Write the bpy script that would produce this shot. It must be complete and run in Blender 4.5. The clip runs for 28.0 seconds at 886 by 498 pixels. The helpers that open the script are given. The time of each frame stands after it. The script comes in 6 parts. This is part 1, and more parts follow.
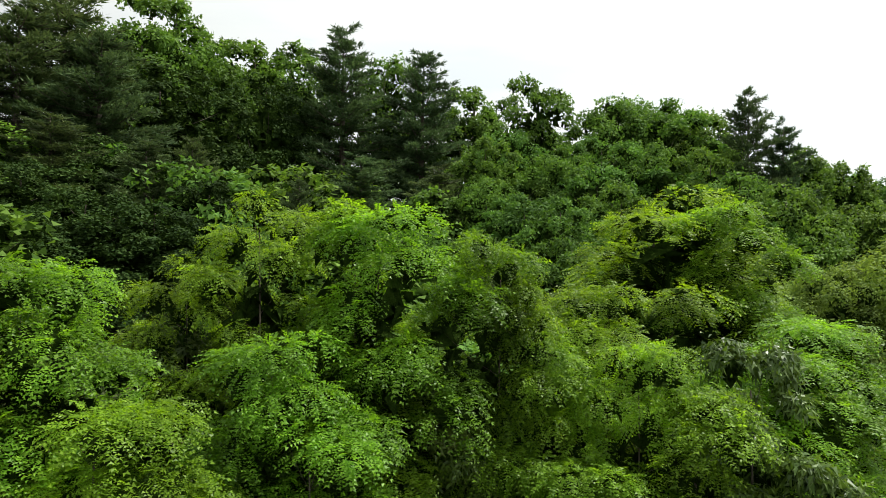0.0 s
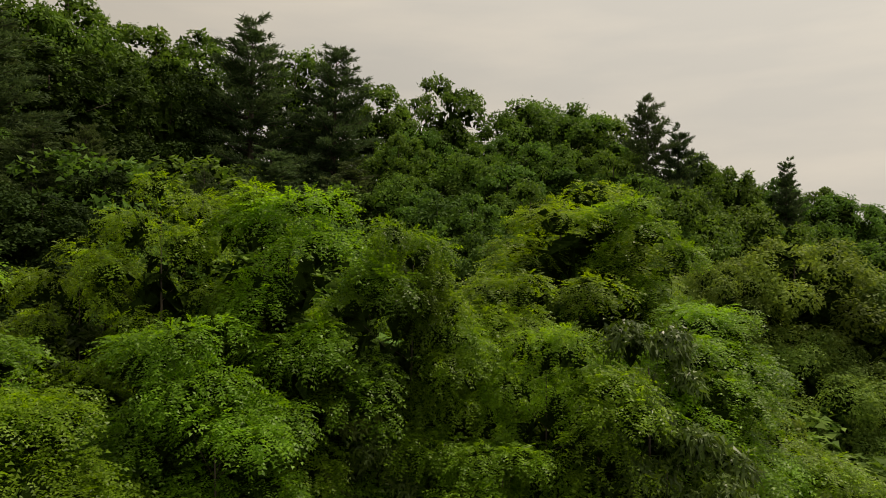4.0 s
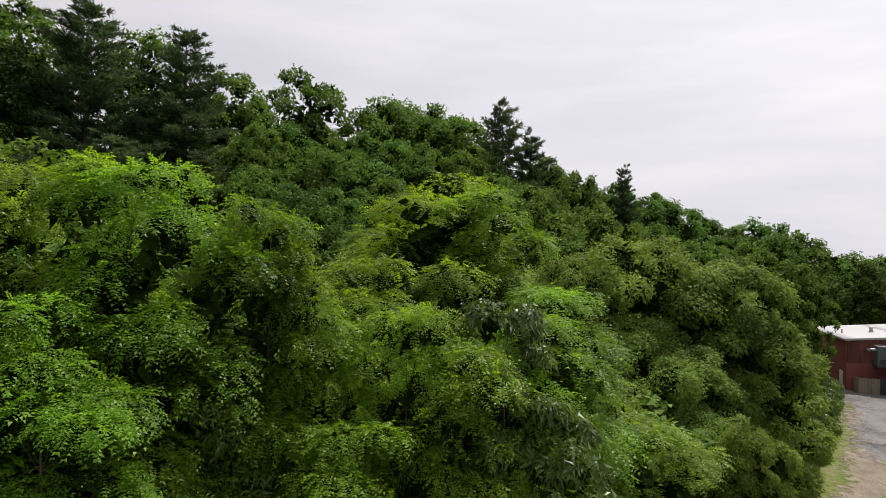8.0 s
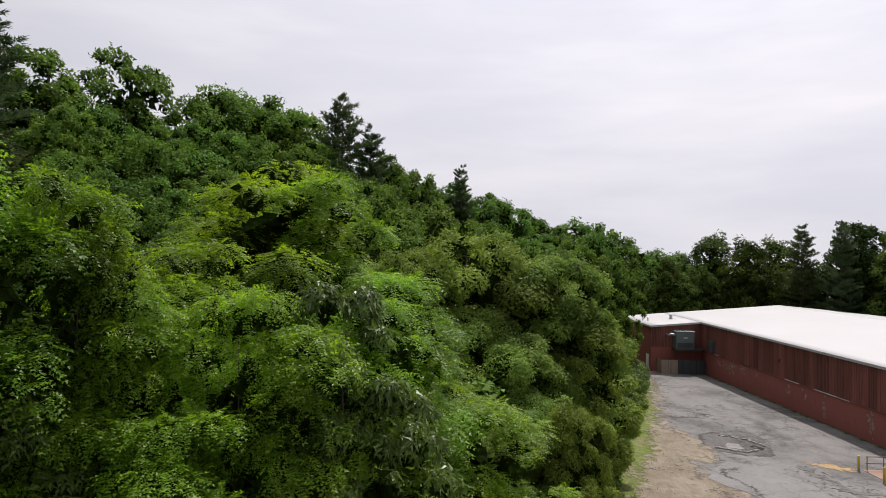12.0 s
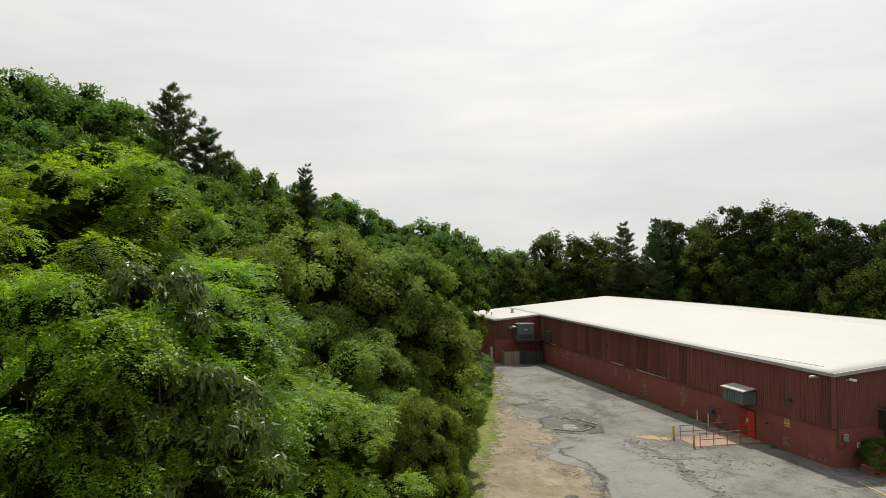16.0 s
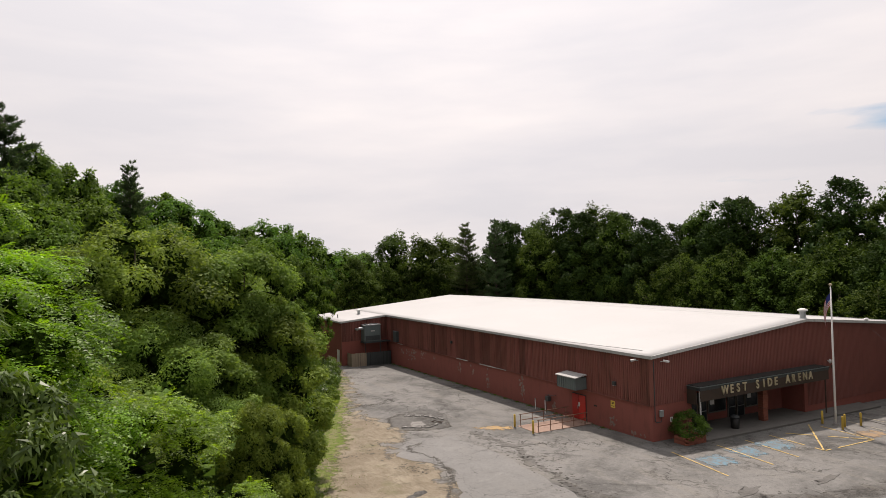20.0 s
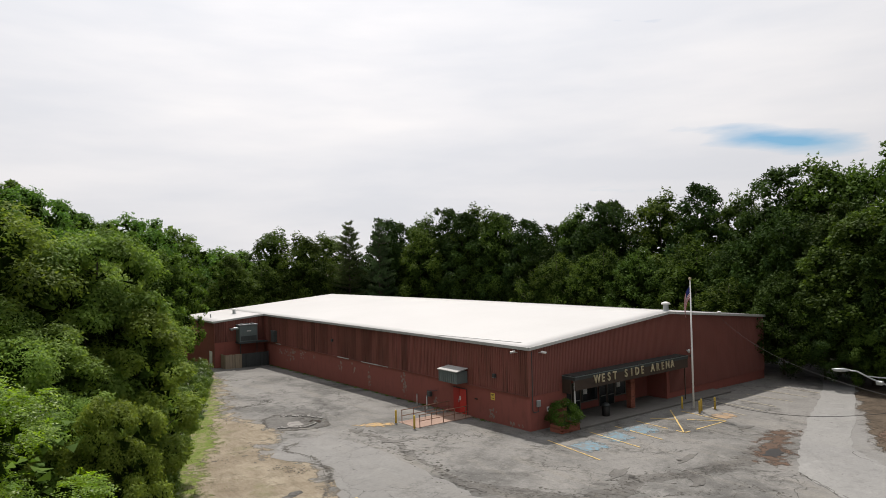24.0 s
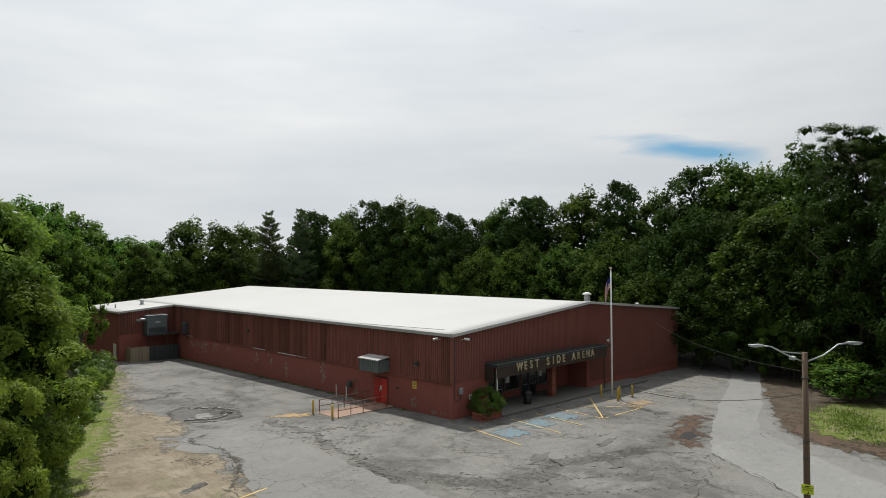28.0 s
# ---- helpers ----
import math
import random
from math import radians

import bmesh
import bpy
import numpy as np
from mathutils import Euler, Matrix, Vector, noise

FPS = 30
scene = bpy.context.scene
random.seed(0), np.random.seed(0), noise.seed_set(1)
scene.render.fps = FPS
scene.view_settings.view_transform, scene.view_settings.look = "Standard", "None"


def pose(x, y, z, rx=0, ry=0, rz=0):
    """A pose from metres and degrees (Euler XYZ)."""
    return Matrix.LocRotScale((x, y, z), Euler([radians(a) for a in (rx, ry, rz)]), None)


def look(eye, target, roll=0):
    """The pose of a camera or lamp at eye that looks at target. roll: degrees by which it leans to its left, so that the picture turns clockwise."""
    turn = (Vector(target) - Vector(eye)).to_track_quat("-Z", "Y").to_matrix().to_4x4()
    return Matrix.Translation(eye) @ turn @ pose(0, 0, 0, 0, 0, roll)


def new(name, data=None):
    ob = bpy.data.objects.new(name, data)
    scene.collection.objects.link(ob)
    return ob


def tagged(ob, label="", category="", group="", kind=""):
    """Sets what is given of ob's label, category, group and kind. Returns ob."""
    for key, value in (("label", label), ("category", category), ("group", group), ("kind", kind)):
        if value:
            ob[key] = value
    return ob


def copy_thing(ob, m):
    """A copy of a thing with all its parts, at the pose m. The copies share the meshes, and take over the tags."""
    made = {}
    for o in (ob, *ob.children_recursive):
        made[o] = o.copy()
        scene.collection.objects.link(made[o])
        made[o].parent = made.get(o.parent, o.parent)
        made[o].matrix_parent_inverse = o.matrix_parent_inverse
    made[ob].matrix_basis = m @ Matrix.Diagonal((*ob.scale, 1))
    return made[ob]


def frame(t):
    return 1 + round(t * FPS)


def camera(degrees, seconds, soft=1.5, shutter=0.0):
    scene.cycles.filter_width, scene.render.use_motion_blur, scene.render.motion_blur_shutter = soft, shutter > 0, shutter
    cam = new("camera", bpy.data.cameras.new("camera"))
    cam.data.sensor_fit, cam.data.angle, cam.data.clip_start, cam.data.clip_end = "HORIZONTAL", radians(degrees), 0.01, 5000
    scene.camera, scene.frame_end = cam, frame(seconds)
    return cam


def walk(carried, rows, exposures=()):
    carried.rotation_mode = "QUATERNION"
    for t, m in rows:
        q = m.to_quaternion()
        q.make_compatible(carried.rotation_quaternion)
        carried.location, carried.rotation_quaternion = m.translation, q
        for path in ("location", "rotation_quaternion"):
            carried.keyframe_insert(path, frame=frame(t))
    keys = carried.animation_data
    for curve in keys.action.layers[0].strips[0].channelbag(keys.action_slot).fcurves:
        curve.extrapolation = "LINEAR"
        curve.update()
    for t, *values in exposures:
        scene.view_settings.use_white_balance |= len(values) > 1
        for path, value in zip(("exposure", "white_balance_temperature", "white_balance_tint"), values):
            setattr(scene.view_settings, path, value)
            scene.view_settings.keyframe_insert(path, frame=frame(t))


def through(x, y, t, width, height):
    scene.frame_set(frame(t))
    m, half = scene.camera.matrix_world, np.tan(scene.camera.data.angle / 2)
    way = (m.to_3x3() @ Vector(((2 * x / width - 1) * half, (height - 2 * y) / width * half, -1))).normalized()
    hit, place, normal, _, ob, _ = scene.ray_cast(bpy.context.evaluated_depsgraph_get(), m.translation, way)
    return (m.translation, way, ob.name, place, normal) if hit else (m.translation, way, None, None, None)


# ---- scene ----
cam = camera(69.70, 28.0, soft=0.9)
PATH = [
    (0, -36.535, -36.565, 15.487, 34.445, 0.190, -1.047),
    (0.5, -36.544, -36.562, 15.458, 33.419, 0.219, -1.092),
    (1, -36.560, -36.556, 15.437, 32.390, 0.237, -1.119),
    (1.5, -36.574, -36.544, 15.413, 31.481, 0.249, -1.126),
    (2, -36.568, -36.547, 15.386, 30.480, 0.266, -1.134),
    (2.5, -36.556, -36.554, 15.356, 29.490, 0.285, -1.138),
    (3, -36.551, -36.557, 15.328, 28.561, 0.305, -1.141),
    (3.5, -36.539, -36.561, 15.295, 27.557, 0.338, -1.148),
    (5.5, -36.490, -36.620, 15.187, 23.034, 0.340, -1.302),
    (6, -36.492, -36.621, 15.138, 21.244, 0.416, -1.318),
    (6.5, -36.506, -36.611, 15.095, 19.524, 0.489, -1.329),
    (7, -36.517, -36.585, 15.049, 17.655, 0.550, -1.330),
    (7.5, -36.521, -36.565, 15.010, 15.811, 0.591, -1.334),
    (8, -36.535, -36.556, 14.977, 14.063, 0.622, -1.345),
    (8.5, -36.539, -36.547, 14.946, 12.196, 0.653, -1.371),
    (9, -36.533, -36.549, 14.912, 10.358, 0.689, -1.388),
    (9.5, -36.529, -36.550, 14.874, 8.515, 0.732, -1.392),
    (10, -36.530, -36.554, 14.845, 6.812, 0.762, -1.373),
    (10.5, -36.521, -36.545, 14.812, 5.002, 0.788, -1.318),
    (11, -36.517, -36.528, 14.774, 3.194, 0.823, -1.238),
    (11.5, -36.511, -36.509, 14.740, 1.554, 0.842, -1.132),
    (12, -36.500, -36.489, 14.706, -0.183, 0.867, -0.998),
    (12.5, -36.499, -36.460, 14.669, -1.965, 0.899, -0.856),
    (14.5, -36.335, -36.231, 14.412, -8.735, 1.092, -0.111),
    (15, -36.301, -36.208, 14.370, -10.345, 1.130, 0.074),
    (15.5, -36.275, -36.184, 14.333, -12.091, 1.163, 0.247),
    (16, -36.260, -36.153, 14.297, -13.703, 1.183, 0.425),
    (16.5, -36.254, -36.123, 14.268, -15.480, 1.198, 0.597),
    (17, -36.253, -36.092, 14.247, -17.218, 1.205, 0.751),
    (17.5, -36.250, -36.057, 14.232, -18.868, 1.199, 0.894),
    (18, -36.238, -36.009, 14.216, -20.620, 1.193, 1.048),
    (18.5, -36.215, -35.946, 14.189, -22.371, 1.196, 1.190),
    (19, -36.183, -35.875, 14.147, -23.986, 1.193, 1.321),
    (19.5, -36.148, -35.802, 14.088, -25.763, 1.198, 1.453),
    (20, -36.105, -35.726, 14.015, -27.524, 1.206, 1.570),
    (20.5, -36.052, -35.654, 13.935, -29.187, 1.206, 1.652),
    (21, -35.990, -35.582, 13.851, -30.720, 1.210, 1.673),
    (21.5, -35.921, -35.510, 13.760, -32.157, 1.215, 1.640),
    (23.5, -35.573, -35.079, 13.302, -36.868, 1.235, 1.203),
    (24, -35.473, -34.977, 13.180, -37.913, 1.250, 1.221),
    (24.5, -35.370, -34.871, 13.053, -38.992, 1.256, 1.253),
    (25, -35.268, -34.751, 12.924, -40.107, 1.259, 1.284),
    (25.5, -35.165, -34.629, 12.784, -41.192, 1.263, 1.306),
    (26, -35.053, -34.505, 12.629, -42.133, 1.272, 1.282),
    (26.5, -34.922, -34.380, 12.466, -43.045, 1.263, 1.151),
    (27, -34.775, -34.256, 12.300, -43.762, 1.244, 0.930),
    (27.5, -34.618, -34.129, 12.132, -44.246, 1.211, 0.646),
    (28, -34.451, -33.991, 11.970, -44.620, 1.167, 0.333),
]
# the film's grade drifts: seconds, stops, kelvin, tint
EXPOSURES = [
    (0.0, 0.52, 6500, 4), (2.0, 0.30, 6500, 4), (3.0, -0.12, 7600, 6), (3.5, -0.35, 7900, 9), (6.2, -0.52, 8200, 11), (6.8, -0.08, 6900, 14),
    (7.5, 0.02, 6600, 16), (8.5, -0.04, 6400, 18), (12.5, -0.06, 6400, 18), (14.5, -0.03, 6900, 7), (17.4, -0.03, 6900, 8), (18.4, -0.02, 6900, 18),
    (22.5, -0.02, 6900, 18), (24.0, 0.0, 6600, 13), (24.7, -0.10, 6400, 8), (28.0, -0.17, 6400, 8)]
walk(cam, [(t, pose(x, y, z, 90 + pitch, roll, yaw)) for t, x, y, z, yaw, pitch, roll in PATH], EXPOSURES)

# ---- world and sun ----
SUN_EL, SUN_AZ = radians(60), radians(62)      # azimuth from +x towards +y
sun_way = Vector((math.cos(SUN_EL) * math.cos(SUN_AZ), math.cos(SUN_EL) * math.sin(SUN_AZ), math.sin(SUN_EL)))
world = bpy.data.worlds.new("sky")
scene.world = world
world.use_nodes = True
wt = world.node_tree
wt.nodes.clear()


def wnode(kind, **values):
    n = wt.nodes.new(kind)
    for key, value in values.items():
        n.inputs[key].default_value = value
    return n


sky = wt.nodes.new("ShaderNodeTexSky")
sky.sky_type, sky.sun_disc = "NISHITA", False
sky.sun_elevation, sky.sun_rotation = SUN_EL, radians(90) - SUN_AZ
wco = wt.nodes.new("ShaderNodeTexCoord")
flat = wnode("ShaderNodeMapping", Scale=(1.0, 1.0, 5.0))
wt.links.new(wco.outputs["Generated"], flat.inputs["Vector"])
cloud = wnode("ShaderNodeTexNoise", Scale=1.7, Detail=7.0, Roughness=0.55, Distortion=0.6)
wt.links.new(flat.outputs[0], cloud.inputs["Vector"])
cover = wt.nodes.new("ShaderNodeValToRGB")
cover.color_ramp.elements[0].position, cover.color_ramp.elements[1].position = 0.17, 0.33
wt.links.new(cloud.outputs["Fac"], cover.inputs["Fac"])
shade = wt.nodes.new("ShaderNodeValToRGB")
shade.color_ramp.elements[0].position, shade.color_ramp.elements[1].position = 0.35, 0.7
shade.color_ramp.elements[0].color, shade.color_ramp.elements[1].color = (0.83, 0.86, 0.90, 1), (1.0, 1.0, 1.0, 1)
cloud2 = wnode("ShaderNodeTexNoise", Scale=2.6, Detail=5.0, Roughness=0.5)
wt.links.new(flat.outputs[0], cloud2.inputs["Vector"])
wt.links.new(cloud2.outputs["Fac"], shade.inputs["Fac"])
dim = wt.nodes.new("ShaderNodeVectorMath")
dim.operation = "MULTIPLY"
dim.inputs[1].default_value = (0.058, 0.088, 0.100)
wt.links.new(sky.outputs[0], dim.inputs[0])
bright = wt.nodes.new("ShaderNodeVectorMath")
bright.operation = "SCALE"
wt.links.new(shade.outputs[0], bright.inputs[0])
# thin cloud is brightest towards the sun
toward = wt.nodes.new("ShaderNodeVectorMath")
toward.operation = "DOT_PRODUCT"
toward.inputs[1].default_value = sun_way
wt.links.new(wco.outputs["Generated"], toward.inputs[0])
half = wt.nodes.new("ShaderNodeMath")
half.operation, half.inputs[1].default_value, half.inputs[2].default_value = "MULTIPLY_ADD", 0.5, 0.5
wt.links.new(toward.outputs["Value"], half.inputs[0])
lobe = wt.nodes.new("ShaderNodeMath")
lobe.operation, lobe.inputs[1].default_value = "POWER", 2.0
wt.links.new(half.outputs[0], lobe.inputs[0])
level = wt.nodes.new("ShaderNodeMath")
level.operation, level.inputs[1].default_value, level.inputs[2].default_value = "MULTIPLY_ADD", 1.00, 0.26
wt.links.new(lobe.outputs[0], level.inputs[0])
wt.links.new(level.outputs[0], bright.inputs["Scale"])
over = wt.nodes.new("ShaderNodeMix")
over.data_type = "RGBA"
gap = wt.nodes.new("ShaderNodeVectorMath")
gap.operation = "SUBTRACT"
gap.inputs[1].default_value = (0.905, 0.396, 0.158)
wt.links.new(wco.outputs["Generated"], gap.inputs[0])
# a slim gap in the cloud, lower towards one end
gap_s = wt.nodes.new("ShaderNodeCombineXYZ")
for axis, row in (("X", (3.6, -8.4, 0.0)), ("Y", (4.0, -9.0, 55.0))):
    dot = wt.nodes.new("ShaderNodeVectorMath")
    dot.operation, dot.inputs[1].default_value = "DOT_PRODUCT", row
    wt.links.new(gap.outputs[0], dot.inputs[0])
    wt.links.new(dot.outputs["Value"], gap_s.inputs[axis])
gap_w = wnode("ShaderNodeTexNoise", Scale=9.0, Detail=5.0)
wt.links.new(flat.outputs[0], gap_w.inputs["Vector"])
gap_l = wt.nodes.new("ShaderNodeVectorMath")
gap_l.operation = "LENGTH"
wt.links.new(gap_s.outputs[0], gap_l.inputs[0])
gap_n = wt.nodes.new("ShaderNodeMath")
gap_n.operation, gap_n.inputs[1].default_value = "MULTIPLY_ADD", 1.6
wt.links.new(gap_w.outputs["Fac"], gap_n.inputs[0])
wt.links.new(gap_l.outputs["Value"], gap_n.inputs[2])
gap_r = wt.nodes.new("ShaderNodeMapRange")
gap_r.inputs["From Min"].default_value, gap_r.inputs["From Max"].default_value = 1.0, 1.9
wt.links.new(gap_n.outputs[0], gap_r.inputs["Value"])
both = wt.nodes.new("ShaderNodeMath")
both.operation = "MINIMUM"
wt.links.new(cover.outputs[0], both.inputs[0])
wt.links.new(gap_r.outputs[0], both.inputs[1])
wt.links.new(both.outputs[0], over.inputs[0])
wt.links.new(dim.outputs[0], over.inputs[6])
wt.links.new(bright.outputs[0], over.inputs[7])
wbg = wnode("ShaderNodeBackground", Strength=1.0)
wout = wt.nodes.new("ShaderNodeOutputWorld")
wt.links.new(over.outputs[2], wbg.inputs["Color"])
wt.links.new(wbg.outputs[0], wout.inputs["Surface"])

sun = new("sun", bpy.data.lights.new("sun", "SUN"))
sun.data.energy, sun.data.angle, sun.data.color = 4.5, radians(1.5), (1.0, 0.95, 0.88)
sun.matrix_world = look(sun_way * 100, (0, 0, 0))

# ---- materials ----


class Mat:
    """A small node-material builder: principled surface with mixed colours, grain and bump."""

    def __init__(self, name, rough=0.8, metal=0.0, spec=0.3):
        self.m = bpy.data.materials.new(name)
        self.m.use_nodes = True
        self.t = self.m.node_tree
        self.b = self.t.nodes["Principled BSDF"]
        self.b.inputs["Roughness"].default_value, self.b.inputs["Metallic"].default_value = rough, metal
        self.b.inputs["Specular IOR Level"].default_value = spec
        co = self.t.nodes.new("ShaderNodeTexCoord")
        self.obj = co.outputs["Object"]
        geo = self.t.nodes.new("ShaderNodeNewGeometry")
        self.pos, self.island = geo.outputs["Position"], geo.outputs["Random Per Island"]
        self.rnd = self.t.nodes.new("ShaderNodeObjectInfo").outputs["Random"]

    def node(self, kind, **values):
        n = self.t.nodes.new(kind)
        for key, value in values.items():
            n.inputs[key].default_value = value
        return n

    def link(self, a, b):
        self.t.links.new(a, b)

    def stretch(self, source, scale):
        n = self.node("ShaderNodeMapping", Scale=scale)
        self.link(source, n.inputs["Vector"])
        return n.outputs[0]

    def noise(self, source, scale, detail=4.0, rough=0.55, distort=0.0):
        n = self.node("ShaderNodeTexNoise", Scale=scale, Detail=detail, Roughness=rough, Distortion=distort)
        self.link(source, n.inputs["Vector"])
        return n.outputs["Fac"]

    def cracks(self, source, scale, warp=0.0):
        if warp:
            n = self.node("ShaderNodeTexNoise", Scale=scale * 2.3, Detail=3.0)
            self.link(source, n.inputs["Vector"])
            v = self.t.nodes.new("ShaderNodeVectorMath")
            v.operation = "MULTIPLY_ADD"
            self.link(n.outputs["Color"], v.inputs[0])
            v.inputs[1].default_value = (warp, warp, 0)
            self.link(source, v.inputs[2])
            source = v.outputs[0]
        n = self.node("ShaderNodeTexVoronoi", Scale=scale)
        n.feature = "DISTANCE_TO_EDGE"
        self.link(source, n.inputs["Vector"])
        return n.outputs["Distance"]

    def ramp(self, source, *stops):
        n = self.t.nodes.new("ShaderNodeValToRGB")
        e = n.color_ramp.elements
        while len(e) < len(stops):
            e.new(0.5)
        for el, (p, c) in zip(e, stops):
            el.position, el.color = p, (*c, 1) if isinstance(c, tuple) else (c, c, c, 1)
        self.link(source, n.inputs["Fac"])
        return n.outputs["Color"]

    def math(self, op, a, b):
        n = self.t.nodes.new("ShaderNodeMath")
        n.operation = op
        for k, v in enumerate((a, b)):
            if isinstance(v, (int, float)):
                n.inputs[k].default_value = v
            else:
                self.link(v, n.inputs[k])
        return n.outputs[0]

    def mix(self, fac, a, b, mode="MIX"):
        n = self.t.nodes.new("ShaderNodeMix")
        n.data_type, n.blend_type = "RGBA", mode
        for k, v in ((0, fac), (6, a), (7, b)):
            if isinstance(v, (int, float)):
                n.inputs[k].default_value = v if k == 0 else (v, v, v, 1)
            elif isinstance(v, tuple):
                n.inputs[k].default_value = (*v, 1)
            else:
                self.link(v, n.inputs[k])
        return n.outputs[2]

    def color(self, c):
        if isinstance(c, tuple):
            self.b.inputs["Base Color"].default_value = (*c, 1)
        else:
            self.link(c, self.b.inputs["Base Color"])
        return self

    def frayed(self, scale=0.9):
        """The layer breaks up where its cover thins out, so that what lies below shows."""
        at = self.t.nodes.new("ShaderNodeAttribute")
        at.attribute_name = "cover"
        n = self.noise(self.pos, scale, 9, 0.68, 0.4)
        keep = self.ramp(self.math("ADD", at.outputs["Fac"], self.math("MULTIPLY", self.math("SUBTRACT", n, 0.5), 2.2)), (0.40, 0.0), (0.64, 1.0))
        mx = self.t.nodes.new("ShaderNodeMixShader")
        self.link(keep, mx.inputs[0])
        self.link(self.t.nodes.new("ShaderNodeBsdfTransparent").outputs[0], mx.inputs[1])
        self.link(self.b.outputs[0], mx.inputs[2])
        self.link(mx.outputs[0], self.t.nodes["Material Output"].inputs["Surface"])
        return self

    def bump(self, height, strength=0.4, distance=0.02):
        n = self.node("ShaderNodeBump", Strength=strength, Distance=distance)
        self.link(height, n.inputs["Height"])
        self.link(n.outputs[0], self.b.inputs["Normal"])
        return self


def leaf_material(name, dark, light, glow, through=0.45, patch=0.35, gloss=0.45, shine=0.12):
    """Leaves: varied from leaf to leaf and from bough to bough, with light passing through the blade."""
    k = Mat(name, rough=gloss, spec=shine)
    base = k.mix(k.island, dark, light)
    n = k.noise(k.pos, patch, 3.0)
    tone = k.ramp(n, (0.32, 0.55), (0.68, 1.3))
    base = k.mix(1.0, base, tone, "MULTIPLY")
    tint = k.mix(k.rnd, (1.08, 0.98, 0.85), (0.9, 1.02, 1.08))
    base = k.mix(1.0, base, tint, "MULTIPLY")
    k.color(base)
    tr = k.node("ShaderNodeBsdfTranslucent")
    k.link(k.mix(1.0, base, glow, "MULTIPLY"), tr.inputs["Color"])
    mx = k.node("ShaderNodeMixShader", Fac=through)
    k.link(k.b.outputs[0], mx.inputs[1])
    k.link(tr.outputs[0], mx.inputs[2])
    k.link(mx.outputs[0], k.t.nodes["Material Output"].inputs["Surface"])
    return k.m


LOCUST = leaf_material("locust_leaf", (0.090, 0.172, 0.012), (0.210, 0.345, 0.030), (1.75, 1.75, 0.6), 0.48, 0.5, 0.42, 0.2)
BIGLOCUST = leaf_material("locust_foliage", (0.105, 0.168, 0.030), (0.195, 0.275, 0.054), (1.7, 1.65, 0.9), 0.38, 0.35, 0.6, 0.10)
OAK = leaf_material("oak_leaf", (0.056, 0.116, 0.022), (0.138, 0.232, 0.042), (1.6, 1.7, 0.8), 0.3, 0.22, 0.65, 0.08)
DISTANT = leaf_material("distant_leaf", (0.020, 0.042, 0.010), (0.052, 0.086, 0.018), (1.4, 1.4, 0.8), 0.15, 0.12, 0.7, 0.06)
WILLOW = leaf_material("willow_leaf", (0.060, 0.110, 0.020), (0.150, 0.225, 0.044), (1.6, 1.6, 0.7), 0.28, 0.5, 0.36, 0.3)
# a lighter leaf colour; in the far wood it stands in for sunlight
SUNLEAF = leaf_material("lighter_leaf", (0.042, 0.078, 0.013), (0.092, 0.145, 0.025), (1.5, 1.5, 0.8), 0.25, 0.15, 0.65, 0.08)
NEEDLE = leaf_material("pine_needle", (0.048, 0.084, 0.034), (0.108, 0.152, 0.066), (1.2, 1.2, 0.8), 0.28, 0.3, 0.7, 0.08)
GRASS = leaf_material("grass_blade", (0.050, 0.100, 0.010), (0.120, 0.185, 0.024), (1.4, 1.4, 0.8), 0.3, 0.3, 0.6)

# shade inside the crowns, put into a dark green colour
k = Mat("inner_shade", 0.95, 0.0, 0.0)
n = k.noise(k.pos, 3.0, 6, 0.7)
INNERSHADE = k.color(k.ramp(n, (0.35, (0.014, 0.026, 0.005)), (0.65, (0.040, 0.072, 0.012)))).bump(n, 1.0, 0.2).m
k = Mat("bark", 0.9)
n = k.noise(k.stretch(k.obj, (9, 9, 1.5)), 1.5, 6)
BARK = k.color(k.ramp(n, (0.3, (0.035, 0.027, 0.02)), (0.7, (0.13, 0.105, 0.08)))).bump(n, 0.7, 0.04).m

k = Mat("forest_floor", 0.95)
n = k.noise(k.pos, 0.35, 6)
n2 = k.noise(k.pos, 6, 6)
c = k.mix(n2, (0.05, 0.035, 0.02), (0.10, 0.085, 0.045))
FOREST = k.color(k.mix(k.ramp(n, (0.45, 0.0), (0.6, 1.0)), c, (0.045, 0.075, 0.018))).bump(n2, 0.8, 0.1).m


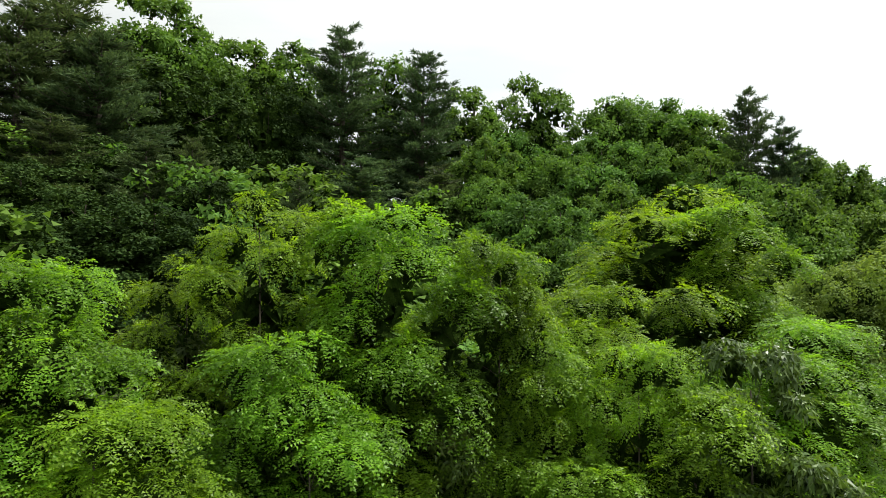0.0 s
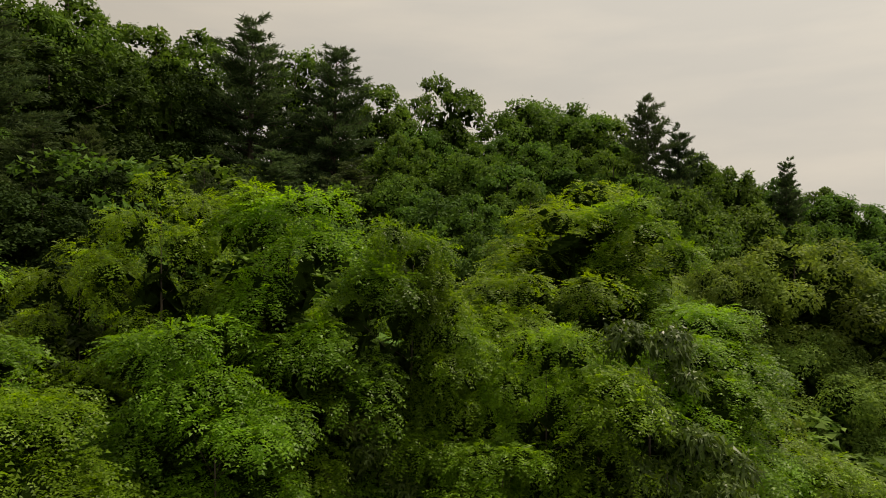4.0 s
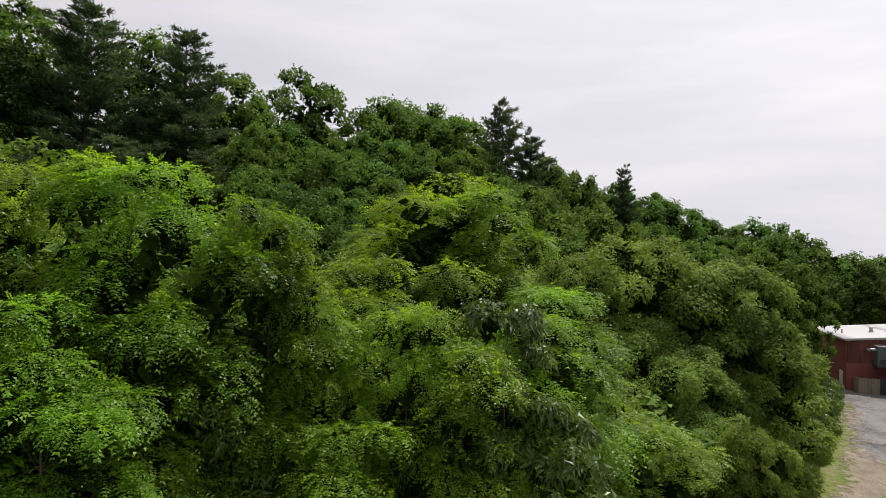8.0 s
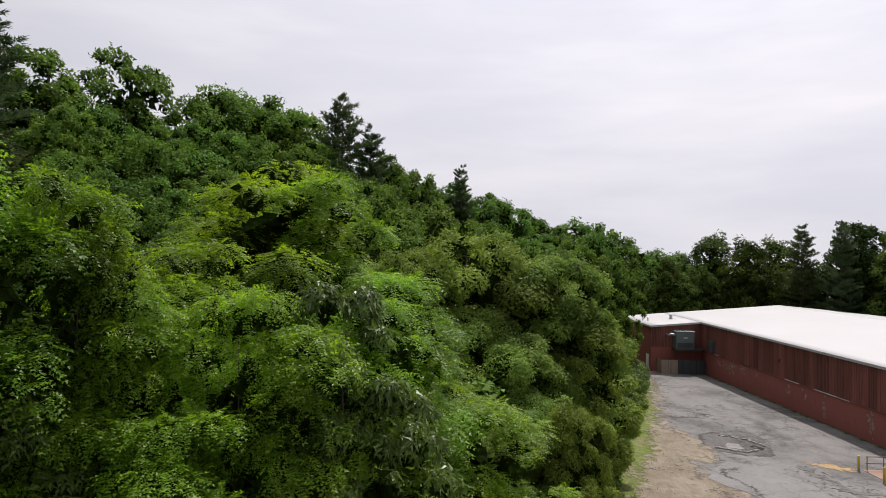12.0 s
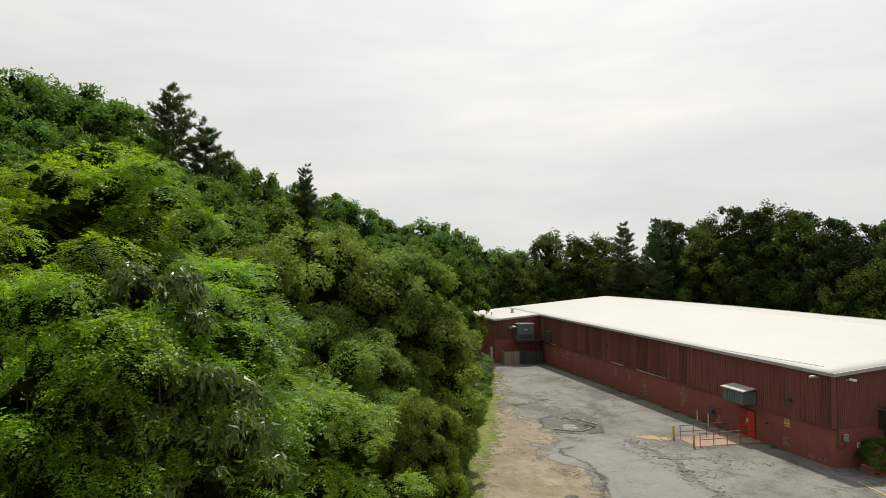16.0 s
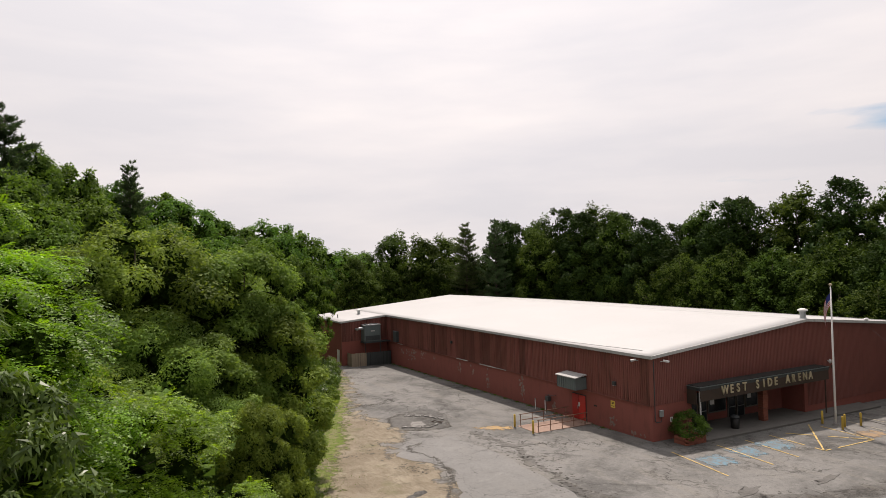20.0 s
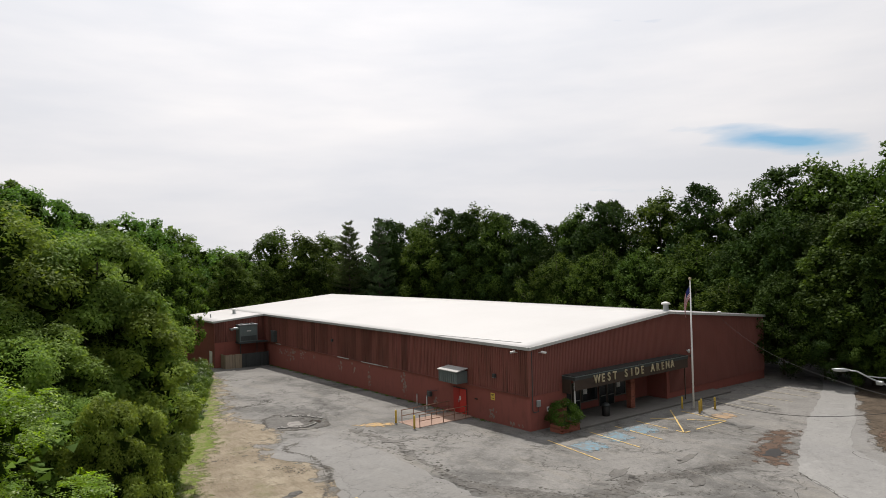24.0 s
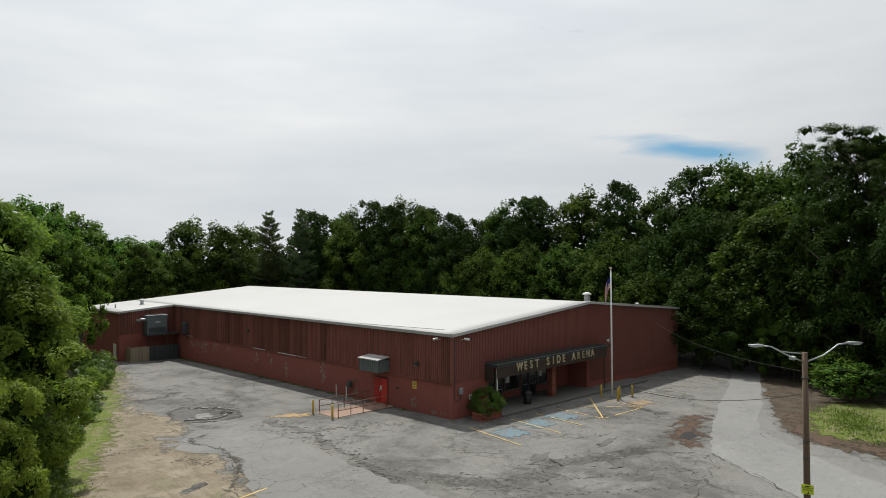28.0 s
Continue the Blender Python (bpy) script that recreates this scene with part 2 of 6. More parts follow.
def asphalt(name, dark, light, crack=0.03, wear=0.5):
    """Old asphalt: pale worn plates, mottled stains, crumbling dark joints and fine stones."""
    k = Mat(name, 0.85)
    big = k.noise(k.pos, 0.10, 6, 0.6, 1.0)
    mid = k.noise(k.pos, 0.55, 10, 0.72, 0.8)
    blot = k.noise(k.pos, 1.9, 10, 0.75, 0.4)
    fine = k.noise(k.pos, 38, 3)
    grit = k.noise(k.pos, 5.0, 8, 0.75)
    c = k.mix(k.ramp(big, (0.38, 0.0), (0.56, 1.0)), tuple(1.25 * v for v in dark), light)
    c = k.mix(k.ramp(mid, (0.54, 0.0), (0.74, wear * 0.7)), c, tuple(0.85 * v for v in dark))
    drag = k.noise(k.stretch(k.pos, (1.0, 0.16, 1.0)), 0.8, 7, 0.65, 0.3)
    c = k.mix(k.ramp(drag, (0.50, 0.0), (0.66, wear * 0.6)), c, (1.15 * light[0], 1.10 * light[1], 1.0 * light[2]))
    c = k.mix(k.ramp(mid, (0.34, 0.5), (0.46, 0.0)), c, tuple(1.3 * v for v in light))
    c = k.mix(k.ramp(blot, (0.58, 0.0), (0.66, wear * 0.7)), c, tuple(0.6 * v for v in dark))
    c = k.mix(k.ramp(blot, (0.36, wear * 0.5), (0.45, 0.0)), c, tuple(1.3 * v for v in light))
    c = k.mix(k.ramp(fine, (0.3, 0.30), (0.7, 0.0)), c, tuple(0.5 * v for v in dark))
    c = k.mix(k.ramp(grit, (0.36, 0.35), (0.50, 0.0)), c, tuple(0.6 * v for v in dark))
    a = k.cracks(k.pos, 0.20, 2.6)
    b = k.cracks(k.pos, 0.62, 1.3)
    gate = k.ramp(k.noise(k.pos, 0.13, 3, 0.6), (0.44, 0.0), (0.54, 1.0))
    band = k.math("MULTIPLY", k.ramp(a, (0.0, 1.0), (0.09, 0.0)), k.ramp(blot, (0.46, 0.0), (0.55, 1.0)))
    joint = k.math("MULTIPLY", k.math("MULTIPLY", band, gate), wear * 0.9)
    thin = k.math("MULTIPLY", k.ramp(b, (0.0, 1.0), (crack * 0.7, 0.0)), k.math("MULTIPLY", gate, k.ramp(mid, (0.44, 0.0), (0.52, 0.9))))
    line = k.mix(1.0, joint, thin, "LIGHTEN")
    c = k.mix(line, c, (0.030, 0.028, 0.024))
    k.color(c)
    h = k.math("SUBTRACT", k.math("ADD", k.math("MULTIPLY", grit, 0.7), mid), k.math("MULTIPLY", line, 1.2))
    return k.bump(h, 0.6, 0.04).m


def worn_paint(name, paint, under, amount=0.5, fray=0.0):
    """Paint on asphalt, mostly worn away."""
    k = Mat(name, 0.85)
    n = k.noise(k.pos, 2.4, 8, 0.7, 0.5)
    f = k.noise(k.pos, 30, 3)
    c = k.mix(k.ramp(n, (amount - 0.06, 0.0), (amount + 0.06, 1.0)), under, paint)
    c = k.mix(k.ramp(f, (0.35, 0.5), (0.6, 0.0)), c, under)
    k.color(c).bump(f, 0.4, 0.01)
    return (k.frayed(fray) if fray else k).m


ASPHALT = asphalt("worn_asphalt", (0.080, 0.079, 0.074), (0.200, 0.196, 0.184), 0.035, 0.7)
NEWER = asphalt("patched_asphalt", (0.150, 0.149, 0.142), (0.205, 0.203, 0.194), 0.016, 0.28)
ROAD = asphalt("driveway_asphalt", (0.175, 0.175, 0.17), (0.24, 0.24, 0.23), 0.006, 0.15)

k = Mat("sandy_dirt", 0.95)
n = k.noise(k.pos, 0.3, 8, 0.65, 0.7)
n2 = k.noise(k.stretch(k.pos, (2.5, 0.7, 1)), 1.2, 8, 0.7)
n3 = k.noise(k.pos, 0.9, 10, 0.75, 0.5)
f = k.noise(k.pos, 24, 4)
c = k.mix(k.ramp(n, (0.35, 0.0), (0.65, 1.0)), (0.185, 0.150, 0.105), (0.315, 0.275, 0.205))
c = k.mix(k.ramp(n2, (0.48, 0.0), (0.66, 0.7)), c, (0.150, 0.118, 0.080))
c = k.mix(k.ramp(n3, (0.54, 0.0), (0.66, 0.7)), c, (0.10, 0.088, 0.060))
c = k.mix(k.ramp(n3, (0.33, 0.45), (0.43, 0.0)), c, (0.29, 0.27, 0.225))
c = k.mix(k.ramp(k.noise(k.pos, 0.22, 6, 0.7), (0.55, 0.0), (0.68, 0.6)), c, (0.115, 0.125, 0.045))
c = k.mix(k.ramp(f, (0.3, 0.35), (0.6, 0.0)), c, (0.09, 0.075, 0.055))
DIRT = k.color(c).bump(k.math("ADD", f, k.math("MULTIPLY", n2, 2.0)), 0.7, 0.05).frayed(0.7).m


def painted(name, a, b, rough=0.6, streak=(6, 6, 0.35), dirt=(0.05, 0.04, 0.03), amount=0.5, metal=0.0, tones=(0.7, 0.94, 1.06)):
    """Weathered paint with streaks that run down."""
    k = Mat(name, rough, metal)
    n = k.noise(k.stretch(k.pos, streak), 0.8, 6, 0.6)
    m = k.noise(k.pos, 0.5, 5)
    g = k.noise(k.pos, 22, 4)
    c = k.mix(m, a, b)
    c = k.mix(k.ramp(n, (0.52, 0.0), (0.75, amount)), c, dirt)
    c = k.mix(k.ramp(g, (0.25, 0.25), (0.6, 0.0)), c, dirt)
    tone = k.ramp(k.rnd, (0.0, tones[0]), (0.3, tones[1]), (1.0, tones[2]))
    return k.color(k.mix(1.0, c, tone, "MULTIPLY")).bump(g, 0.15, 0.01).m


SIDING = painted("brown_red_siding", (0.20, 0.074, 0.060), (0.25, 0.096, 0.078), 0.55, (5, 5, 0.25), (0.05, 0.027, 0.018), 0.9, 0.0, ((0.62, 0.60, 0.56), (0.95, 0.92, 0.86), (1.12, 1.05, 1.05)))
FRONTSIDE = painted("even_red_siding", (0.205, 0.076, 0.062), (0.245, 0.092, 0.076), 0.55, (5, 5, 0.25), (0.10, 0.045, 0.035), 0.35, 0.0, (0.98, 1.0, 1.02))
MASONRY = painted("red_painted_masonry", (0.28, 0.086, 0.068), (0.33, 0.108, 0.086), 0.8, (2.5, 2.5, 0.8), (0.14, 0.062, 0.048), 0.4)
SCUFF = painted("worn_pale_masonry", (0.34, 0.27, 0.23), (0.27, 0.17, 0.14), 0.9)
FASCIA = painted("pale_metal_trim", (0.48, 0.49, 0.48), (0.60, 0.60, 0.58), 0.5, (3, 3, 3), (0.2, 0.2, 0.19), 0.4)
k = Mat("white_roof_membrane", 0.6)
n = k.noise(k.pos, 0.12, 5)
n2 = k.noise(k.pos, 3, 5)
c = k.mix(n, (0.40, 0.40, 0.395), (0.47, 0.47, 0.465))
MEMBRANE = k.color(k.mix(k.ramp(n2, (0.55, 0.0), (0.8, 0.35)), c, (0.36, 0.36, 0.345))).bump(n, 0.2, 0.05).m
GALV = painted("galvanised_metal", (0.36, 0.39, 0.40), (0.46, 0.48, 0.48), 0.45, (4, 4, 1), (0.2, 0.2, 0.19), 0.4, 0.5)
DARKMETAL = painted("dark_grey_metal", (0.055, 0.065, 0.068), (0.085, 0.095, 0.095), 0.55, (4, 4, 1), (0.03, 0.03, 0.03), 0.4, 0.2)
TEAL = painted("grey_green_metal", (0.13, 0.17, 0.17), (0.19, 0.23, 0.23), 0.5, (8, 8, 0.5), (0.08, 0.09, 0.09), 0.4, 0.2)
REDDOOR = painted("bright_red_paint", (0.50, 0.035, 0.025), (0.58, 0.05, 0.035), 0.45, (4, 4, 1), (0.3, 0.02, 0.02), 0.3)
YELLOW = painted("yellow_paint", (0.62, 0.42, 0.06), (0.70, 0.50, 0.10), 0.6, (3, 3, 3), (0.35, 0.25, 0.08), 0.4)
WHITE = painted("white_paint", (0.70, 0.70, 0.68), (0.80, 0.80, 0.78), 0.5, (3, 3, 1), (0.45, 0.43, 0.4), 0.3)
CREAM = painted("cream_letter_paint", (0.44, 0.38, 0.24), (0.52, 0.45, 0.30), 0.6, (5, 5, 5), (0.35, 0.28, 0.18), 0.3)
BLACK = painted("black_plastic", (0.012, 0.012, 0.013), (0.02, 0.02, 0.02), 0.5)
CONCRETE = painted("grey_concrete", (0.20, 0.195, 0.18), (0.27, 0.26, 0.245), 0.9, (1.5, 1.5, 1.5), (0.14, 0.13, 0.12), 0.5)
PLYWOOD = painted("weathered_board", (0.30, 0.24, 0.17), (0.38, 0.32, 0.24), 0.85, (9, 9, 0.6), (0.16, 0.12, 0.09), 0.6)
POLEWOOD = painted("weathered_pole_wood", (0.115, 0.080, 0.055), (0.165, 0.122, 0.088), 0.9, (14, 14, 0.3), (0.07, 0.05, 0.035), 0.6)
BRICK = painted("red_brick", (0.26, 0.085, 0.055), (0.32, 0.12, 0.08), 0.85, (3, 3, 3), (0.15, 0.06, 0.045), 0.5)
BLUE = worn_paint("faded_blue_paint", (0.115, 0.225, 0.29), (0.15, 0.155, 0.15), 0.50, 1.8)
SIGNGREEN = painted("yellow_green_sign", (0.55, 0.68, 0.03), (0.60, 0.72, 0.05), 0.4, (3, 3, 3), (0.4, 0.45, 0.1), 0.2)
FLAGRED = painted("red_cloth", (0.42, 0.02, 0.03), (0.46, 0.03, 0.04), 0.85)
FLAGBLUE = painted("blue_cloth", (0.02, 0.03, 0.16), (0.03, 0.04, 0.2), 0.85)
FLAGWHITE = painted("white_cloth", (0.68, 0.68, 0.68), (0.75, 0.75, 0.75), 0.85)
k = Mat("puddle_water", 0.04, spec=0.5)
WATER = k.color((0.05, 0.05, 0.045)).m
k = Mat("dark_window_glass", 0.05, spec=0.5)
WINDOW = k.color((0.02, 0.025, 0.028)).m

# ---- building blocks ----


def link_mesh(name, me, material, parent=None, label=""):
    ob = new(name, me)
    if material:
        me.materials.append(material)
    if parent is not None:
        ob.parent = parent
    return tagged(ob, label)


def part(name, bm, material, parent=None, label="", smooth=False):
    """One mesh object from a bmesh, under a thing or a part."""
    me = bpy.data.meshes.new(name)
    bmesh.ops.recalc_face_normals(bm, faces=bm.faces)
    if smooth:
        for f in bm.faces:
            f.smooth = True
    bm.to_mesh(me)
    bm.free()
    return link_mesh(name, me, material, parent, label)


def array_mesh(name, verts, faces):
    """A mesh from numpy arrays; faces all have the same number of corners."""
    me = bpy.data.meshes.new(name)
    nv, (nf, k) = len(verts), faces.shape
    me.vertices.add(nv)
    me.vertices.foreach_set("co", np.ascontiguousarray(verts, dtype=np.float32).ravel())
    me.loops.add(nf * k)
    me.loops.foreach_set("vertex_index", np.ascontiguousarray(faces, dtype=np.int32).ravel())
    me.polygons.add(nf)
    me.polygons.foreach_set("loop_start", np.arange(0, nf * k, k, dtype=np.int32))
    me.update(calc_edges=True)
    return me


def thing(name, at, label, category, group="", rz=0.0, kind=""):
    ob = new(name)
    ob.empty_display_size = 0.3
    ob.matrix_world = pose(*at, 0, 0, rz)
    return tagged(ob, label, category, group, kind)


def box(x0, x1, y0, y1, z0, z1, bevel=0.0, bm=None):
    bm = bm or bmesh.new()
    m = Matrix.LocRotScale(((x0 + x1) / 2, (y0 + y1) / 2, (z0 + z1) / 2), None, (x1 - x0, y1 - y0, z1 - z0))
    made = bmesh.ops.create_cube(bm, size=1.0, matrix=m)
    if bevel:
        edges = list({e for v in made["verts"] for e in v.link_edges})
        bmesh.ops.bevel(bm, geom=edges, offset=bevel, segments=1, affect="EDGES")
    return bm


def prism(outline, z0, z1, bm=None):
    """An upright prism over a list of (x, y) corners; z may be a function of x and y."""
    bm = bm or bmesh.new()
    low = [bm.verts.new((x, y, z0(x, y) if callable(z0) else z0)) for x, y in outline]
    top = [bm.verts.new((x, y, z1(x, y) if callable(z1) else z1)) for x, y in outline]
    n = len(outline)
    bm.faces.new(top)
    bm.faces.new(low[::-1])
    for i in range(n):
        bm.faces.new((low[i], low[(i + 1) % n], top[(i + 1) % n], top[i]))
    return bm


def tube(points, radii, sides=8, bm=None, closed=True):
    """A round bar through points, with a radius at each of them."""
    bm = bm or bmesh.new()
    rings = []
    pts = [Vector(p) for p in points]
    for i, p in enumerate(pts):
        way = (pts[min(i + 1, len(pts) - 1)] - pts[max(i - 1, 0)]).normalized()
        side = way.cross(Vector((0, 0, 1)) if abs(way.z) < 0.95 else Vector((1, 0, 0))).normalized()
        up = side.cross(way)
        r = radii[i] if isinstance(radii, (list, tuple)) else radii
        rings.append([bm.verts.new(p + r * (math.cos(a) * side + math.sin(a) * up)) for a in (2 * math.pi * j / sides for j in range(sides))])
    for a, b in zip(rings, rings[1:]):
        for j in range(sides):
            bm.faces.new((a[j], a[(j + 1) % sides], b[(j + 1) % sides], b[j]))
    if closed:
        bm.faces.new(rings[0][::-1])
        bm.faces.new(rings[-1])
    return bm


# ---- ground ----
EDGE_Y = (-120, -36, -14, 2, 7, 16.5, 36, 48, 60, 110, 200, 400)
EDGE_X = (-60, -35, -30, -27, -25.6, -21.5, -14, -10, -8, 5, 40, 150)


def lot_z(x, y):
    return -0.010 * np.clip(y, -80, 80) - 0.017 * np.clip(x, -40, 60)


def lz(x, y):
    return float(lot_z(x, y))


def ground_z(x, y):
    """The plane of the lot and the wooded hill that rises from its edge."""
    d = np.maximum(0, (np.interp(y, EDGE_Y, EDGE_X) - x) * 0.87 - 1.5)
    return lot_z(x, y) + 19 * np.interp(y, (-120, 60, 170, 400), (1, 1, 0.45, 0.3)) * (1 - np.exp(-d / 30))


def sheet(name, xs, ys, height, material):
    gx, gy = np.meshgrid(xs, ys)
    nx, ny = len(xs), len(ys)
    v = np.stack([gx.ravel(), gy.ravel(), height(gx, gy).ravel()], -1)
    i = (np.arange(ny - 1)[:, None] * nx + np.arange(nx - 1)).ravel()
    me = array_mesh(name, v, np.stack([i, i + 1, i + nx + 1, i + nx], -1))
    for p in me.polygons:
        p.use_smooth = True
    return link_mesh(name, me, material)


def steps(*spans):
    return np.concatenate([np.arange(a, b, s) for a, b, s in spans] + [[spans[-1][1]]])


def base_z(x, y):
    return ground_z(x, y) - 0.02


ground = sheet("ground", steps((-3000, -600, 400), (-600, -160, 40), (-160, 140, 2.5), (140, 600, 40), (600, 3000, 400)),
               steps((-3000, -600, 400), (-600, -120, 40), (-120, 220, 2.5), (220, 600, 40), (600, 3000, 400)), base_z, FOREST)
tagged(ground, "leaf-littered woodland soil rising as a hillside", "ground", kind="structure")


def ragged(corners, step=1.2, rough=0.35, seed=1):
    """A closed outline through corners, with an uneven edge."""
    r = random.Random(seed)
    out = []
    for (x0, y0), (x1, y1) in zip(corners, corners[1:] + corners[:1]):
        n = max(1, int(math.hypot(x1 - x0, y1 - y0) / step))
        for i in range(n):
            out.append((x0 + (x1 - x0) * i / n + r.uniform(-rough, rough), y0 + (y1 - y0) * i / n + r.uniform(-rough, rough)))
    return out


def slab(name, corners, lift, material, label, category, step=1.2, rough=0.35, seed=1, thick=0.05, kind="structure", parent=None):
    """A thin layer that lies on the plane of the lot."""
    outline = ragged(corners, step, rough, seed) if rough else corners
    bm = bmesh.new()
    top = [bm.verts.new((x, y, float(lot_z(x, y)) + lift)) for x, y in outline]
    low = [bm.verts.new((x, y, float(lot_z(x, y)) + lift - thick)) for x, y in outline]
    n = len(outline)
    f = bm.faces.new(top)
    for i in range(n):
        bm.faces.new((low[i], low[(i + 1) % n], top[(i + 1) % n], top[i]))
    bmesh.ops.triangulate(bm, faces=[f])
    return tagged(part(name, bm, material, parent), label, category, kind=kind)


def rim_distance(px, py, corners):
    """How far points lie inside a closed outline; negative outside."""
    best, inside = np.full(px.shape, 1e9), np.zeros(px.shape, bool)
    for (x0, y0), (x1, y1) in zip(corners, corners[1:] + corners[:1]):
        dx, dy = x1 - x0, y1 - y0
        t = np.clip(((px - x0) * dx + (py - y0) * dy) / (dx * dx + dy * dy + 1e-9), 0, 1)
        best = np.minimum(best, np.hypot(px - x0 - t * dx, py - y0 - t * dy))
        inside ^= ((y0 > py) != (y1 > py)) & (px < dx * (py - y0) / (dy if dy else 1e-9) + x0)
    return np.where(inside, best, -best)


def strewn(name, corners, lift, material, label, category, feather=1.5, cell=0.6):
    """A loose layer of soil or turf that thins out towards its rim, over the lot or the ground."""
    xs = np.arange(min(x for x, _ in corners) - feather, max(x for x, _ in corners) + feather, cell)
    ys = np.arange(min(y for _, y in corners) - feather, max(y for _, y in corners) + feather, cell)
    gx, gy = np.meshgrid(xs, ys)
    d = rim_distance(gx, gy, corners)
    i = (np.arange(len(ys) - 1)[:, None] * len(xs) + np.arange(len(xs) - 1)).ravel()
    quad = np.stack([i, i + 1, i + len(xs) + 1, i + len(xs)], -1)
    quad = quad[np.max(d.ravel()[quad], 1) > -feather]
    used, back = np.unique(quad, return_inverse=True)
    v = np.stack([gx.ravel(), gy.ravel(), ground_z(gx, gy).ravel() + lift], -1)[used]
    me = array_mesh(name, v, back.reshape(quad.shape))
    me.attributes.new("cover", "FLOAT", "POINT").data.foreach_set("value", np.clip(0.5 + 0.5 * d.ravel()[used] / feather, 0, 1).astype(np.float32))
    return tagged(link_mesh(name, me, material), label, category, kind="structure")


lot = [(-8, 62), (-9, 48), (-13, 36), (-20.5, 16.5), (-24.6, 7), (-26, 2), (-28, -10), (-32, -30), (-40, -60), (-30, -75), (30, -75), (16, -36), (13, -24), (20, -17), (34, -11), (46, -7), (50, 2), (44, 10), (37, 10), (37, 2), (1, 2), (1, 51), (-3, 62)]
slab("pavement", lot, 0.004, ASPHALT, "cracked grey asphalt of the parking lot", "pavement", 1.5, 0.25, 3)
dirt = [(-9, 48), (-13.5, 36), (-21, 16.5), (-25, 7), (-27, 0), (-30, -14), (-33, -32), (-19, -30), (-20, -12), (-18.5, -3), (-16.5, 2.5), (-18.5, 8), (-14.5, 13), (-16, 22), (-12, 34)]
strewn("dirt_verge", dirt, 0.012, DIRT, "tan sandy dirt along the edge of the woods", "ground", 2.4)
newer = [(-19, -31), (-19.5, -12), (-18.3, -3), (-16.0, 2.2), (-18.2, 6.5), (-15.5, 10.5), (-12.5, 9.5), (-11.5, 4), (-12.5, -8), (-12, -31)]
slab("asphalt_patch", newer, 0.020, NEWER, "paler strip of newer asphalt with a crumbling edge", "pavement", 0.8, 0.22, 8)
slab("verge", [(8.5, -27.5), (9.6, -24.6), (12.2, -22.2), (11.2, -20.8), (14.0, -18.6), (21.0, -15.4), (31, -11.4), (30.4, -10.2), (20, -13.6), (10, -18.2), (5, -24), (5, -28)], 0.010, NEWER, "broken grey apron beside the driveway", "pavement", 0.6, 0.35, 6)
k = Mat("brown_earth", 0.95)
n = k.noise(k.pos, 0.8, 8, 0.7, 0.4)
f = k.noise(k.pos, 9, 6, 0.7)
c = k.mix(k.ramp(n, (0.4, 0.0), (0.6, 1.0)), (0.050, 0.036, 0.024), (0.115, 0.088, 0.062))
EARTH = k.color(k.mix(k.ramp(f, (0.4, 0.0), (0.65, 0.7)), c, (0.035, 0.030, 0.020))).bump(f, 0.9, 0.06).frayed(0.8).m
k = Mat("rusty_soil", 0.95)
n = k.noise(k.pos, 1.1, 8, 0.7, 0.3)
f = k.noise(k.pos, 12, 5)
REDSOIL = k.color(k.mix(f, k.ramp(n, (0.35, (0.060, 0.038, 0.026)), (0.65, (0.140, 0.078, 0.048))), (0.06, 0.05, 0.04))).bump(f, 0.8, 0.05).frayed(1.1).m
strewn("earth_verge", [(38, -9.0), (30, -12.3), (21, -15.8), (14.0, -19.0), (12.0, -21.8), (11, -25), (12, -34), (20, -34), (60, -30), (60, -10), (44, -7)], 0.019, EARTH, "bare brown earth with leaf litter beside the driveway", "ground", 0.9)
strewn("red_soil", [(14.2, -19.4), (12.2, -21.6), (12.4, -23.6), (11.8, -25.5), (13.4, -25.5), (14.4, -22.8), (15.4, -20.4), (20.5, -18.0), (20.5, -16.6)], 0.024, REDSOIL, "rust-coloured bare soil along the grass", "ground", 0.9, 0.4)
ROAD_L = ((48, 8), (46, 0), (42, -4.0), (38.5, -5.9), (26.1, -10.1), (18.7, -12.3), (14.2, -13.9), (10.2, -15.3), (7.6, -16.3), (5.1, -17.4), (2.4, -20.7), (0.9, -22.9), (-8, -34), (-18, -75))
ROAD_R = ((54, 8), (52, 0), (45, -6.0), (40.5, -8.0), (28.3, -12.5), (21.0, -14.9), (16.2, -16.3), (13.4, -17.5), (11.6, -18.8), (9.6, -21.0), (7.1, -23.8), (5.4, -26.4), (6, -36), (16, -75))


def road_strip(left, right, lift, material, edge_seed):
    """A driveway as a strip between its two edges, which are slightly uneven."""
    q = random.Random(edge_seed)
    bm = bmesh.new()
    rows = []
    for i in range(len(left) - 1):
        n = 6 if i > 1 else 3
        for j in range(n + (i == len(left) - 2)):
            t = j / n
            pts = [(e[i][0] + (e[i + 1][0] - e[i][0]) * t + q.uniform(-0.14, 0.14), e[i][1] + (e[i + 1][1] - e[i][1]) * t + q.uniform(-0.14, 0.14)) for e in (left, right)]
            rows.append([bm.verts.new((x, y, lz(x, y) + h)) for x, y in pts for h in (lift, lift - 0.05)])
    for p, r in zip(rows, rows[1:]):
        bm.faces.new((p[0], p[2], r[2], r[0]))
        bm.faces.new((p[1], p[0], r[0], r[1]))
        bm.faces.new((p[2], p[3], r[3], r[2]))
    return tagged(part("road", bm, material), "smooth pale grey driveway curving past the building", "road", kind="structure")


road_strip(ROAD_L, ROAD_R, 0.028, ROAD, 4)

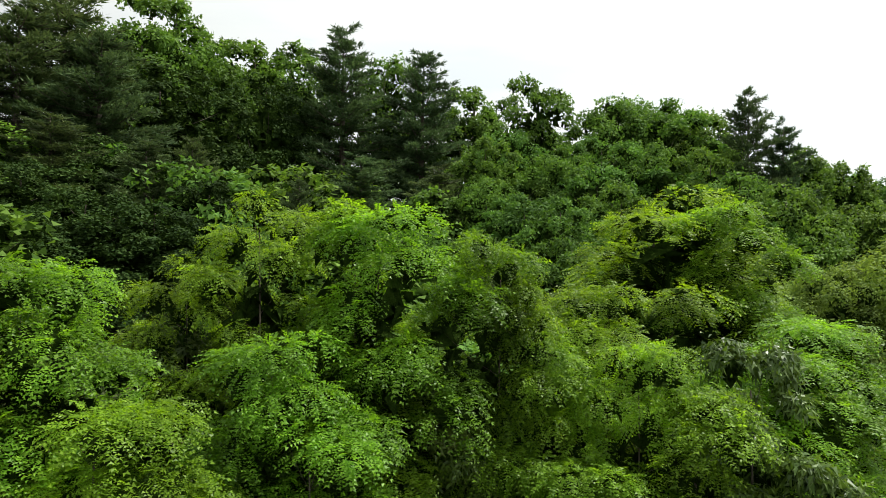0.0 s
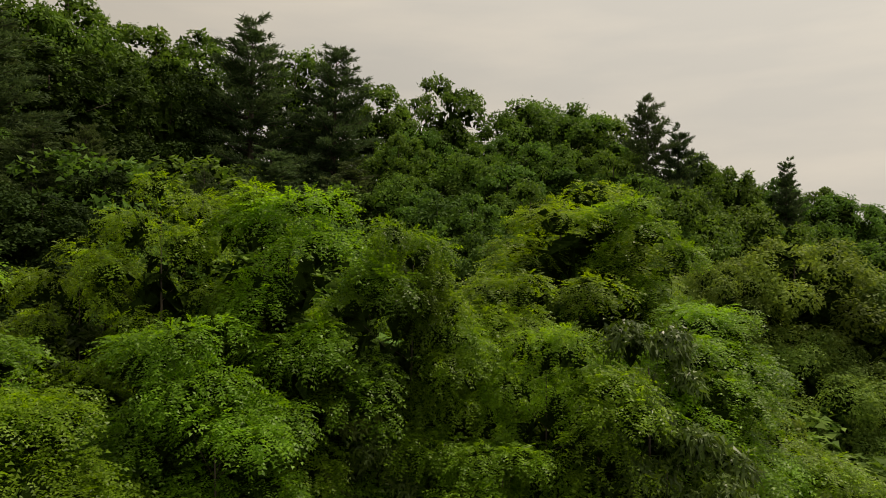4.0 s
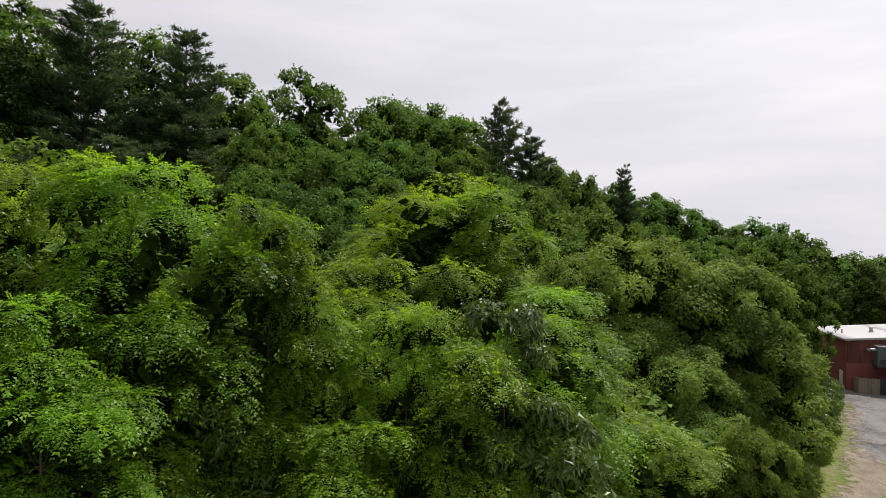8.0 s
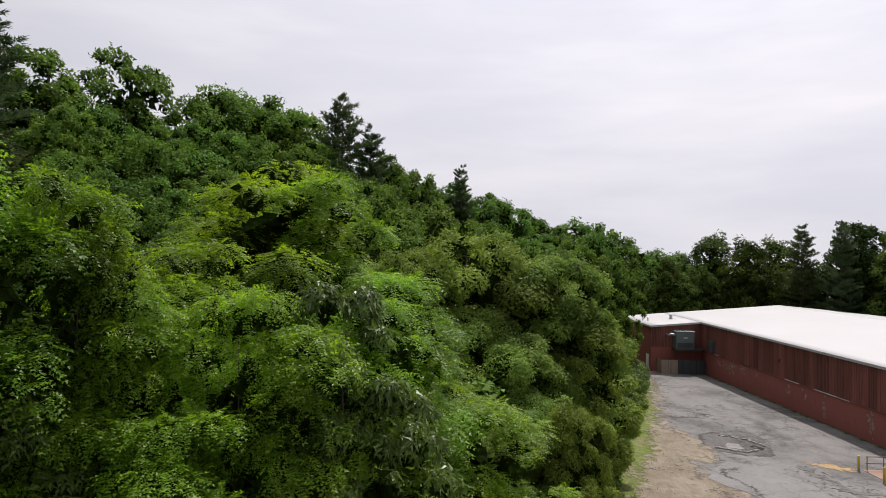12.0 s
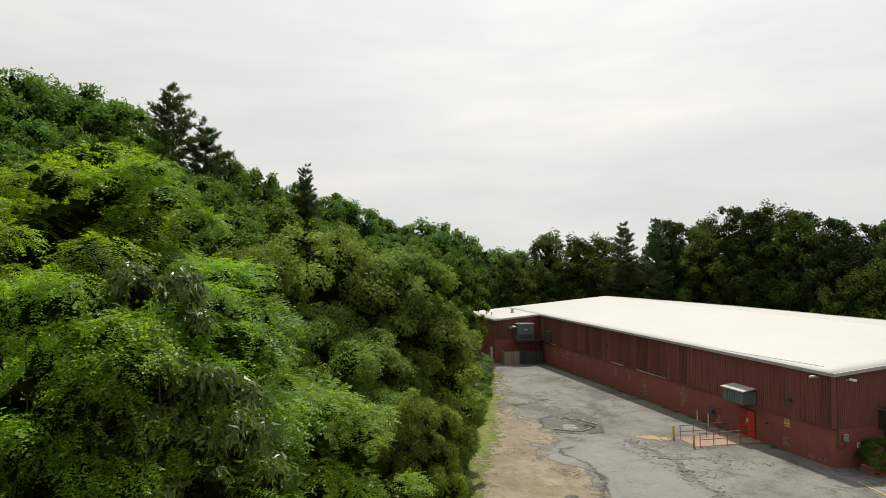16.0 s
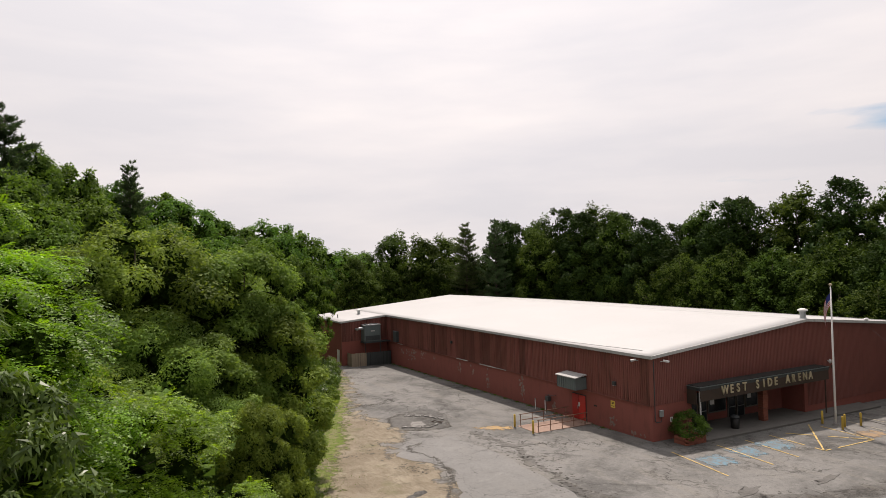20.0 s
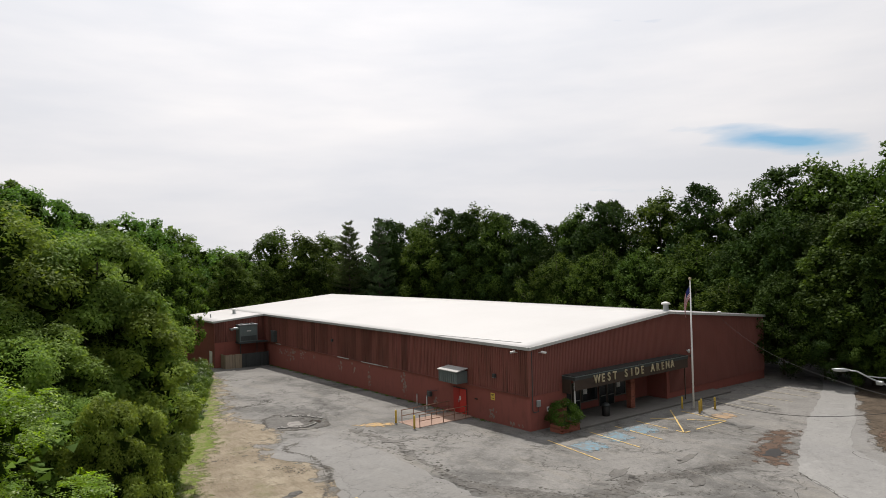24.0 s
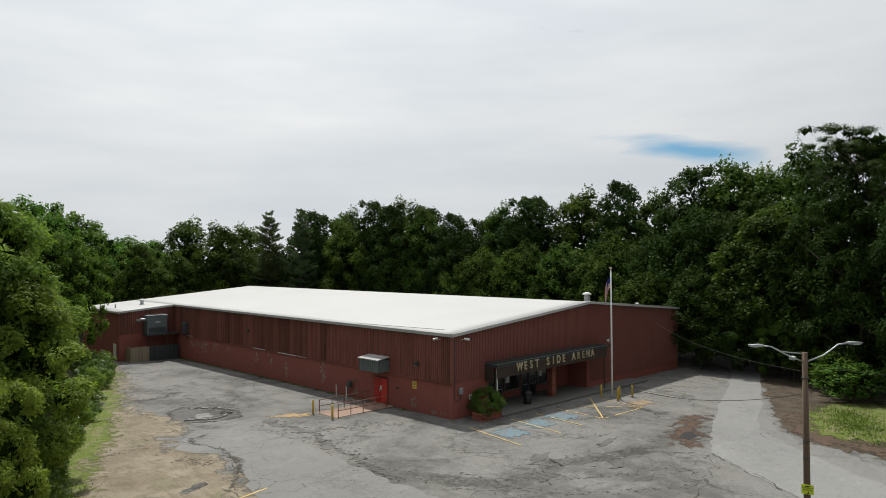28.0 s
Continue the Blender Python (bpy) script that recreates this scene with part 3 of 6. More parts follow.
# ---- arena building ----
WIDE, LONG, BUMP_Y, BUMP_X, EAVE, RIDGE = 37.65, 67.3, 52.2, -7.0, 6.44, 8.03
MID = WIDE / 2
SILL = 2.7
PITCH = (RIDGE - EAVE) / MID
arena = thing("arena_building", (0, 0, 0), "long low red-brown arena with white low-pitched roof", "building")


def roof_z(x):
    return RIDGE - PITCH * abs(x - MID)


T = 0.3
# masonry shell; the metal siding hangs in front of its upper part
part("wall", prism([(0, T), (T, T), (T, BUMP_Y), (0, BUMP_Y)], -2.0, EAVE - 0.05), MASONRY, arena)
ENT0, ENT1, ENTZ = 4.2, 18.4, 3.25
part("wall", prism([(0, 0), (ENT0, 0), (ENT0, T), (0, T)], -2.0, ENTZ), MASONRY, arena)
part("wall", prism([(ENT1, 0), (WIDE, 0), (WIDE, T), (ENT1, T)], -2.0, ENTZ), MASONRY, arena)
part("wall", prism([(0, 0), (MID, 0), (WIDE, 0), (WIDE, T), (MID, T), (0, T)], ENTZ, lambda x, y: roof_z(x) - 0.05), MASONRY, arena)
part("entrance_wall", prism([(ENT0 - 0.2, 2.2), (ENT1 + 0.2, 2.2), (ENT1 + 0.2, 2.4), (ENT0 - 0.2, 2.4)], -2.0, ENTZ + 0.2), MASONRY, arena, "shaded wall at the back of the entrance")
part("entrance_wall", prism([(ENT0 - 0.2, T), (ENT0, T), (ENT0, 2.2), (ENT0 - 0.2, 2.2)], -2.0, ENTZ + 0.2), MASONRY, arena)
part("entrance_wall", prism([(ENT1, T), (ENT1 + 0.2, T), (ENT1 + 0.2, 2.2), (ENT1, 2.2)], -2.0, ENTZ + 0.2), MASONRY, arena)
part("entrance_ceiling", box(ENT0, ENT1, T, 2.2, ENTZ + 0.0, ENTZ + 0.15), DARKMETAL, arena)
part("wall", prism([(WIDE - T, T), (WIDE, T), (WIDE, LONG - T), (WIDE - T, LONG - T)], -2.0, EAVE - 0.05), MASONRY, arena)
part("wall", prism([(BUMP_X, LONG - T), (0, LONG - T), (MID, LONG - T), (WIDE, LONG - T), (WIDE, LONG), (MID, LONG), (0, LONG), (BUMP_X, LONG)], -2.0, lambda x, y: roof_z(x) - 0.05), MASONRY, arena)
part("wall", prism([(BUMP_X, BUMP_Y), (0, BUMP_Y), (0, BUMP_Y + T), (BUMP_X, BUMP_Y + T)], -2.0, lambda x, y: roof_z(x) - 0.05), MASONRY, arena)
part("wall", prism([(BUMP_X, BUMP_Y + T), (BUMP_X + T, BUMP_Y + T), (BUMP_X + T, LONG - T), (BUMP_X, LONG - T)], -2.0, roof_z(BUMP_X) - 0.05), MASONRY, arena)


def roof_slope(x0, x1, y0, y1):
    bm = bmesh.new()
    nx, ny = max(2, int(abs(x1 - x0) / 1.5)), int((y1 - y0) / 2.0)
    grid = [[None] * (ny + 1) for _ in range(nx + 1)]
    for i in range(nx + 1):
        for j in range(ny + 1):
            x, y = x0 + (x1 - x0) * i / nx, y0 + (y1 - y0) * j / ny
            edge = min(i, nx - i, j, ny - j) == 0
            dz = 0 if edge else 0.025 * noise.noise((x * 0.35, y * 0.25, 2.0))
            grid[i][j] = bm.verts.new((x, y, roof_z(x) + 0.03 + dz))
    for i in range(nx):
        for j in range(ny):
            bm.faces.new((grid[i][j], grid[i + 1][j], grid[i + 1][j + 1], grid[i][j + 1]))
    made = bmesh.ops.extrude_face_region(bm, geom=list(bm.faces))
    for v in made["geom"]:
        if isinstance(v, bmesh.types.BMVert):
            v.co.z -= 0.12
    return bm


part("roof", roof_slope(-0.16, MID, -0.16, LONG + 0.16), MEMBRANE, arena, "white membrane roof", True)
part("roof", roof_slope(MID, WIDE + 0.16, -0.16, LONG + 0.16), MEMBRANE, arena, "white membrane roof", True)
part("roof", roof_slope(BUMP_X - 0.16, -0.16, BUMP_Y - 0.16, LONG + 0.16), MEMBRANE, arena, "white membrane roof", True)


def edge_trim(a, b, drop=0.17, thick=0.09, out=(0, 0)):
    """A metal edge strip between two points on the roof's rim."""
    a, b, o = Vector(a), Vector(b), Vector((*out, 0)) * thick
    bm = bmesh.new()
    ring = []
    for p in (a, b):
        ring.append([bm.verts.new(p + q) for q in (Vector((0, 0, 0.07)), o + Vector((0, 0, 0.07)), o + Vector((0, 0, -drop)), Vector((0, 0, -drop)))])
    for j in range(4):
        bm.faces.new((ring[0][j], ring[0][(j + 1) % 4], ring[1][(j + 1) % 4], ring[1][j]))
    bm.faces.new(ring[0])
    bm.faces.new(ring[1][::-1])
    return part("roof_edge", bm, FASCIA, arena, "pale metal edge strip")


G = 0.165
edge_trim((-G, -G, EAVE), (-G, BUMP_Y - G, EAVE), out=(-1, 0))
edge_trim((-G, -G, roof_z(0)), (MID, -G, RIDGE), out=(0, -1))
edge_trim((MID, -G, RIDGE), (WIDE + G, -G, roof_z(WIDE)), out=(0, -1))
edge_trim((WIDE + G, -G, EAVE), (WIDE + G, LONG + G, EAVE), out=(1, 0))
edge_trim((-G, BUMP_Y - G, EAVE), (BUMP_X - G, BUMP_Y - G, roof_z(BUMP_X)), out=(0, -1))
edge_trim((BUMP_X - G, BUMP_Y - G, roof_z(BUMP_X)), (BUMP_X - G, LONG + G, roof_z(BUMP_X)), out=(-1, 0))


def siding_mesh(width, low, high0, high1, rib=0.22):
    """A ribbed sheet that hangs in the xz plane and bulges towards -y; its top may slope."""
    bm = bmesh.new()
    prof, x = [], 0.0
    while x < width - 0.01:
        prof += [(x, 0.0), (x + rib * 0.45, 0.0), (x + rib * 0.55, 0.045), (x + rib * 0.92, 0.045)]
        x += rib
    prof.append((width, 0.0))
    a = [bm.verts.new((x, -0.02 - d, low)) for x, d in prof]
    b = [bm.verts.new((x, -0.02 - d, high0 + (high1 - high0) * x / width)) for x, d in prof]
    for i in range(len(prof) - 1):
        bm.faces.new((a[i], a[i + 1], b[i + 1], b[i]))
    return bm


PANEL = 1.1
me_side = part("siding_panel", siding_mesh(PANEL - 0.012, SILL, EAVE - 0.12, EAVE - 0.12), SIDING, arena, "ribbed red-brown metal sheet")
me_side.matrix_basis = pose(0, PANEL, 0, 0, 0, -90)
for i in range(1, int(BUMP_Y / PANEL)):
    ob = link_mesh("siding_panel", me_side.data, None, arena)
    ob.matrix_basis = pose(0, PANEL * (i + 1), 0, 0, 0, -90)
FP = WIDE / 34
for i in range(34):
    x = FP * i
    ob = part("siding_panel", siding_mesh(FP - 0.012, 0.35 if x > 18.6 else SILL if x < 3.2 else 3.3, roof_z(x) - 0.12, roof_z(x + FP) - 0.12, 0.185), FRONTSIDE, arena)
    ob.matrix_basis = pose(x, 0, 0)
for i in range(6):
    x = BUMP_X + 7.0 / 6 * i
    ob = part("siding_panel", siding_mesh(7.0 / 6 - 0.012, SILL + 0.3, roof_z(x) - 0.12, roof_z(x + 7 / 6) - 0.12), SIDING, arena)
    ob.matrix_basis = pose(x, BUMP_Y, 0)
r = random.Random(12)
y0 = 0.0
while y0 < BUMP_Y - 0.5:
    y1 = min(BUMP_Y, y0 + r.uniform(1.6, 4.2))
    pale = r.random() < 0.35
    part("siding_sill", box(-0.10 - r.uniform(0, 0.02), -0.003, y0, y1 - 0.02, SILL - 0.055 - r.uniform(0, 0.03), SILL - 0.005), FASCIA if pale else SIDING, arena, "pale bare metal drip strip" if pale else "")
    y0 = y1
part("corner_trim", box(-0.09, 0.13, -0.09, -0.07, SILL, EAVE - 0.1), SIDING, arena)
part("corner_trim", box(-0.09, -0.07, -0.07, 0.13, SILL, EAVE - 0.1), SIDING, arena)

# ---- trees ----


def unit(a):
    return a / np.maximum(np.linalg.norm(a, axis=-1, keepdims=True), 1e-9)


def blades(base, way, up, length, width, fold=0.25, single=False):
    """Leaves as diamonds folded along the middle, or, for far ones, as single triangles."""
    side = unit(np.cross(way, up))
    if single:
        v = np.stack([base + way * (length * 0.1)[:, None] - side * (width * 0.6)[:, None], base + way * (length * 0.3)[:, None] + side * (width * 0.6)[:, None], base + way * length[:, None]], 1)
        return v.reshape(-1, 3), np.arange(len(base) * 3).reshape(-1, 3)
    nor = np.cross(side, way)
    mid = base + way * (length * 0.45)[:, None]
    lift = nor * (width * fold)[:, None]
    v = np.stack([base, mid + side * (width * 0.5)[:, None] + lift, base + way * length[:, None], mid - side * (width * 0.5)[:, None] + lift], 1)
    i = np.arange(len(base))[:, None] * 4
    f = np.concatenate([i + np.array([0, 1, 2]), i + np.array([0, 2, 3])], 1).reshape(-1, 3)
    return v.reshape(-1, 3), f


def dome_crown(r, n, radius, z0, z1, size, flat=0.8, uneven=0.25, narrow=0.0):
    """Boughs that cover the outside of a crown: centres, radii and the ways that they face."""
    i = np.arange(n) + 0.5
    z = 1 - 1.75 * i / n
    a = i * 2.39996 + r.uniform(0, 6)
    w = np.sqrt(1 - np.minimum(z * z, 1)) * (1 - narrow * np.maximum(z, 0))
    lump = 1 + uneven * np.sin(2 * a + r.uniform(0, 6)) * w + r.uniform(-uneven, uneven * 0.5, n)
    s = radius * size * r.uniform(0.7, 1.3, n)
    mid, half = z0 + (z1 - z0) * 0.45, (z1 - z0) * 0.55
    rr = (radius - s * 0.8) * lump
    c = np.stack([rr * w * np.cos(a), rr * w * np.sin(a), mid + (half - s * flat) * z * (1 + 0.4 * (lump - 1))], -1)
    c[:, 2] += z1 - np.max(c[:, 2] + s * flat)
    o = unit(np.stack([w * np.cos(a), w * np.sin(a), z * 0.9 + 0.15], -1))
    return c, s, o


def facing(r, o, low=-0.35):
    """Random ways on the side of a bough that faces out of the crown."""
    d = unit(r.normal(0, 1, o.shape))
    k = np.sum(d * o, -1, keepdims=True)
    return np.where(k < low, d - 2 * k * o, d)


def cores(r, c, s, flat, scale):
    """Loose crossing pieces of leaves and twigs at the heart of each bough; trees colour them dark as inner shade."""
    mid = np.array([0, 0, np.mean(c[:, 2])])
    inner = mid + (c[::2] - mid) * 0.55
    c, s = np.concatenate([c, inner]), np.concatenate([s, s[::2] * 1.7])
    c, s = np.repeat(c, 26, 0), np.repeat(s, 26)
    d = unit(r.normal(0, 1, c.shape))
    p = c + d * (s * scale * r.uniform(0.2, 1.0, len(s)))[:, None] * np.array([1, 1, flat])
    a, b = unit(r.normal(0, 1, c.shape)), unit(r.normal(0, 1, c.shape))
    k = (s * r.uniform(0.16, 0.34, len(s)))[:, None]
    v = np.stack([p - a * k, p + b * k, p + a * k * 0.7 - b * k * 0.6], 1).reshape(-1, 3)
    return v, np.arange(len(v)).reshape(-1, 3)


def joined(a, b):
    return np.concatenate([a[0], b[0]]), np.concatenate([a[1], b[1] + len(a[0])])


def puffs(r, c, s, o, k, share=0.5, flat=0.8):
    """Smaller clumps over the upper and outer side of each bough: centres, radii and the ways that they face."""
    o = np.repeat(o, k, 0)
    big = np.repeat(s, k)
    d = facing(r, unit(o + np.array([0, 0, 0.35])), -0.25)
    out = np.repeat(c, k, 0) + d * (big * (1 - share) * r.uniform(0.8, 1.15, len(big)))[:, None] * np.array([1, 1, flat])
    return out, big * share * r.uniform(0.55, 1.35, len(big)), unit(d + 0.4 * o + np.array([0, 0, 0.25]))


def leafy(r, c, s, o, n, length, width, flat=0.8, droop=0.3, single=True, inner=0.10, core=0.56, k=6, share=0.5, rough=0.32):
    """Single leaves on the shells of small clumps that cover the boughs, and a few inside."""
    cc, ss, oo = puffs(r, c, s, o, k, share, flat)
    pick = r.choice(len(cc), n, p=ss ** 2 / np.sum(ss ** 2))
    d = facing(r, oo[pick], -0.4)
    rr = ss[pick] * (0.62 + 0.42 * r.uniform(0, 1, n) + 0.55 * r.uniform(0, 1, n) ** 6)
    rr[: int(n * inner)] *= r.uniform(0.5, 1.0, int(n * inner))
    p = cc[pick] + d * rr[:, None] * np.array([1, 1, flat])
    up = unit(d * 1.0 + np.array([0, 0, 0.35]) + r.normal(0, rough, (n, 3)))
    way = unit(np.cross(up, r.normal(0, 1, (n, 3))) + d * 0.55 - np.array([0, 0, droop]))
    q = r.uniform(0.6, 1.3, n)
    v, f = blades(p, way, up, length * q, width * q, 0.25, single)
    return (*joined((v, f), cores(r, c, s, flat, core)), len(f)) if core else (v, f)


def compound(r, c, s, o, n, length=0.36, pairs=5, flat=0.7, core=0.5, k=4, share=0.55):
    """Feathered leaves of many leaflets that arch outwards and droop at the rim of domed clumps."""
    cc, ss, oo = puffs(r, c, s, o, k, share, flat)
    pick = r.choice(len(cc), n, p=ss ** 2 / np.sum(ss ** 2))
    d = facing(r, unit(oo[pick] + np.array([0, 0, 0.3])), -0.25)
    p = cc[pick] + d * (ss[pick] * (0.74 + 0.25 * r.uniform(0, 1, n) ** 0.6))[:, None] * np.array([1, 1, flat])
    flat_way = unit(d * np.array([1, 1, 0]) + r.normal(0, 0.22, (n, 3)))
    out = unit(flat_way + np.array([0, 0, 1.0]) * (0.30 - 0.75 * (1 - np.clip(d[:, 2:3], -0.3, 1))) + r.normal(0, 0.12, (n, 3)))
    L = length * r.uniform(0.65, 1.2, n)
    up = unit(d + np.array([0, 0, 0.5]) + r.normal(0, 0.15, (n, 3)))
    up = unit(up - out * np.sum(up * out, -1, keepdims=True))
    side = unit(np.cross(out, up))
    bs, ws, us = [], [], []
    for i in range(pairs):
        t = 0.15 + 0.85 * i / (pairs - 1)
        q = p + out * (L * t)[:, None] - np.array([0, 0, 1]) * (L * 0.28 * t * t)[:, None]
        tang = unit(out - np.array([0, 0, 1]) * 0.55 * t)
        for sg in (-1, 1):
            bs.append(q)
            ws.append(unit(side * sg + tang * (0.35 if i < pairs - 1 else 1.2) - np.array([0, 0, 0.15]) + r.normal(0, 0.15, (n, 3))))
            us.append(unit(up + r.normal(0, 0.22, (n, 3))))
    b, w, u = np.concatenate(bs), np.concatenate(ws), np.concatenate(us)
    ln = np.tile(L, 2 * pairs) * 0.27 * r.uniform(0.8, 1.2, len(b))
    v, f = blades(b, w, u, ln, ln * 0.50, 0.25, True)
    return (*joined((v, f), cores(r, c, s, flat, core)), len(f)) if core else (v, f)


def wood(r, c, s, height, thick, lean=0.3, limbs=14, sides=6, z0=-1.0):
    """A tapered, slightly bent trunk with limbs that reach into the boughs."""
    bm = bmesh.new()
    n = 7
    pts = [Vector((lean * math.sin(2.1 * i / n) * i / n, lean * math.cos(1.7 * i / n) * i / n * 0.6, z0 + (height * 0.93 - z0) * i / n)) for i in range(n + 1)]
    tube(pts, [thick * (1.25 if i == 0 else 1) * (1 - 0.88 * i / n) for i in range(n + 1)], sides, bm)
    for j in r.choice(len(c), min(limbs, len(c)), replace=False):
        end = Vector(c[j])
        k = min(0.9, max(0.15, (end.z - abs(math.hypot(end.x, end.y)) * 0.7) / height))
        i = k * height / (height * 0.93 - z0) * n - z0 / (height * 0.93 - z0) * n
        i = min(max(i, 0.0), n - 0.01)
        a = pts[int(i)].lerp(pts[int(i) + 1], i - int(i))
        mid = a.lerp(end, 0.5) + Vector((0, 0, -0.06 * (end - a).length))
        t = thick * (1 - 0.88 * i / n) * 0.5
        tube([a, mid, end], [t, t * 0.6, t * 0.18], 4, bm)
    return bm


SHAPE = {}


def tree(name, label, seed, height, radius, thick, boughs, make, material, limbs=14, sides=6, lean=0.3, category="tree"):
    """A tree with its trunk and crown, at the origin; it is moved to its place when copied."""
    r = np.random.RandomState(seed)
    ob = thing(name, (0, 0, 0), label, category)
    SHAPE[ob] = (height, radius)
    c, s, o = boughs(r)
    part("trunk", wood(r, c, s, height, thick, lean, limbs, sides), BARK, ob, "", True)
    v, f, *leaves = make(r, c, s, o)
    me = array_mesh("crown", v, f)
    link_mesh("crown", me, material, ob)
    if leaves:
        # the cores take the dark colour that stands for shade within the crown
        me.materials.append(INNERSHADE)
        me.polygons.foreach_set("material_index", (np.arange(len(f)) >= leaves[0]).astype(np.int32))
    return ob


def pine_shape(r, height, reach, bare, tufts, whorls, size, top=0.08):
    """Boughs in tiers, with upturned brushes of needles along them."""
    bm = bmesh.new()
    tube([(0, 0, -1), (0.05, 0.03, height * 0.5), (0, 0.06, height)], [height * 0.014, height * 0.009, 0.015], 6, bm)
    bs, ws, us, ls = [], [], [], []
    for i in range(whorls):
        h = bare + (height - bare) * (i + 0.5) / whorls
        k = 1 - (h - bare) / (height - bare)
        span = reach * (top + (1 - top) * k ** 0.66) * r.uniform(0.92, 1.08)
        m = r.randint(6, 9)
        for j in range(m):
            a = 2 * np.pi * j / m + r.uniform(0, 1.2) + i
            ln = span * r.uniform(0.4, 1.3)
            rise = 0.30 - 0.32 * k + r.uniform(-0.12, 0.12)
            o = np.array([0, 0, h + r.uniform(-0.45, 0.45)])
            d = np.array([math.cos(a), math.sin(a), 0])
            tip = o + d * ln + np.array([0, 0, ln * (rise + 0.15)])
            tube([tuple(o), tuple(o + d * ln * 0.5 + np.array([0, 0, ln * rise * 0.3])), tuple(tip)], [0.05 * k + 0.02, 0.03, 0.008], 3, bm)
            q = max(3, int(tufts * ln / reach))
            t = r.uniform(0.2, 1.0, q)
            sw = (r.uniform(-1, 1, q) * 0.28 * ln * (1.05 - 0.5 * t))
            p = o + d * (ln * t)[:, None] + np.array([-d[1], d[0], 0]) * sw[:, None] + np.array([0, 0, 1]) * (ln * (rise * t + 0.15 * t * t))[:, None]
            for _ in range(4):
                bs.append(p + r.normal(0, 0.05, (q, 3)))
                ws.append(unit(d * 0.7 + np.array([0, 0, 0.55]) + r.normal(0, 0.5, (q, 3))))
                us.append(unit(r.normal(0, 1, (q, 3)) + np.array([0, 0, 1.0])))
                ls.append(size * r.uniform(0.7, 1.3, q))
    ln = np.concatenate(ls)
    return bm, blades(np.concatenate(bs), np.concatenate(ws), np.concatenate(us), ln, ln * 0.20, 0.1, True)


def pine(name, label, seed, height, reach, bare, tufts, whorls, size, top=0.10):
    r = np.random.RandomState(seed)
    ob = thing(name, (0, 0, 0), label, "tree")
    SHAPE[ob] = (height, reach * 0.85)
    bm, (v, f) = pine_shape(r, height, reach, bare, tufts, whorls, size, top)
    part("trunk", bm, BARK, ob, "", True)
    link_mesh("crown", array_mesh("crown", v, f), NEEDLE, ob)
    return ob


def plant(kinds, rows, group, seed, lo=0.6, hi=1.7, vary=0.0):
    """Copies of the kinds that suit best, each with its top and spread as listed, rooted in the ground."""
    r = random.Random(seed)
    for i, (x, y, top, rad) in enumerate(rows):
        z = float(ground_z(x, y)) - 0.05
        tall = (top - z) * (1 + vary * r.uniform(-1, 0.7))
        fit = sorted(kinds, key=lambda ob: abs(math.log(rad / tall * SHAPE[ob][0] / SHAPE[ob][1])))
        src = fit[(i + seed) % 2 if len(fit) > 1 else 0]
        sz = tall / SHAPE[src][0]
        sx = min(max(rad / SHAPE[src][1], lo * sz), hi * sz)
        m = pose(x, y, z, 0, 0, r.uniform(0, 360)) @ Matrix.Diagonal((sx * r.uniform(0.92, 1.08), sx * r.uniform(0.92, 1.08), sz, 1))
        tagged(copy_thing(src, m), group=group)


NEAR_L_1 = [(-44.5, -29.9, 16.5, 1.49), (-42.4, -29.4, 16.3, 1.27), (-41.4, -28.3, 15.9, 0.95), (-43.3, -29.4, 16.3, 0.86), (-45.7, -30.5, 15.5, 1.23), (-41.1, -19.2, 17.6, 3.25), (-39.6, -19.8, 17, 1.59), (-44.4, -33.3, 15.4, 1.37), (-42.5, -31.3, 14.6, 1.24), (-42.7, -33.2, 14, 1.31), (-41.8, -31.4, 13.8, 1.2), (-40.7, -27.7, 14.2, 1.16), (-39.2, -27.3, 14.3, 1.19), (-40.7, -25.3, 15, 1.42), (-39.7, -28.6, 12.9, 1.18), (-38.2, -27.7, 13.8, 0.9), (-37.6, -23.6, 14.5, 1.78), (-40.9, -28.1, 15.2, 0.71), (-42.7, -29, 14.5, 1.46), (-45.2, -34.1, 15.5, 1.57), (-44.4, -33.4, 13.4, 1.37), (-45.1, -33.8, 14.2, 1.23), (-37.8, -25.2, 14.1, 1.72), (-37.7, -25.6, 11.4, 1.37)]
NEAR_L_2 = [(-35.9, -22.6, 12.1, 2.09)]
NEAR_W = [(-42, -28.8, 13.7, 1.42), (-37.9, -26.7, 14.5, 1.37), (-46, -31, 14.4, 1.5), (-41.3, -29, 12.9, 1.01), (-37.3, -27.6, 13.2, 1.34)]
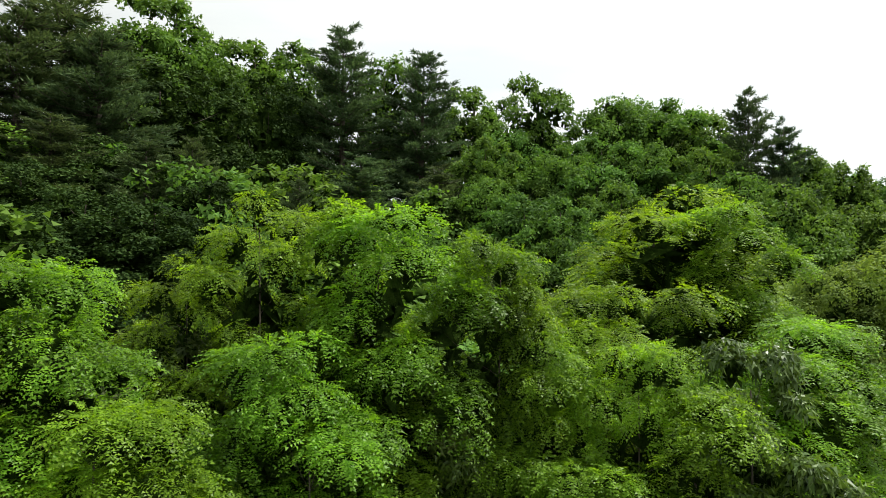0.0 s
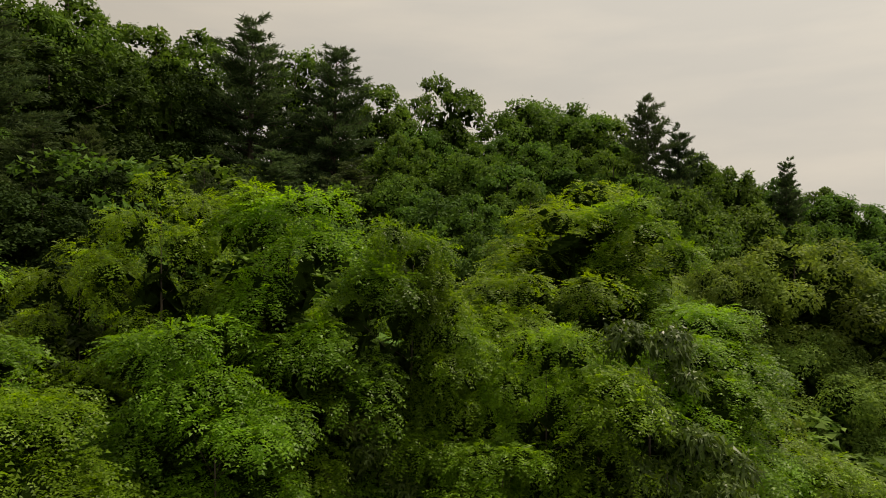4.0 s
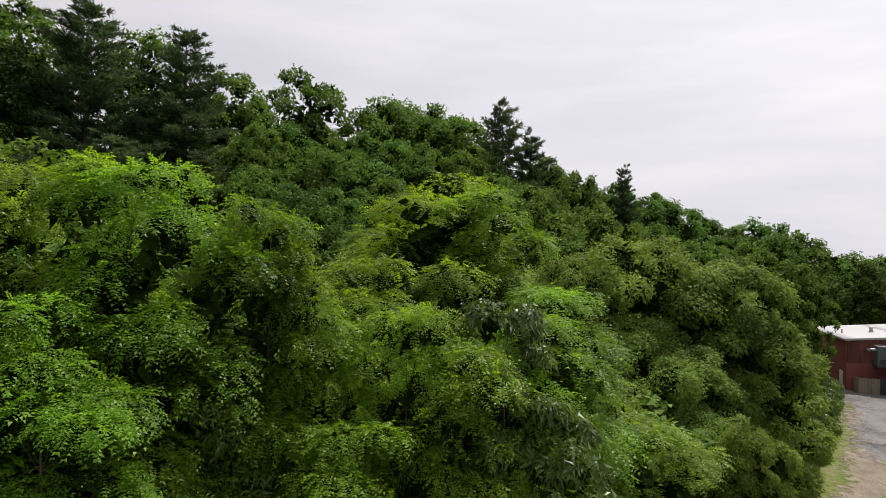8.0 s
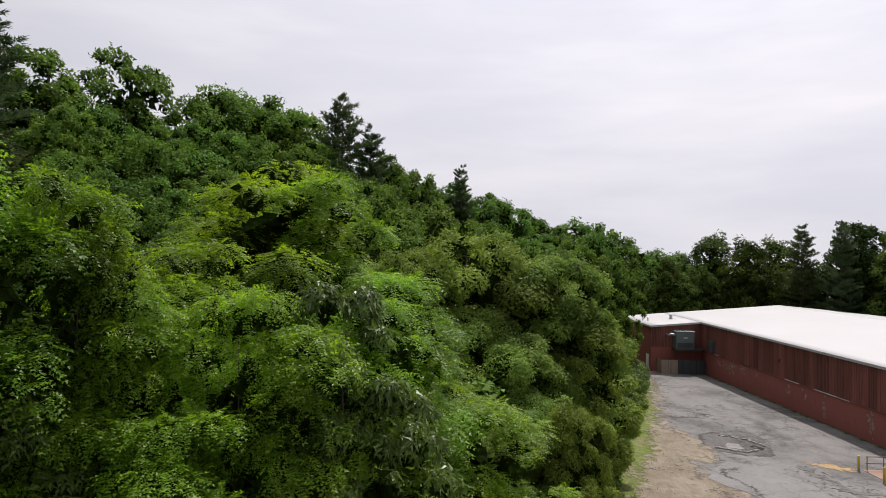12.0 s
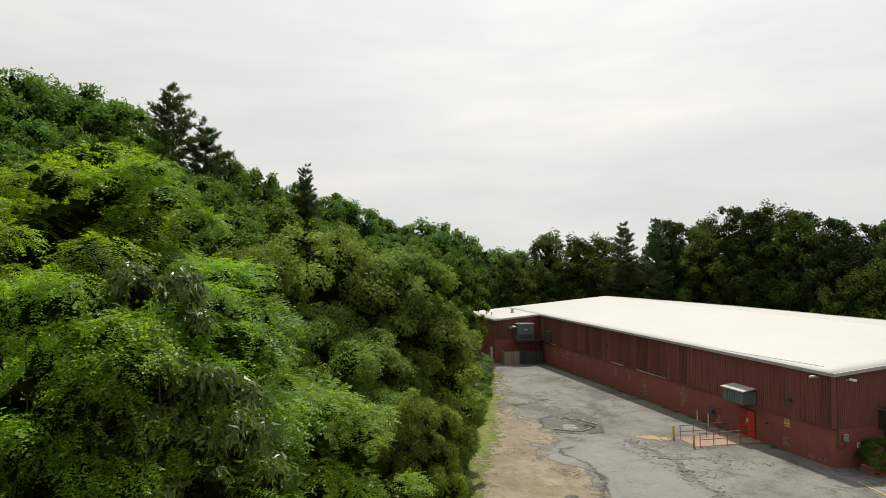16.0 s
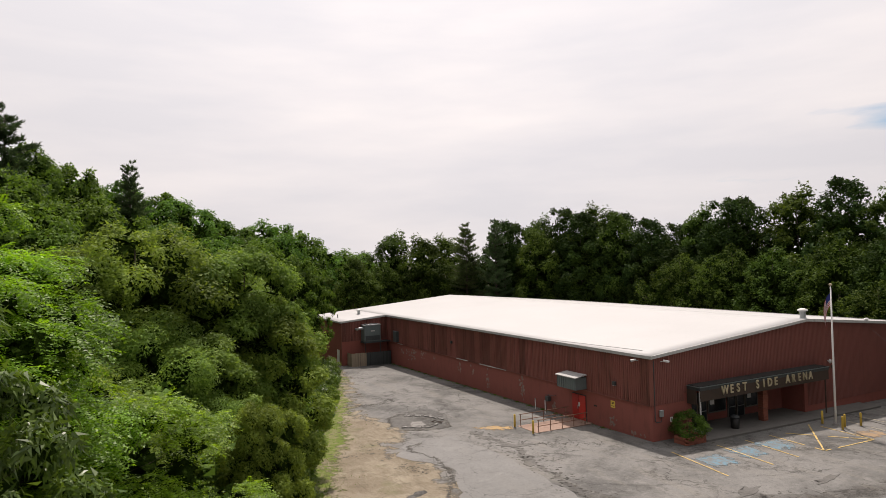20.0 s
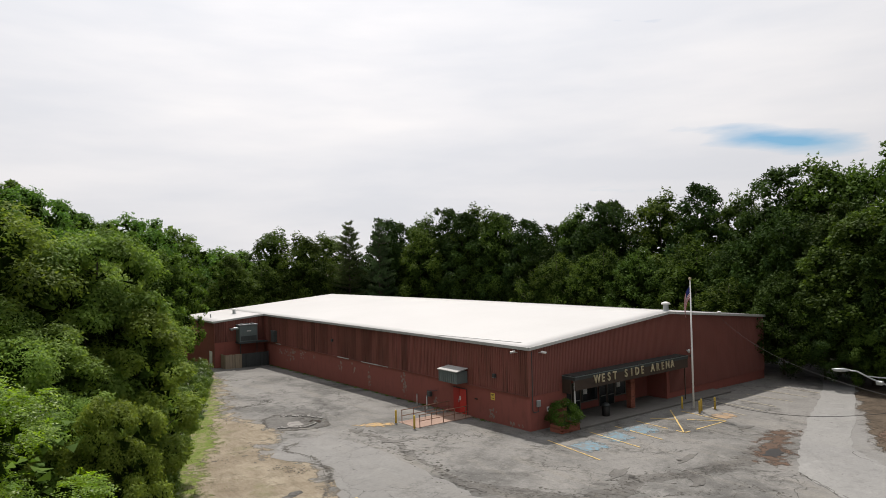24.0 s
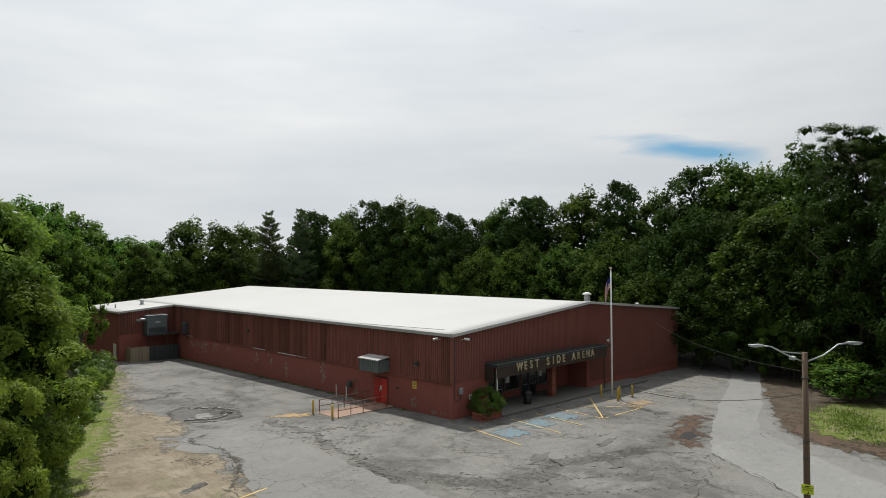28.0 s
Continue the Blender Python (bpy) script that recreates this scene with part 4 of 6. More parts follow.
MID_B_1 = [(-34.6, 0.4, 16.4, 5.91), (-29.9, 0.9, 15.3, 4.45), (-38.1, -3.6, 15.1, 3.87), (-35, -3.6, 12.2, 3.87), (-32.6, -3.8, 11, 3.17), (-40.5, -8.8, 13.9, 3.28), (-37.9, -11.6, 11.5, 2.93), (-28.7, 0.6, 12.1, 3.64), (-25.7, 6.1, 10.4, 2.81), (-32.3, -6.9, 8.7, 2.88), (-41.6, -13.1, 14, 2.3), (-30.9, -10.1, 8.7, 2.01), (-35.8, -14.6, 9.4, 2.34), (-41.8, -17.3, 13.1, 2.13), (-28, 13.1, 13.6, 3.73), (-24.2, 20.5, 14, 2.6), (-24.5, 16.4, 10.5, 1.38), (-29.7, 5.2, 9.3, 3.13), (-31.6, 5.5, 12.3, 4.03), (-33.3, 7.7, 15.3, 3.75), (-30, -3.8, 7.5, 1.76), (-32.7, -8.5, 7.1, 1.49), (-34, -12.3, 6.4, 1.28), (-35.8, -14.2, 7.9, 1.88)]
MID_B_2 = [(-37.6, -6.3, 10.8, 3.2)]
HILL_P = [(-79.3, -19.7, 29.4, 5.88), (-82, -15.8, 32, 6.93), (-75.7, -16.6, 28.3, 4.69), (-75.1, 4, 34.3, 5.37), (-71, 10.1, 33.3, 4.94), (-45.6, 20.7, 28.8, 3.71), (-43.3, 23, 26.4, 3.52), (-71.3, -21.3, 21.9, 3.64), (-67.6, -18.3, 20.8, 3.07), (-64.8, -17.6, 20.7, 2.17), (-64.6, -5.3, 21.5, 3.58), (-60.5, -2.1, 20.9, 3.58), (-58.6, -16.2, 18.7, 1.28), (-82.6, -22.9, 29.7, 6.14), (-33.7, 58.4, 28.2, 2.83)]
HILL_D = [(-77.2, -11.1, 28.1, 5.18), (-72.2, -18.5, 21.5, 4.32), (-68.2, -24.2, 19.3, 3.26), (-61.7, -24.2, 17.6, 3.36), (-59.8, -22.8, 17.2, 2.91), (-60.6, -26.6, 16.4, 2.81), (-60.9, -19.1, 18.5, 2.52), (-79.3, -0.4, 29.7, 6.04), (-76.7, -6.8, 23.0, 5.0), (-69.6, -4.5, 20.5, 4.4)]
HILL_O_1 = [(-89.2, -3.8, 38.3, 5.95), (-86.8, -7.7, 34.1, 6.26), (-86, -2.7, 33.3, 5.04), (-88.4, 4.3, 36.3, 5.93), (-87, 9, 36.9, 5.71), (-77.3, 12.8, 34.9, 4.6), (-71.9, 19.2, 32.8, 4.75), (-68.8, 27.8, 35.3, 5.61), (-61.2, 33.2, 33.3, 7.1), (-57.1, 36.6, 32.9, 7.29), (-54.1, 39.4, 31.8, 5.61), (-63.5, 12.5, 26.5, 4.7), (-57.3, 8.9, 23.8, 4.2), (-61.1, 4.7, 24.1, 3.45), (-57.2, 17.6, 26, 4.87), (-54.1, 20.8, 25.8, 5.04), (-48.7, 20.1, 24.8, 4.87), (-56.7, -2, 20.3, 3.36)]
HILL_O_2 = [(-50.2, -5.4, 18.4, 3.26), (-53.2, -4.7, 18.9, 3.02), (-49.5, 1.3, 19.9, 3.36), (-41.8, 9.1, 20.3, 4.41), (-39.2, 3.3, 16.9, 4.32), (-44.8, 10.7, 21.4, 4.6), (-37.7, 13.4, 19.4, 4.8), (-53.1, -15.2, 16.8, 2.91), (-50, -14.3, 16.4, 2.81), (-54.5, -17.8, 16.3, 2.81), (-46.9, -12.7, 16.2, 2.49), (-54.9, -21.2, 16.2, 2.59), (-44.5, -9.7, 15.6, 3.02), (-74.7, -24.7, 22.2, 5.75), (-63.2, -27.9, 16.8, 3.69), (-62.8, 41.1, 35, 6.88), (-59.6, 46.3, 34.6, 6.19), (-55.6, 49.4, 34, 5.28), (-44.9, 53.1, 27.7, 5.4), (-38.9, 61.4, 26.7, 5.87)]
HILL_O_3 = [(-27.9, 67.1, 25.1, 6.23), (-24.2, 70.7, 23.6, 5.18), (-18.9, 77.1, 21.8, 6.89), (-10.2, 85.6, 22.9, 7.49), (-4.7, 89.5, 21.6, 7.01), (2.4, 97.9, 18.4, 7.55), (12.5, 105.2, 17.6, 8.09), (-58.1, 8.6, 22.6, 4.2), (-53.8, 8.2, 22.1, 4.03), (-52, 19.3, 23.1, 4.87), (-46.6, 24.6, 23.8, 4.46), (-46, 8.5, 18.3, 3.86), (-44.1, 27, 21.9, 4.6), (-40, 23.3, 19.4, 4.32), (-35.8, 29.4, 18.7, 4.75), (-31.5, 37.3, 19.1, 4.44), (-41.7, 7.1, 17.5, 3.17), (-27.1, 34.8, 17.3, 4.32), (-20, 45.8, 17.7, 4.53), (-15.9, 44.9, 15.8, 3.63), (-12.9, 48.2, 14.6, 2.74), (-51.2, 0.7, 17.7, 3.84), (-43.5, 41.5, 27.5, 4.21), (-40.5, 47.7, 26.7, 4.53)]
HILL_O_4 = [(-34.5, 63.8, 26.8, 5.04), (-28.7, 71.5, 26, 5.44), (-19.4, 82.6, 23, 6.04), (-7.3, 92.6, 19.7, 6.65), (-49, 5.7, 18.5, 3.69)]
FAR_F_1 = [(10.2, 106.5, 16.9, 7.19), (21.8, 118.4, 17.7, 7.91), (3.9, 77, 14.3, 5.04), (16.8, 88.1, 20.7, 7.28), (20, 81.1, 20, 6.23), (28.6, 88, 19.5, 6.71), (41.8, 80.1, 22.7, 6.71), (43.5, 72.8, 22.8, 6.47), (44.6, 65.7, 22.2, 7.01), (48.4, 62.6, 22.5, 7.01), (51.3, 57.3, 21.7, 6.91), (53.6, 50.8, 19.5, 7.49), (52.7, 44.4, 19.9, 5.75), (53.8, 40.2, 20.7, 6.37), (51.8, 33.1, 21.5, 6.71), (11.9, 82.5, 13.1, 6.14), (20.1, 78.9, 15, 6.14), (30.8, 79.9, 14.9, 6.43), (40.4, 76.2, 15.9, 7.34), (45.3, 70.2, 15.8, 7.23), (47.1, 58.4, 15.6, 7.55), (47.7, 52.4, 13.5, 6.58), (48.1, 43.5, 15.1, 6.95), (49.1, 36.4, 13.7, 6.71)]
FAR_F_2 = [(35.3, 74.4, 21.5, 6.23), (38.6, 67.3, 20.6, 6.04), (44.4, 60.3, 21.4, 6.69), (47.2, 55.2, 21.5, 6.58), (49, 47.9, 18.7, 5.66), (54.5, 41.8, 20, 6.37), (56.6, 34.4, 22.1, 6.89), (58.5, 26.4, 24.4, 8.06), (58.3, 19.1, 23.7, 7.12), (57.5, 12.2, 21.7, 6.86), (56.2, 5.7, 24.7, 7.19), (56.2, 0.4, 24.8, 7.64), (55.9, -4.6, 24.9, 7.48), (55.2, -9.2, 25, 7.33), (43.5, 36.2, 12.9, 6.35), (46.6, 29.4, 13.7, 6.23), (48.6, 23.3, 14.4, 6.73), (49.2, 15, 15.8, 7.05), (48.5, 7.9, 14.8, 6.76), (47.2, 1.2, 17.4, 7.01), (45.4, -4.9, 17.7, 6.7), (40.8, -9.9, 16.7, 6.23), (42.5, 6.5, 9, 5.8), (41.4, -0.5, 10.5, 5.54)]
FAR_F_3 = [(41.1, -5, 9.9, 4.92), (60.7, 2.8, 21.9, 7.34)]
FAR_Q = [(27, 75.2, 21.1, 4.77), (30.4, 69.6, 21.3, 4)]
FAR_O = [(45.9, -9.4, 18.9, 7.05), (36, -18.9, 23.5, 6.47), (40.3, -20.5, 19.4, 7.29), (44.8, -13.1, 14.2, 6.39), (42.2, -10.9, 7, 4.03), (47.2, -14.1, 9.7, 4.83), (43.9, -18, 11.7, 4.32), (41.1, -7.8, 8.5, 4.8), (33.1, -26.4, 24.5, 6.11), (31.5, -32, 24.1, 7.91), (29.5, -36.2, 20.3, 7.67)]
FAR_P = [(34.1, -22.1, 24.4, 8.0)]


locusts = [tree("locust_tree", "young locust tree with feathery bright green leaves", 10 + i, 14.0, rad, 0.10,
                lambda r: dome_crown(r, n, rad * 1.09, 6.0, 13.95, size, 0.8, 0.36, 0.2),
                lambda r, c, s, o: compound(r, c, s, o, int(fronds * 1.2), 0.245, 5, 0.8, 0.5, 5, 0.48), LOCUST, 30, 6, 0.4)
           for i, (rad, n, size, fronds) in enumerate(((1.1, 20, 0.50, 3400), (1.5, 22, 0.42, 4400), (1.7, 24, 0.38, 4900), (2.1, 26, 0.34, 5600), (2.7, 30, 0.30, 6600)))]
plant(locusts, NEAR_L_1 + NEAR_L_2, "locust trees on the slope", 1, 0.5, 1.6)
willows = [tree("willow_tree", "slender tree with narrow green leaves", 30 + i, 12.0, 1.5, 0.09,
                lambda r: dome_crown(r, 30, 1.5, 4.5, 11.9, 0.32, 0.9, 0.4, 0.2),
                lambda r, c, s, o: leafy(r, c, s, o, 17000, 0.16, 0.042, 0.9, 0.9, True, 0.25, 0.4, 5, 0.5, 0.5), WILLOW, 18, 6, 0.4) for i in range(2)]
plant(willows, NEAR_W, "willows on the slope", 2, 0.5, 1.6)
big = [tree("locust_tree", "full rounded locust tree with yellow-green foliage", 50 + i, 11.0, rad, 0.16,
            lambda r: dome_crown(r, n, rad, 0.8, 11.0, size, 0.8, 0.34),
            lambda r, c, s, o: leafy(r, c, s, o, 37000, 0.19, 0.078, 0.85, 0.5, True, 0.08, 0.5, 7, 0.45, 0.35), BIGLOCUST, 26, 6, 0.4)
       for i, (rad, n, size) in enumerate(((2.8, 34, 0.34), (3.0, 34, 0.32), (4.2, 44, 0.28), (4.4, 44, 0.28)))]
plant(big, [(x, y, top, rad * (0.84 if x > -33 else 0.95)) for x, y, top, rad in MID_B_1 + MID_B_2], "locust trees along the lot", 3)
oaks = [tree("oak_tree", "broad-leaved tree with dense mid-green crown", 70 + i, 13.0, rad, 0.2,
             lambda r: dome_crown(r, 48, rad, 1.6, 13.0, 0.25, 0.85, 0.30),
             lambda r, c, s, o: leafy(r, c, s, o, 13000, 0.25, 0.16, 0.9, 0.25, True, 0.08, 0.56, 6, 0.45), OAK, 22, 6, 0.5)
        for i, rad in enumerate((3.6, 3.9, 4.6, 5.0, 5.4))]
plant(oaks, HILL_O_1 + HILL_O_2, "broad-leaved trees on the hill", 4)
# the shade between the pines is put into these trees' darker leaf colour
dark_oaks = [tree("oak_tree", "broad-leaved tree with deep green glossy leaves, darkened in place of shade", 150 + i, 13.0, rad, 0.2,
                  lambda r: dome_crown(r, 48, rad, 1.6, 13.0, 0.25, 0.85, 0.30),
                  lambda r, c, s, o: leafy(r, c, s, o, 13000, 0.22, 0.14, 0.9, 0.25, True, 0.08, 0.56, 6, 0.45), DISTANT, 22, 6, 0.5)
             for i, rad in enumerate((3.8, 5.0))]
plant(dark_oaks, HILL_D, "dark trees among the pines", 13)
far_oaks = [tree("oak_tree", "broad-leaved tree with dense dark green crown", 75 + i, 13.0, rad, 0.2,
                 lambda r: dome_crown(r, 48, rad, 1.6, 13.0, 0.25, 0.85, 0.30),
                 lambda r, c, s, o: leafy(r, c, s, o, 10000, 0.29, 0.19, 0.9, 0.25, True, 0.08, 0.56, 6, 0.45), OAK, 18, 5, 0.5)
            for i, rad in enumerate((3.6, 4.2, 4.8, 5.2))]
r = random.Random(19)
BACK_O = []
for i in range(13):
    a, d = radians(200 + 75 * i / 12), r.uniform(24, 62)
    x, y = -36.5 + d * math.cos(a), -36.5 + d * math.sin(a)
    BACK_O.append((x, y, float(ground_z(x, y)) + r.uniform(9, 15), r.uniform(3, 4.6)))
plant(far_oaks, BACK_O, "broad-leaved trees up the slope", 12)
plant(far_oaks, HILL_O_3 + HILL_O_4, "broad-leaved trees down the hill", 4)
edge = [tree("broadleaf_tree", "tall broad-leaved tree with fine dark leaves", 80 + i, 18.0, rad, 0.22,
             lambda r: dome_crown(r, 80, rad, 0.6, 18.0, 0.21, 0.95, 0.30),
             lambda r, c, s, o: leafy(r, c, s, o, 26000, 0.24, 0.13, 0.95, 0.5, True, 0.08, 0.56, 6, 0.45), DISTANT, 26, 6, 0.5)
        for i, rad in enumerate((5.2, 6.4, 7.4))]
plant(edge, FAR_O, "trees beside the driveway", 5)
pines = [pine("pine_tree", "tall white pine with tiers of soft dark needles", 90 + i, 17.0, 4.2, 2.0, 115, 24, 0.33) for i in range(3)]
plant(pines, HILL_P, "pines on the hill", 6, 0.75, 2.0)
plant(pines, FAR_Q, "pines behind the building", 7, 0.5, 2.0)


def flat_pads(r):
    """Pads of needles along far-reaching, nearly level limbs."""
    c, s, o = [], [], []
    for i in range(13):
        a, reach, z = 2.4 * i + r.uniform(-0.3, 0.3), r.uniform(4.0, 8.6), 20.2 + 0.42 * i + r.uniform(-0.3, 0.3)
        for t in np.linspace(0.3, 1.0, 9):
            w = r.normal(0, 0.5, 2)
            c.append((reach * t * math.cos(a) + w[0], reach * t * math.sin(a) + w[1], z + 0.9 * t * t + r.uniform(-0.25, 0.25)))
            s.append(r.uniform(0.7, 1.25) * (1.2 - 0.4 * t))
            o.append((0.2 * math.cos(a), 0.2 * math.sin(a), 0.97))
    return np.array(c), np.array(s), np.array(o)


flat_pine = tree("pine_tree", "old pine with flat spreading crown above the trees", 97, 26.0, 8.5, 0.26, flat_pads,
                 lambda r, c, s, o: leafy(r, c, s, o, 34000, 0.19, 0.05, 0.5, -0.3, True, 0.2, 0.6, 4, 0.5, 0.6), NEEDLE, 117, 6, 0.4)
plant([flat_pine], FAR_P, "", 7, 0.9, 1.2)
# sunny patches of the wood are put into two kinds' lighter leaves
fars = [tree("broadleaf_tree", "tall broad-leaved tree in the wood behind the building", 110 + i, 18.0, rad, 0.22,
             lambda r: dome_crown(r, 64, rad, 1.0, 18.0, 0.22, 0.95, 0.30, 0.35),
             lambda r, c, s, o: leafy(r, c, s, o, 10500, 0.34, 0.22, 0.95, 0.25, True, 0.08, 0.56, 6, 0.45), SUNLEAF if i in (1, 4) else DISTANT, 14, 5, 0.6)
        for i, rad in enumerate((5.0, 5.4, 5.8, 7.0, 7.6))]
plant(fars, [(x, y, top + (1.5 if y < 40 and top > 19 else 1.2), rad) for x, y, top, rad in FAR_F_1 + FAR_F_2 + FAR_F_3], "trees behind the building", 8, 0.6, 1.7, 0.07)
lows = [tree("understorey_tree", "low leafy tree in the shade of the wood", 130 + i, 8.0, 2.9, 0.1,
             lambda r: dome_crown(r, 30, 3.2, 0.3, 8.0, 0.32, 0.85, 0.3),
             lambda r, c, s, o: leafy(r, c, s, o, 2600, 0.34, 0.22, 0.85, 0.25, True, 0.1, 0.5, 5, 0.5), OAK, 8, 5, 0.3) for i in range(3)]
bushes = [tree("bush", "tall rounded bush with fresh green leaves by the driveway", 140, 7.0, 3.2, 0.09,
               lambda r: dome_crown(r, 44, 3.2, 0.2, 7.0, 0.25, 0.85, 0.35),
               lambda r, c, s, o: leafy(r, c, s, o, 15000, 0.2, 0.10, 0.9, 0.5, True, 0.1, 0.5, 6, 0.45), SUNLEAF, 14, 5, 0.3, "bush")]
plant(bushes, [(37.6, -12.4, 6.4, 3.1)], "", 14)
r = random.Random(77)
rows = []
for j in range(18):
    for i in range(5):
        y = -36 + 8.5 * j + r.uniform(-1.8, 1.8)
        d = 9 + 8.0 * i + r.uniform(-1.8, 1.8)
        x = float(np.interp(y, EDGE_Y, EDGE_X)) - d
        if math.hypot(x + 36.5, y + 36.5) > 17 and (y < 60 or i < 5):
            rows.append((x, y, float(ground_z(x, y)) + r.uniform(5.0, 8.0), r.uniform(3.0, 4.2)))
for i in range(34):
    a = r.uniform(0, 1)
    rows.append((42 + 14 * r.random() + 6 * a, 70 * a + r.uniform(-3, 6), r.uniform(5, 9), r.uniform(2.5, 3.6)))
for i in range(14):
    rows.append((r.uniform(8, 44), r.uniform(76, 86), r.uniform(5, 9), r.uniform(2.5, 3.6)))
for x, y, h, w in ((29, -19.5, 3.4, 2.4), (33, -17.6, 4.2, 2.8), (37.5, -16.0, 4.6, 2.8), (41.5, -13.5, 5.2, 3.0), (27, -26, 3.2, 2.4), (31, -24.5, 4.0, 2.6), (36, -22, 4.6, 3.0), (40, -19, 5.0, 3.0), (46, -10, 5.4, 3.2), (23.5, -29.5, 3.0, 2.4)):
    rows.append((x, y, float(ground_z(x, y)) + h, w))
plant(lows, rows, "understorey of the wood", 9)
for src in locusts + willows + big + oaks + dark_oaks + far_oaks + bushes + edge + pines + [flat_pine] + fars + lows:
    for ob in (*src.children_recursive, src):
        bpy.data.objects.remove(ob)

# ---- fittings of the arena ----


def cyl(x, y, z0, z1, r0, r1=None, sides=12, bm=None):
    return tube([(x, y, z0), (x, y, z1)], [r0, r0 if r1 is None else r1], sides, bm)


# double door with its small ribbed hood
door = part("door", box(-0.05, -0.003, 7.55, 9.40, -0.05, 2.22), DARKMETAL, arena, "double door painted bright red")
for y in (7.60, 8.49):
    leaf = part("door_leaf", box(-0.10, -0.05, y, y + 0.86, 0.02, 2.16, 0.01), REDDOOR, door, "bright red steel leaf")
part("notice", box(-0.108, -0.101, 8.30, 8.50, 1.15, 1.50), WHITE, door, "white notice")
part("handle", box(-0.16, -0.10, 8.53, 8.57, 0.95, 1.25), GALV, door)
hood = thing("door_hood", (0, 0, 0), "grey-green metal hood with pale top over the red door", "awning")
bm = box(-1.25, -0.06, 7.40, 9.95, 2.80, 3.80)
part("body", bm, TEAL, hood)
for i in range(9):
    y = 7.52 + 0.29 * i
    part("rib", box(-1.29, -1.252, y, y + 0.05, 2.80, 3.78), TEAL, hood)
bm = bmesh.new()
vs = [bm.verts.new(p) for p in ((-1.36, 7.30, 3.80), (-0.06, 7.30, 3.98), (-0.06, 10.05, 3.98), (-1.36, 10.05, 3.80))]
bm.faces.new(vs)
ex = bmesh.ops.extrude_face_region(bm, geom=list(bm.faces))
for v in ex["geom"]:
    if isinstance(v, bmesh.types.BMVert):
        v.co.z += 0.07
part("top", bm, FASCIA, hood, "pale weathered metal top")

# ramp with pipe rails, and two yellow posts at its foot
ramp = thing("ramp", (0, 0, 0), "low concrete ramp with thin metal pipe rails", "ramp")
bm = bmesh.new()
a = [bm.verts.new((x, y, z)) for x, y, z in ((-5.9, 6.75, lz(-5.9, 6.75) + 0.03), (-1.5, 6.75, 0.02), (-0.05, 6.75, 0.02), (-0.05, 9.5, 0.0), (-1.5, 9.5, 0.0), (-5.9, 9.5, lz(-5.9, 9.5) + 0.03))]
b = [bm.verts.new(v.co + Vector((0, 0, -0.4))) for v in a]
bm.faces.new(a)
for i in range(6):
    bm.faces.new((b[i], b[(i + 1) % 6], a[(i + 1) % 6], a[i]))
DECK = painted("pinkish_worn_concrete", (0.26, 0.175, 0.135), (0.33, 0.235, 0.185), 0.9, (2, 2, 2), (0.15, 0.10, 0.08), 0.5)
part("slab", bm, DECK, ramp)
RAILPAINT = painted("rusty_rail_paint", (0.22, 0.12, 0.085), (0.30, 0.18, 0.13), 0.7, (5, 5, 5), (0.2, 0.09, 0.05), 0.6, 0.3)
for y in (6.85, 9.40):
    for h in (0.50, 0.98):
        part("rail", tube([(-5.7, y, lz(-5.7, y) + h), (-1.4, y, h + 0.0), (-0.5, y, h)], 0.032, 6), RAILPAINT, ramp)
    for i in range(5):
        x = -5.6 + 1.2 * i
        part("rail_post", tube([(x, y, lz(x, y) - 0.05), (x, y, lz(x, y) + 0.99 if i < 3 else 0.985)], 0.032, 6), RAILPAINT, ramp)


def bollard(x, y, h=1.05, r=0.085):
    ob = thing("bollard", (x, y, lz(x, y)), "faded yellow steel post with a domed top", "bollard", "yellow posts")
    part("post", tube([(0, 0, -0.1), (0, 0, h), (0, 0, h + r * 0.55), (0, 0, h + r * 0.8)], [r, r, r * 0.75, 0.02], 12), YELLOW, ob, "", True)
    part("collar", tube([(0, 0, 0.004), (0, 0, 0.06)], [r * 1.9, r * 1.5], 10), CONCRETE, ob)
    return ob


for x, y in ((-6.3, 9.25), (-6.3, 6.62), (15.9, -3.1), (16.2, -4.75), (15.3, -5.1), (17.8, -5.1)):
    bollard(x, y)

for x, y, h in ((-0.62, 14.2, 1.0), (-0.95, 12.2, 1.15)):
    p = thing("vent_pipe", (x, y, lz(x, y)), "thin pale pipe standing beside the wall", "pipe", "pipes by the wall")
    part("tube", cyl(0, 0, -0.1, h, 0.045, None, 8), WHITE, p)
    part("cap", cyl(0, 0, h - 0.05, h + 0.03, 0.065, None, 8), GALV, p)
meter = thing("gas_meter", (-0.32, 12.6, lz(-0.3, 12.6)), "dark gas meter with pipes on the wall", "meter")
part("body", box(-0.18, 0.18, -0.22, 0.22, 1.0, 1.45, 0.03), DARKMETAL, meter)
part("riser", tube([(0, 0.3, -0.1), (0, 0.3, 1.55), (0, 0.05, 1.55), (0, 0.05, 1.4)], 0.03, 6), DARKMETAL, meter)
part("riser", tube([(0, -0.1, 1.4), (0, -0.1, 1.6), (0, -0.8, 1.6), (0.28, -0.8, 1.6)], 0.03, 6), DARKMETAL, meter)

sign = thing("wall_sign", (-0.02, 4.25, 2.08), "small yellow warning sign on the masonry", "sign")
part("plate", box(-0.015, 0.018, -0.24, 0.24, -0.28, 0.28), YELLOW, sign)
for z, w in ((0.16, 0.17), (0.06, 0.12), (-0.14, 0.18)):
    part("text_bar", box(-0.02, -0.016, -w, w, z - 0.025, z + 0.025), BLACK, sign)
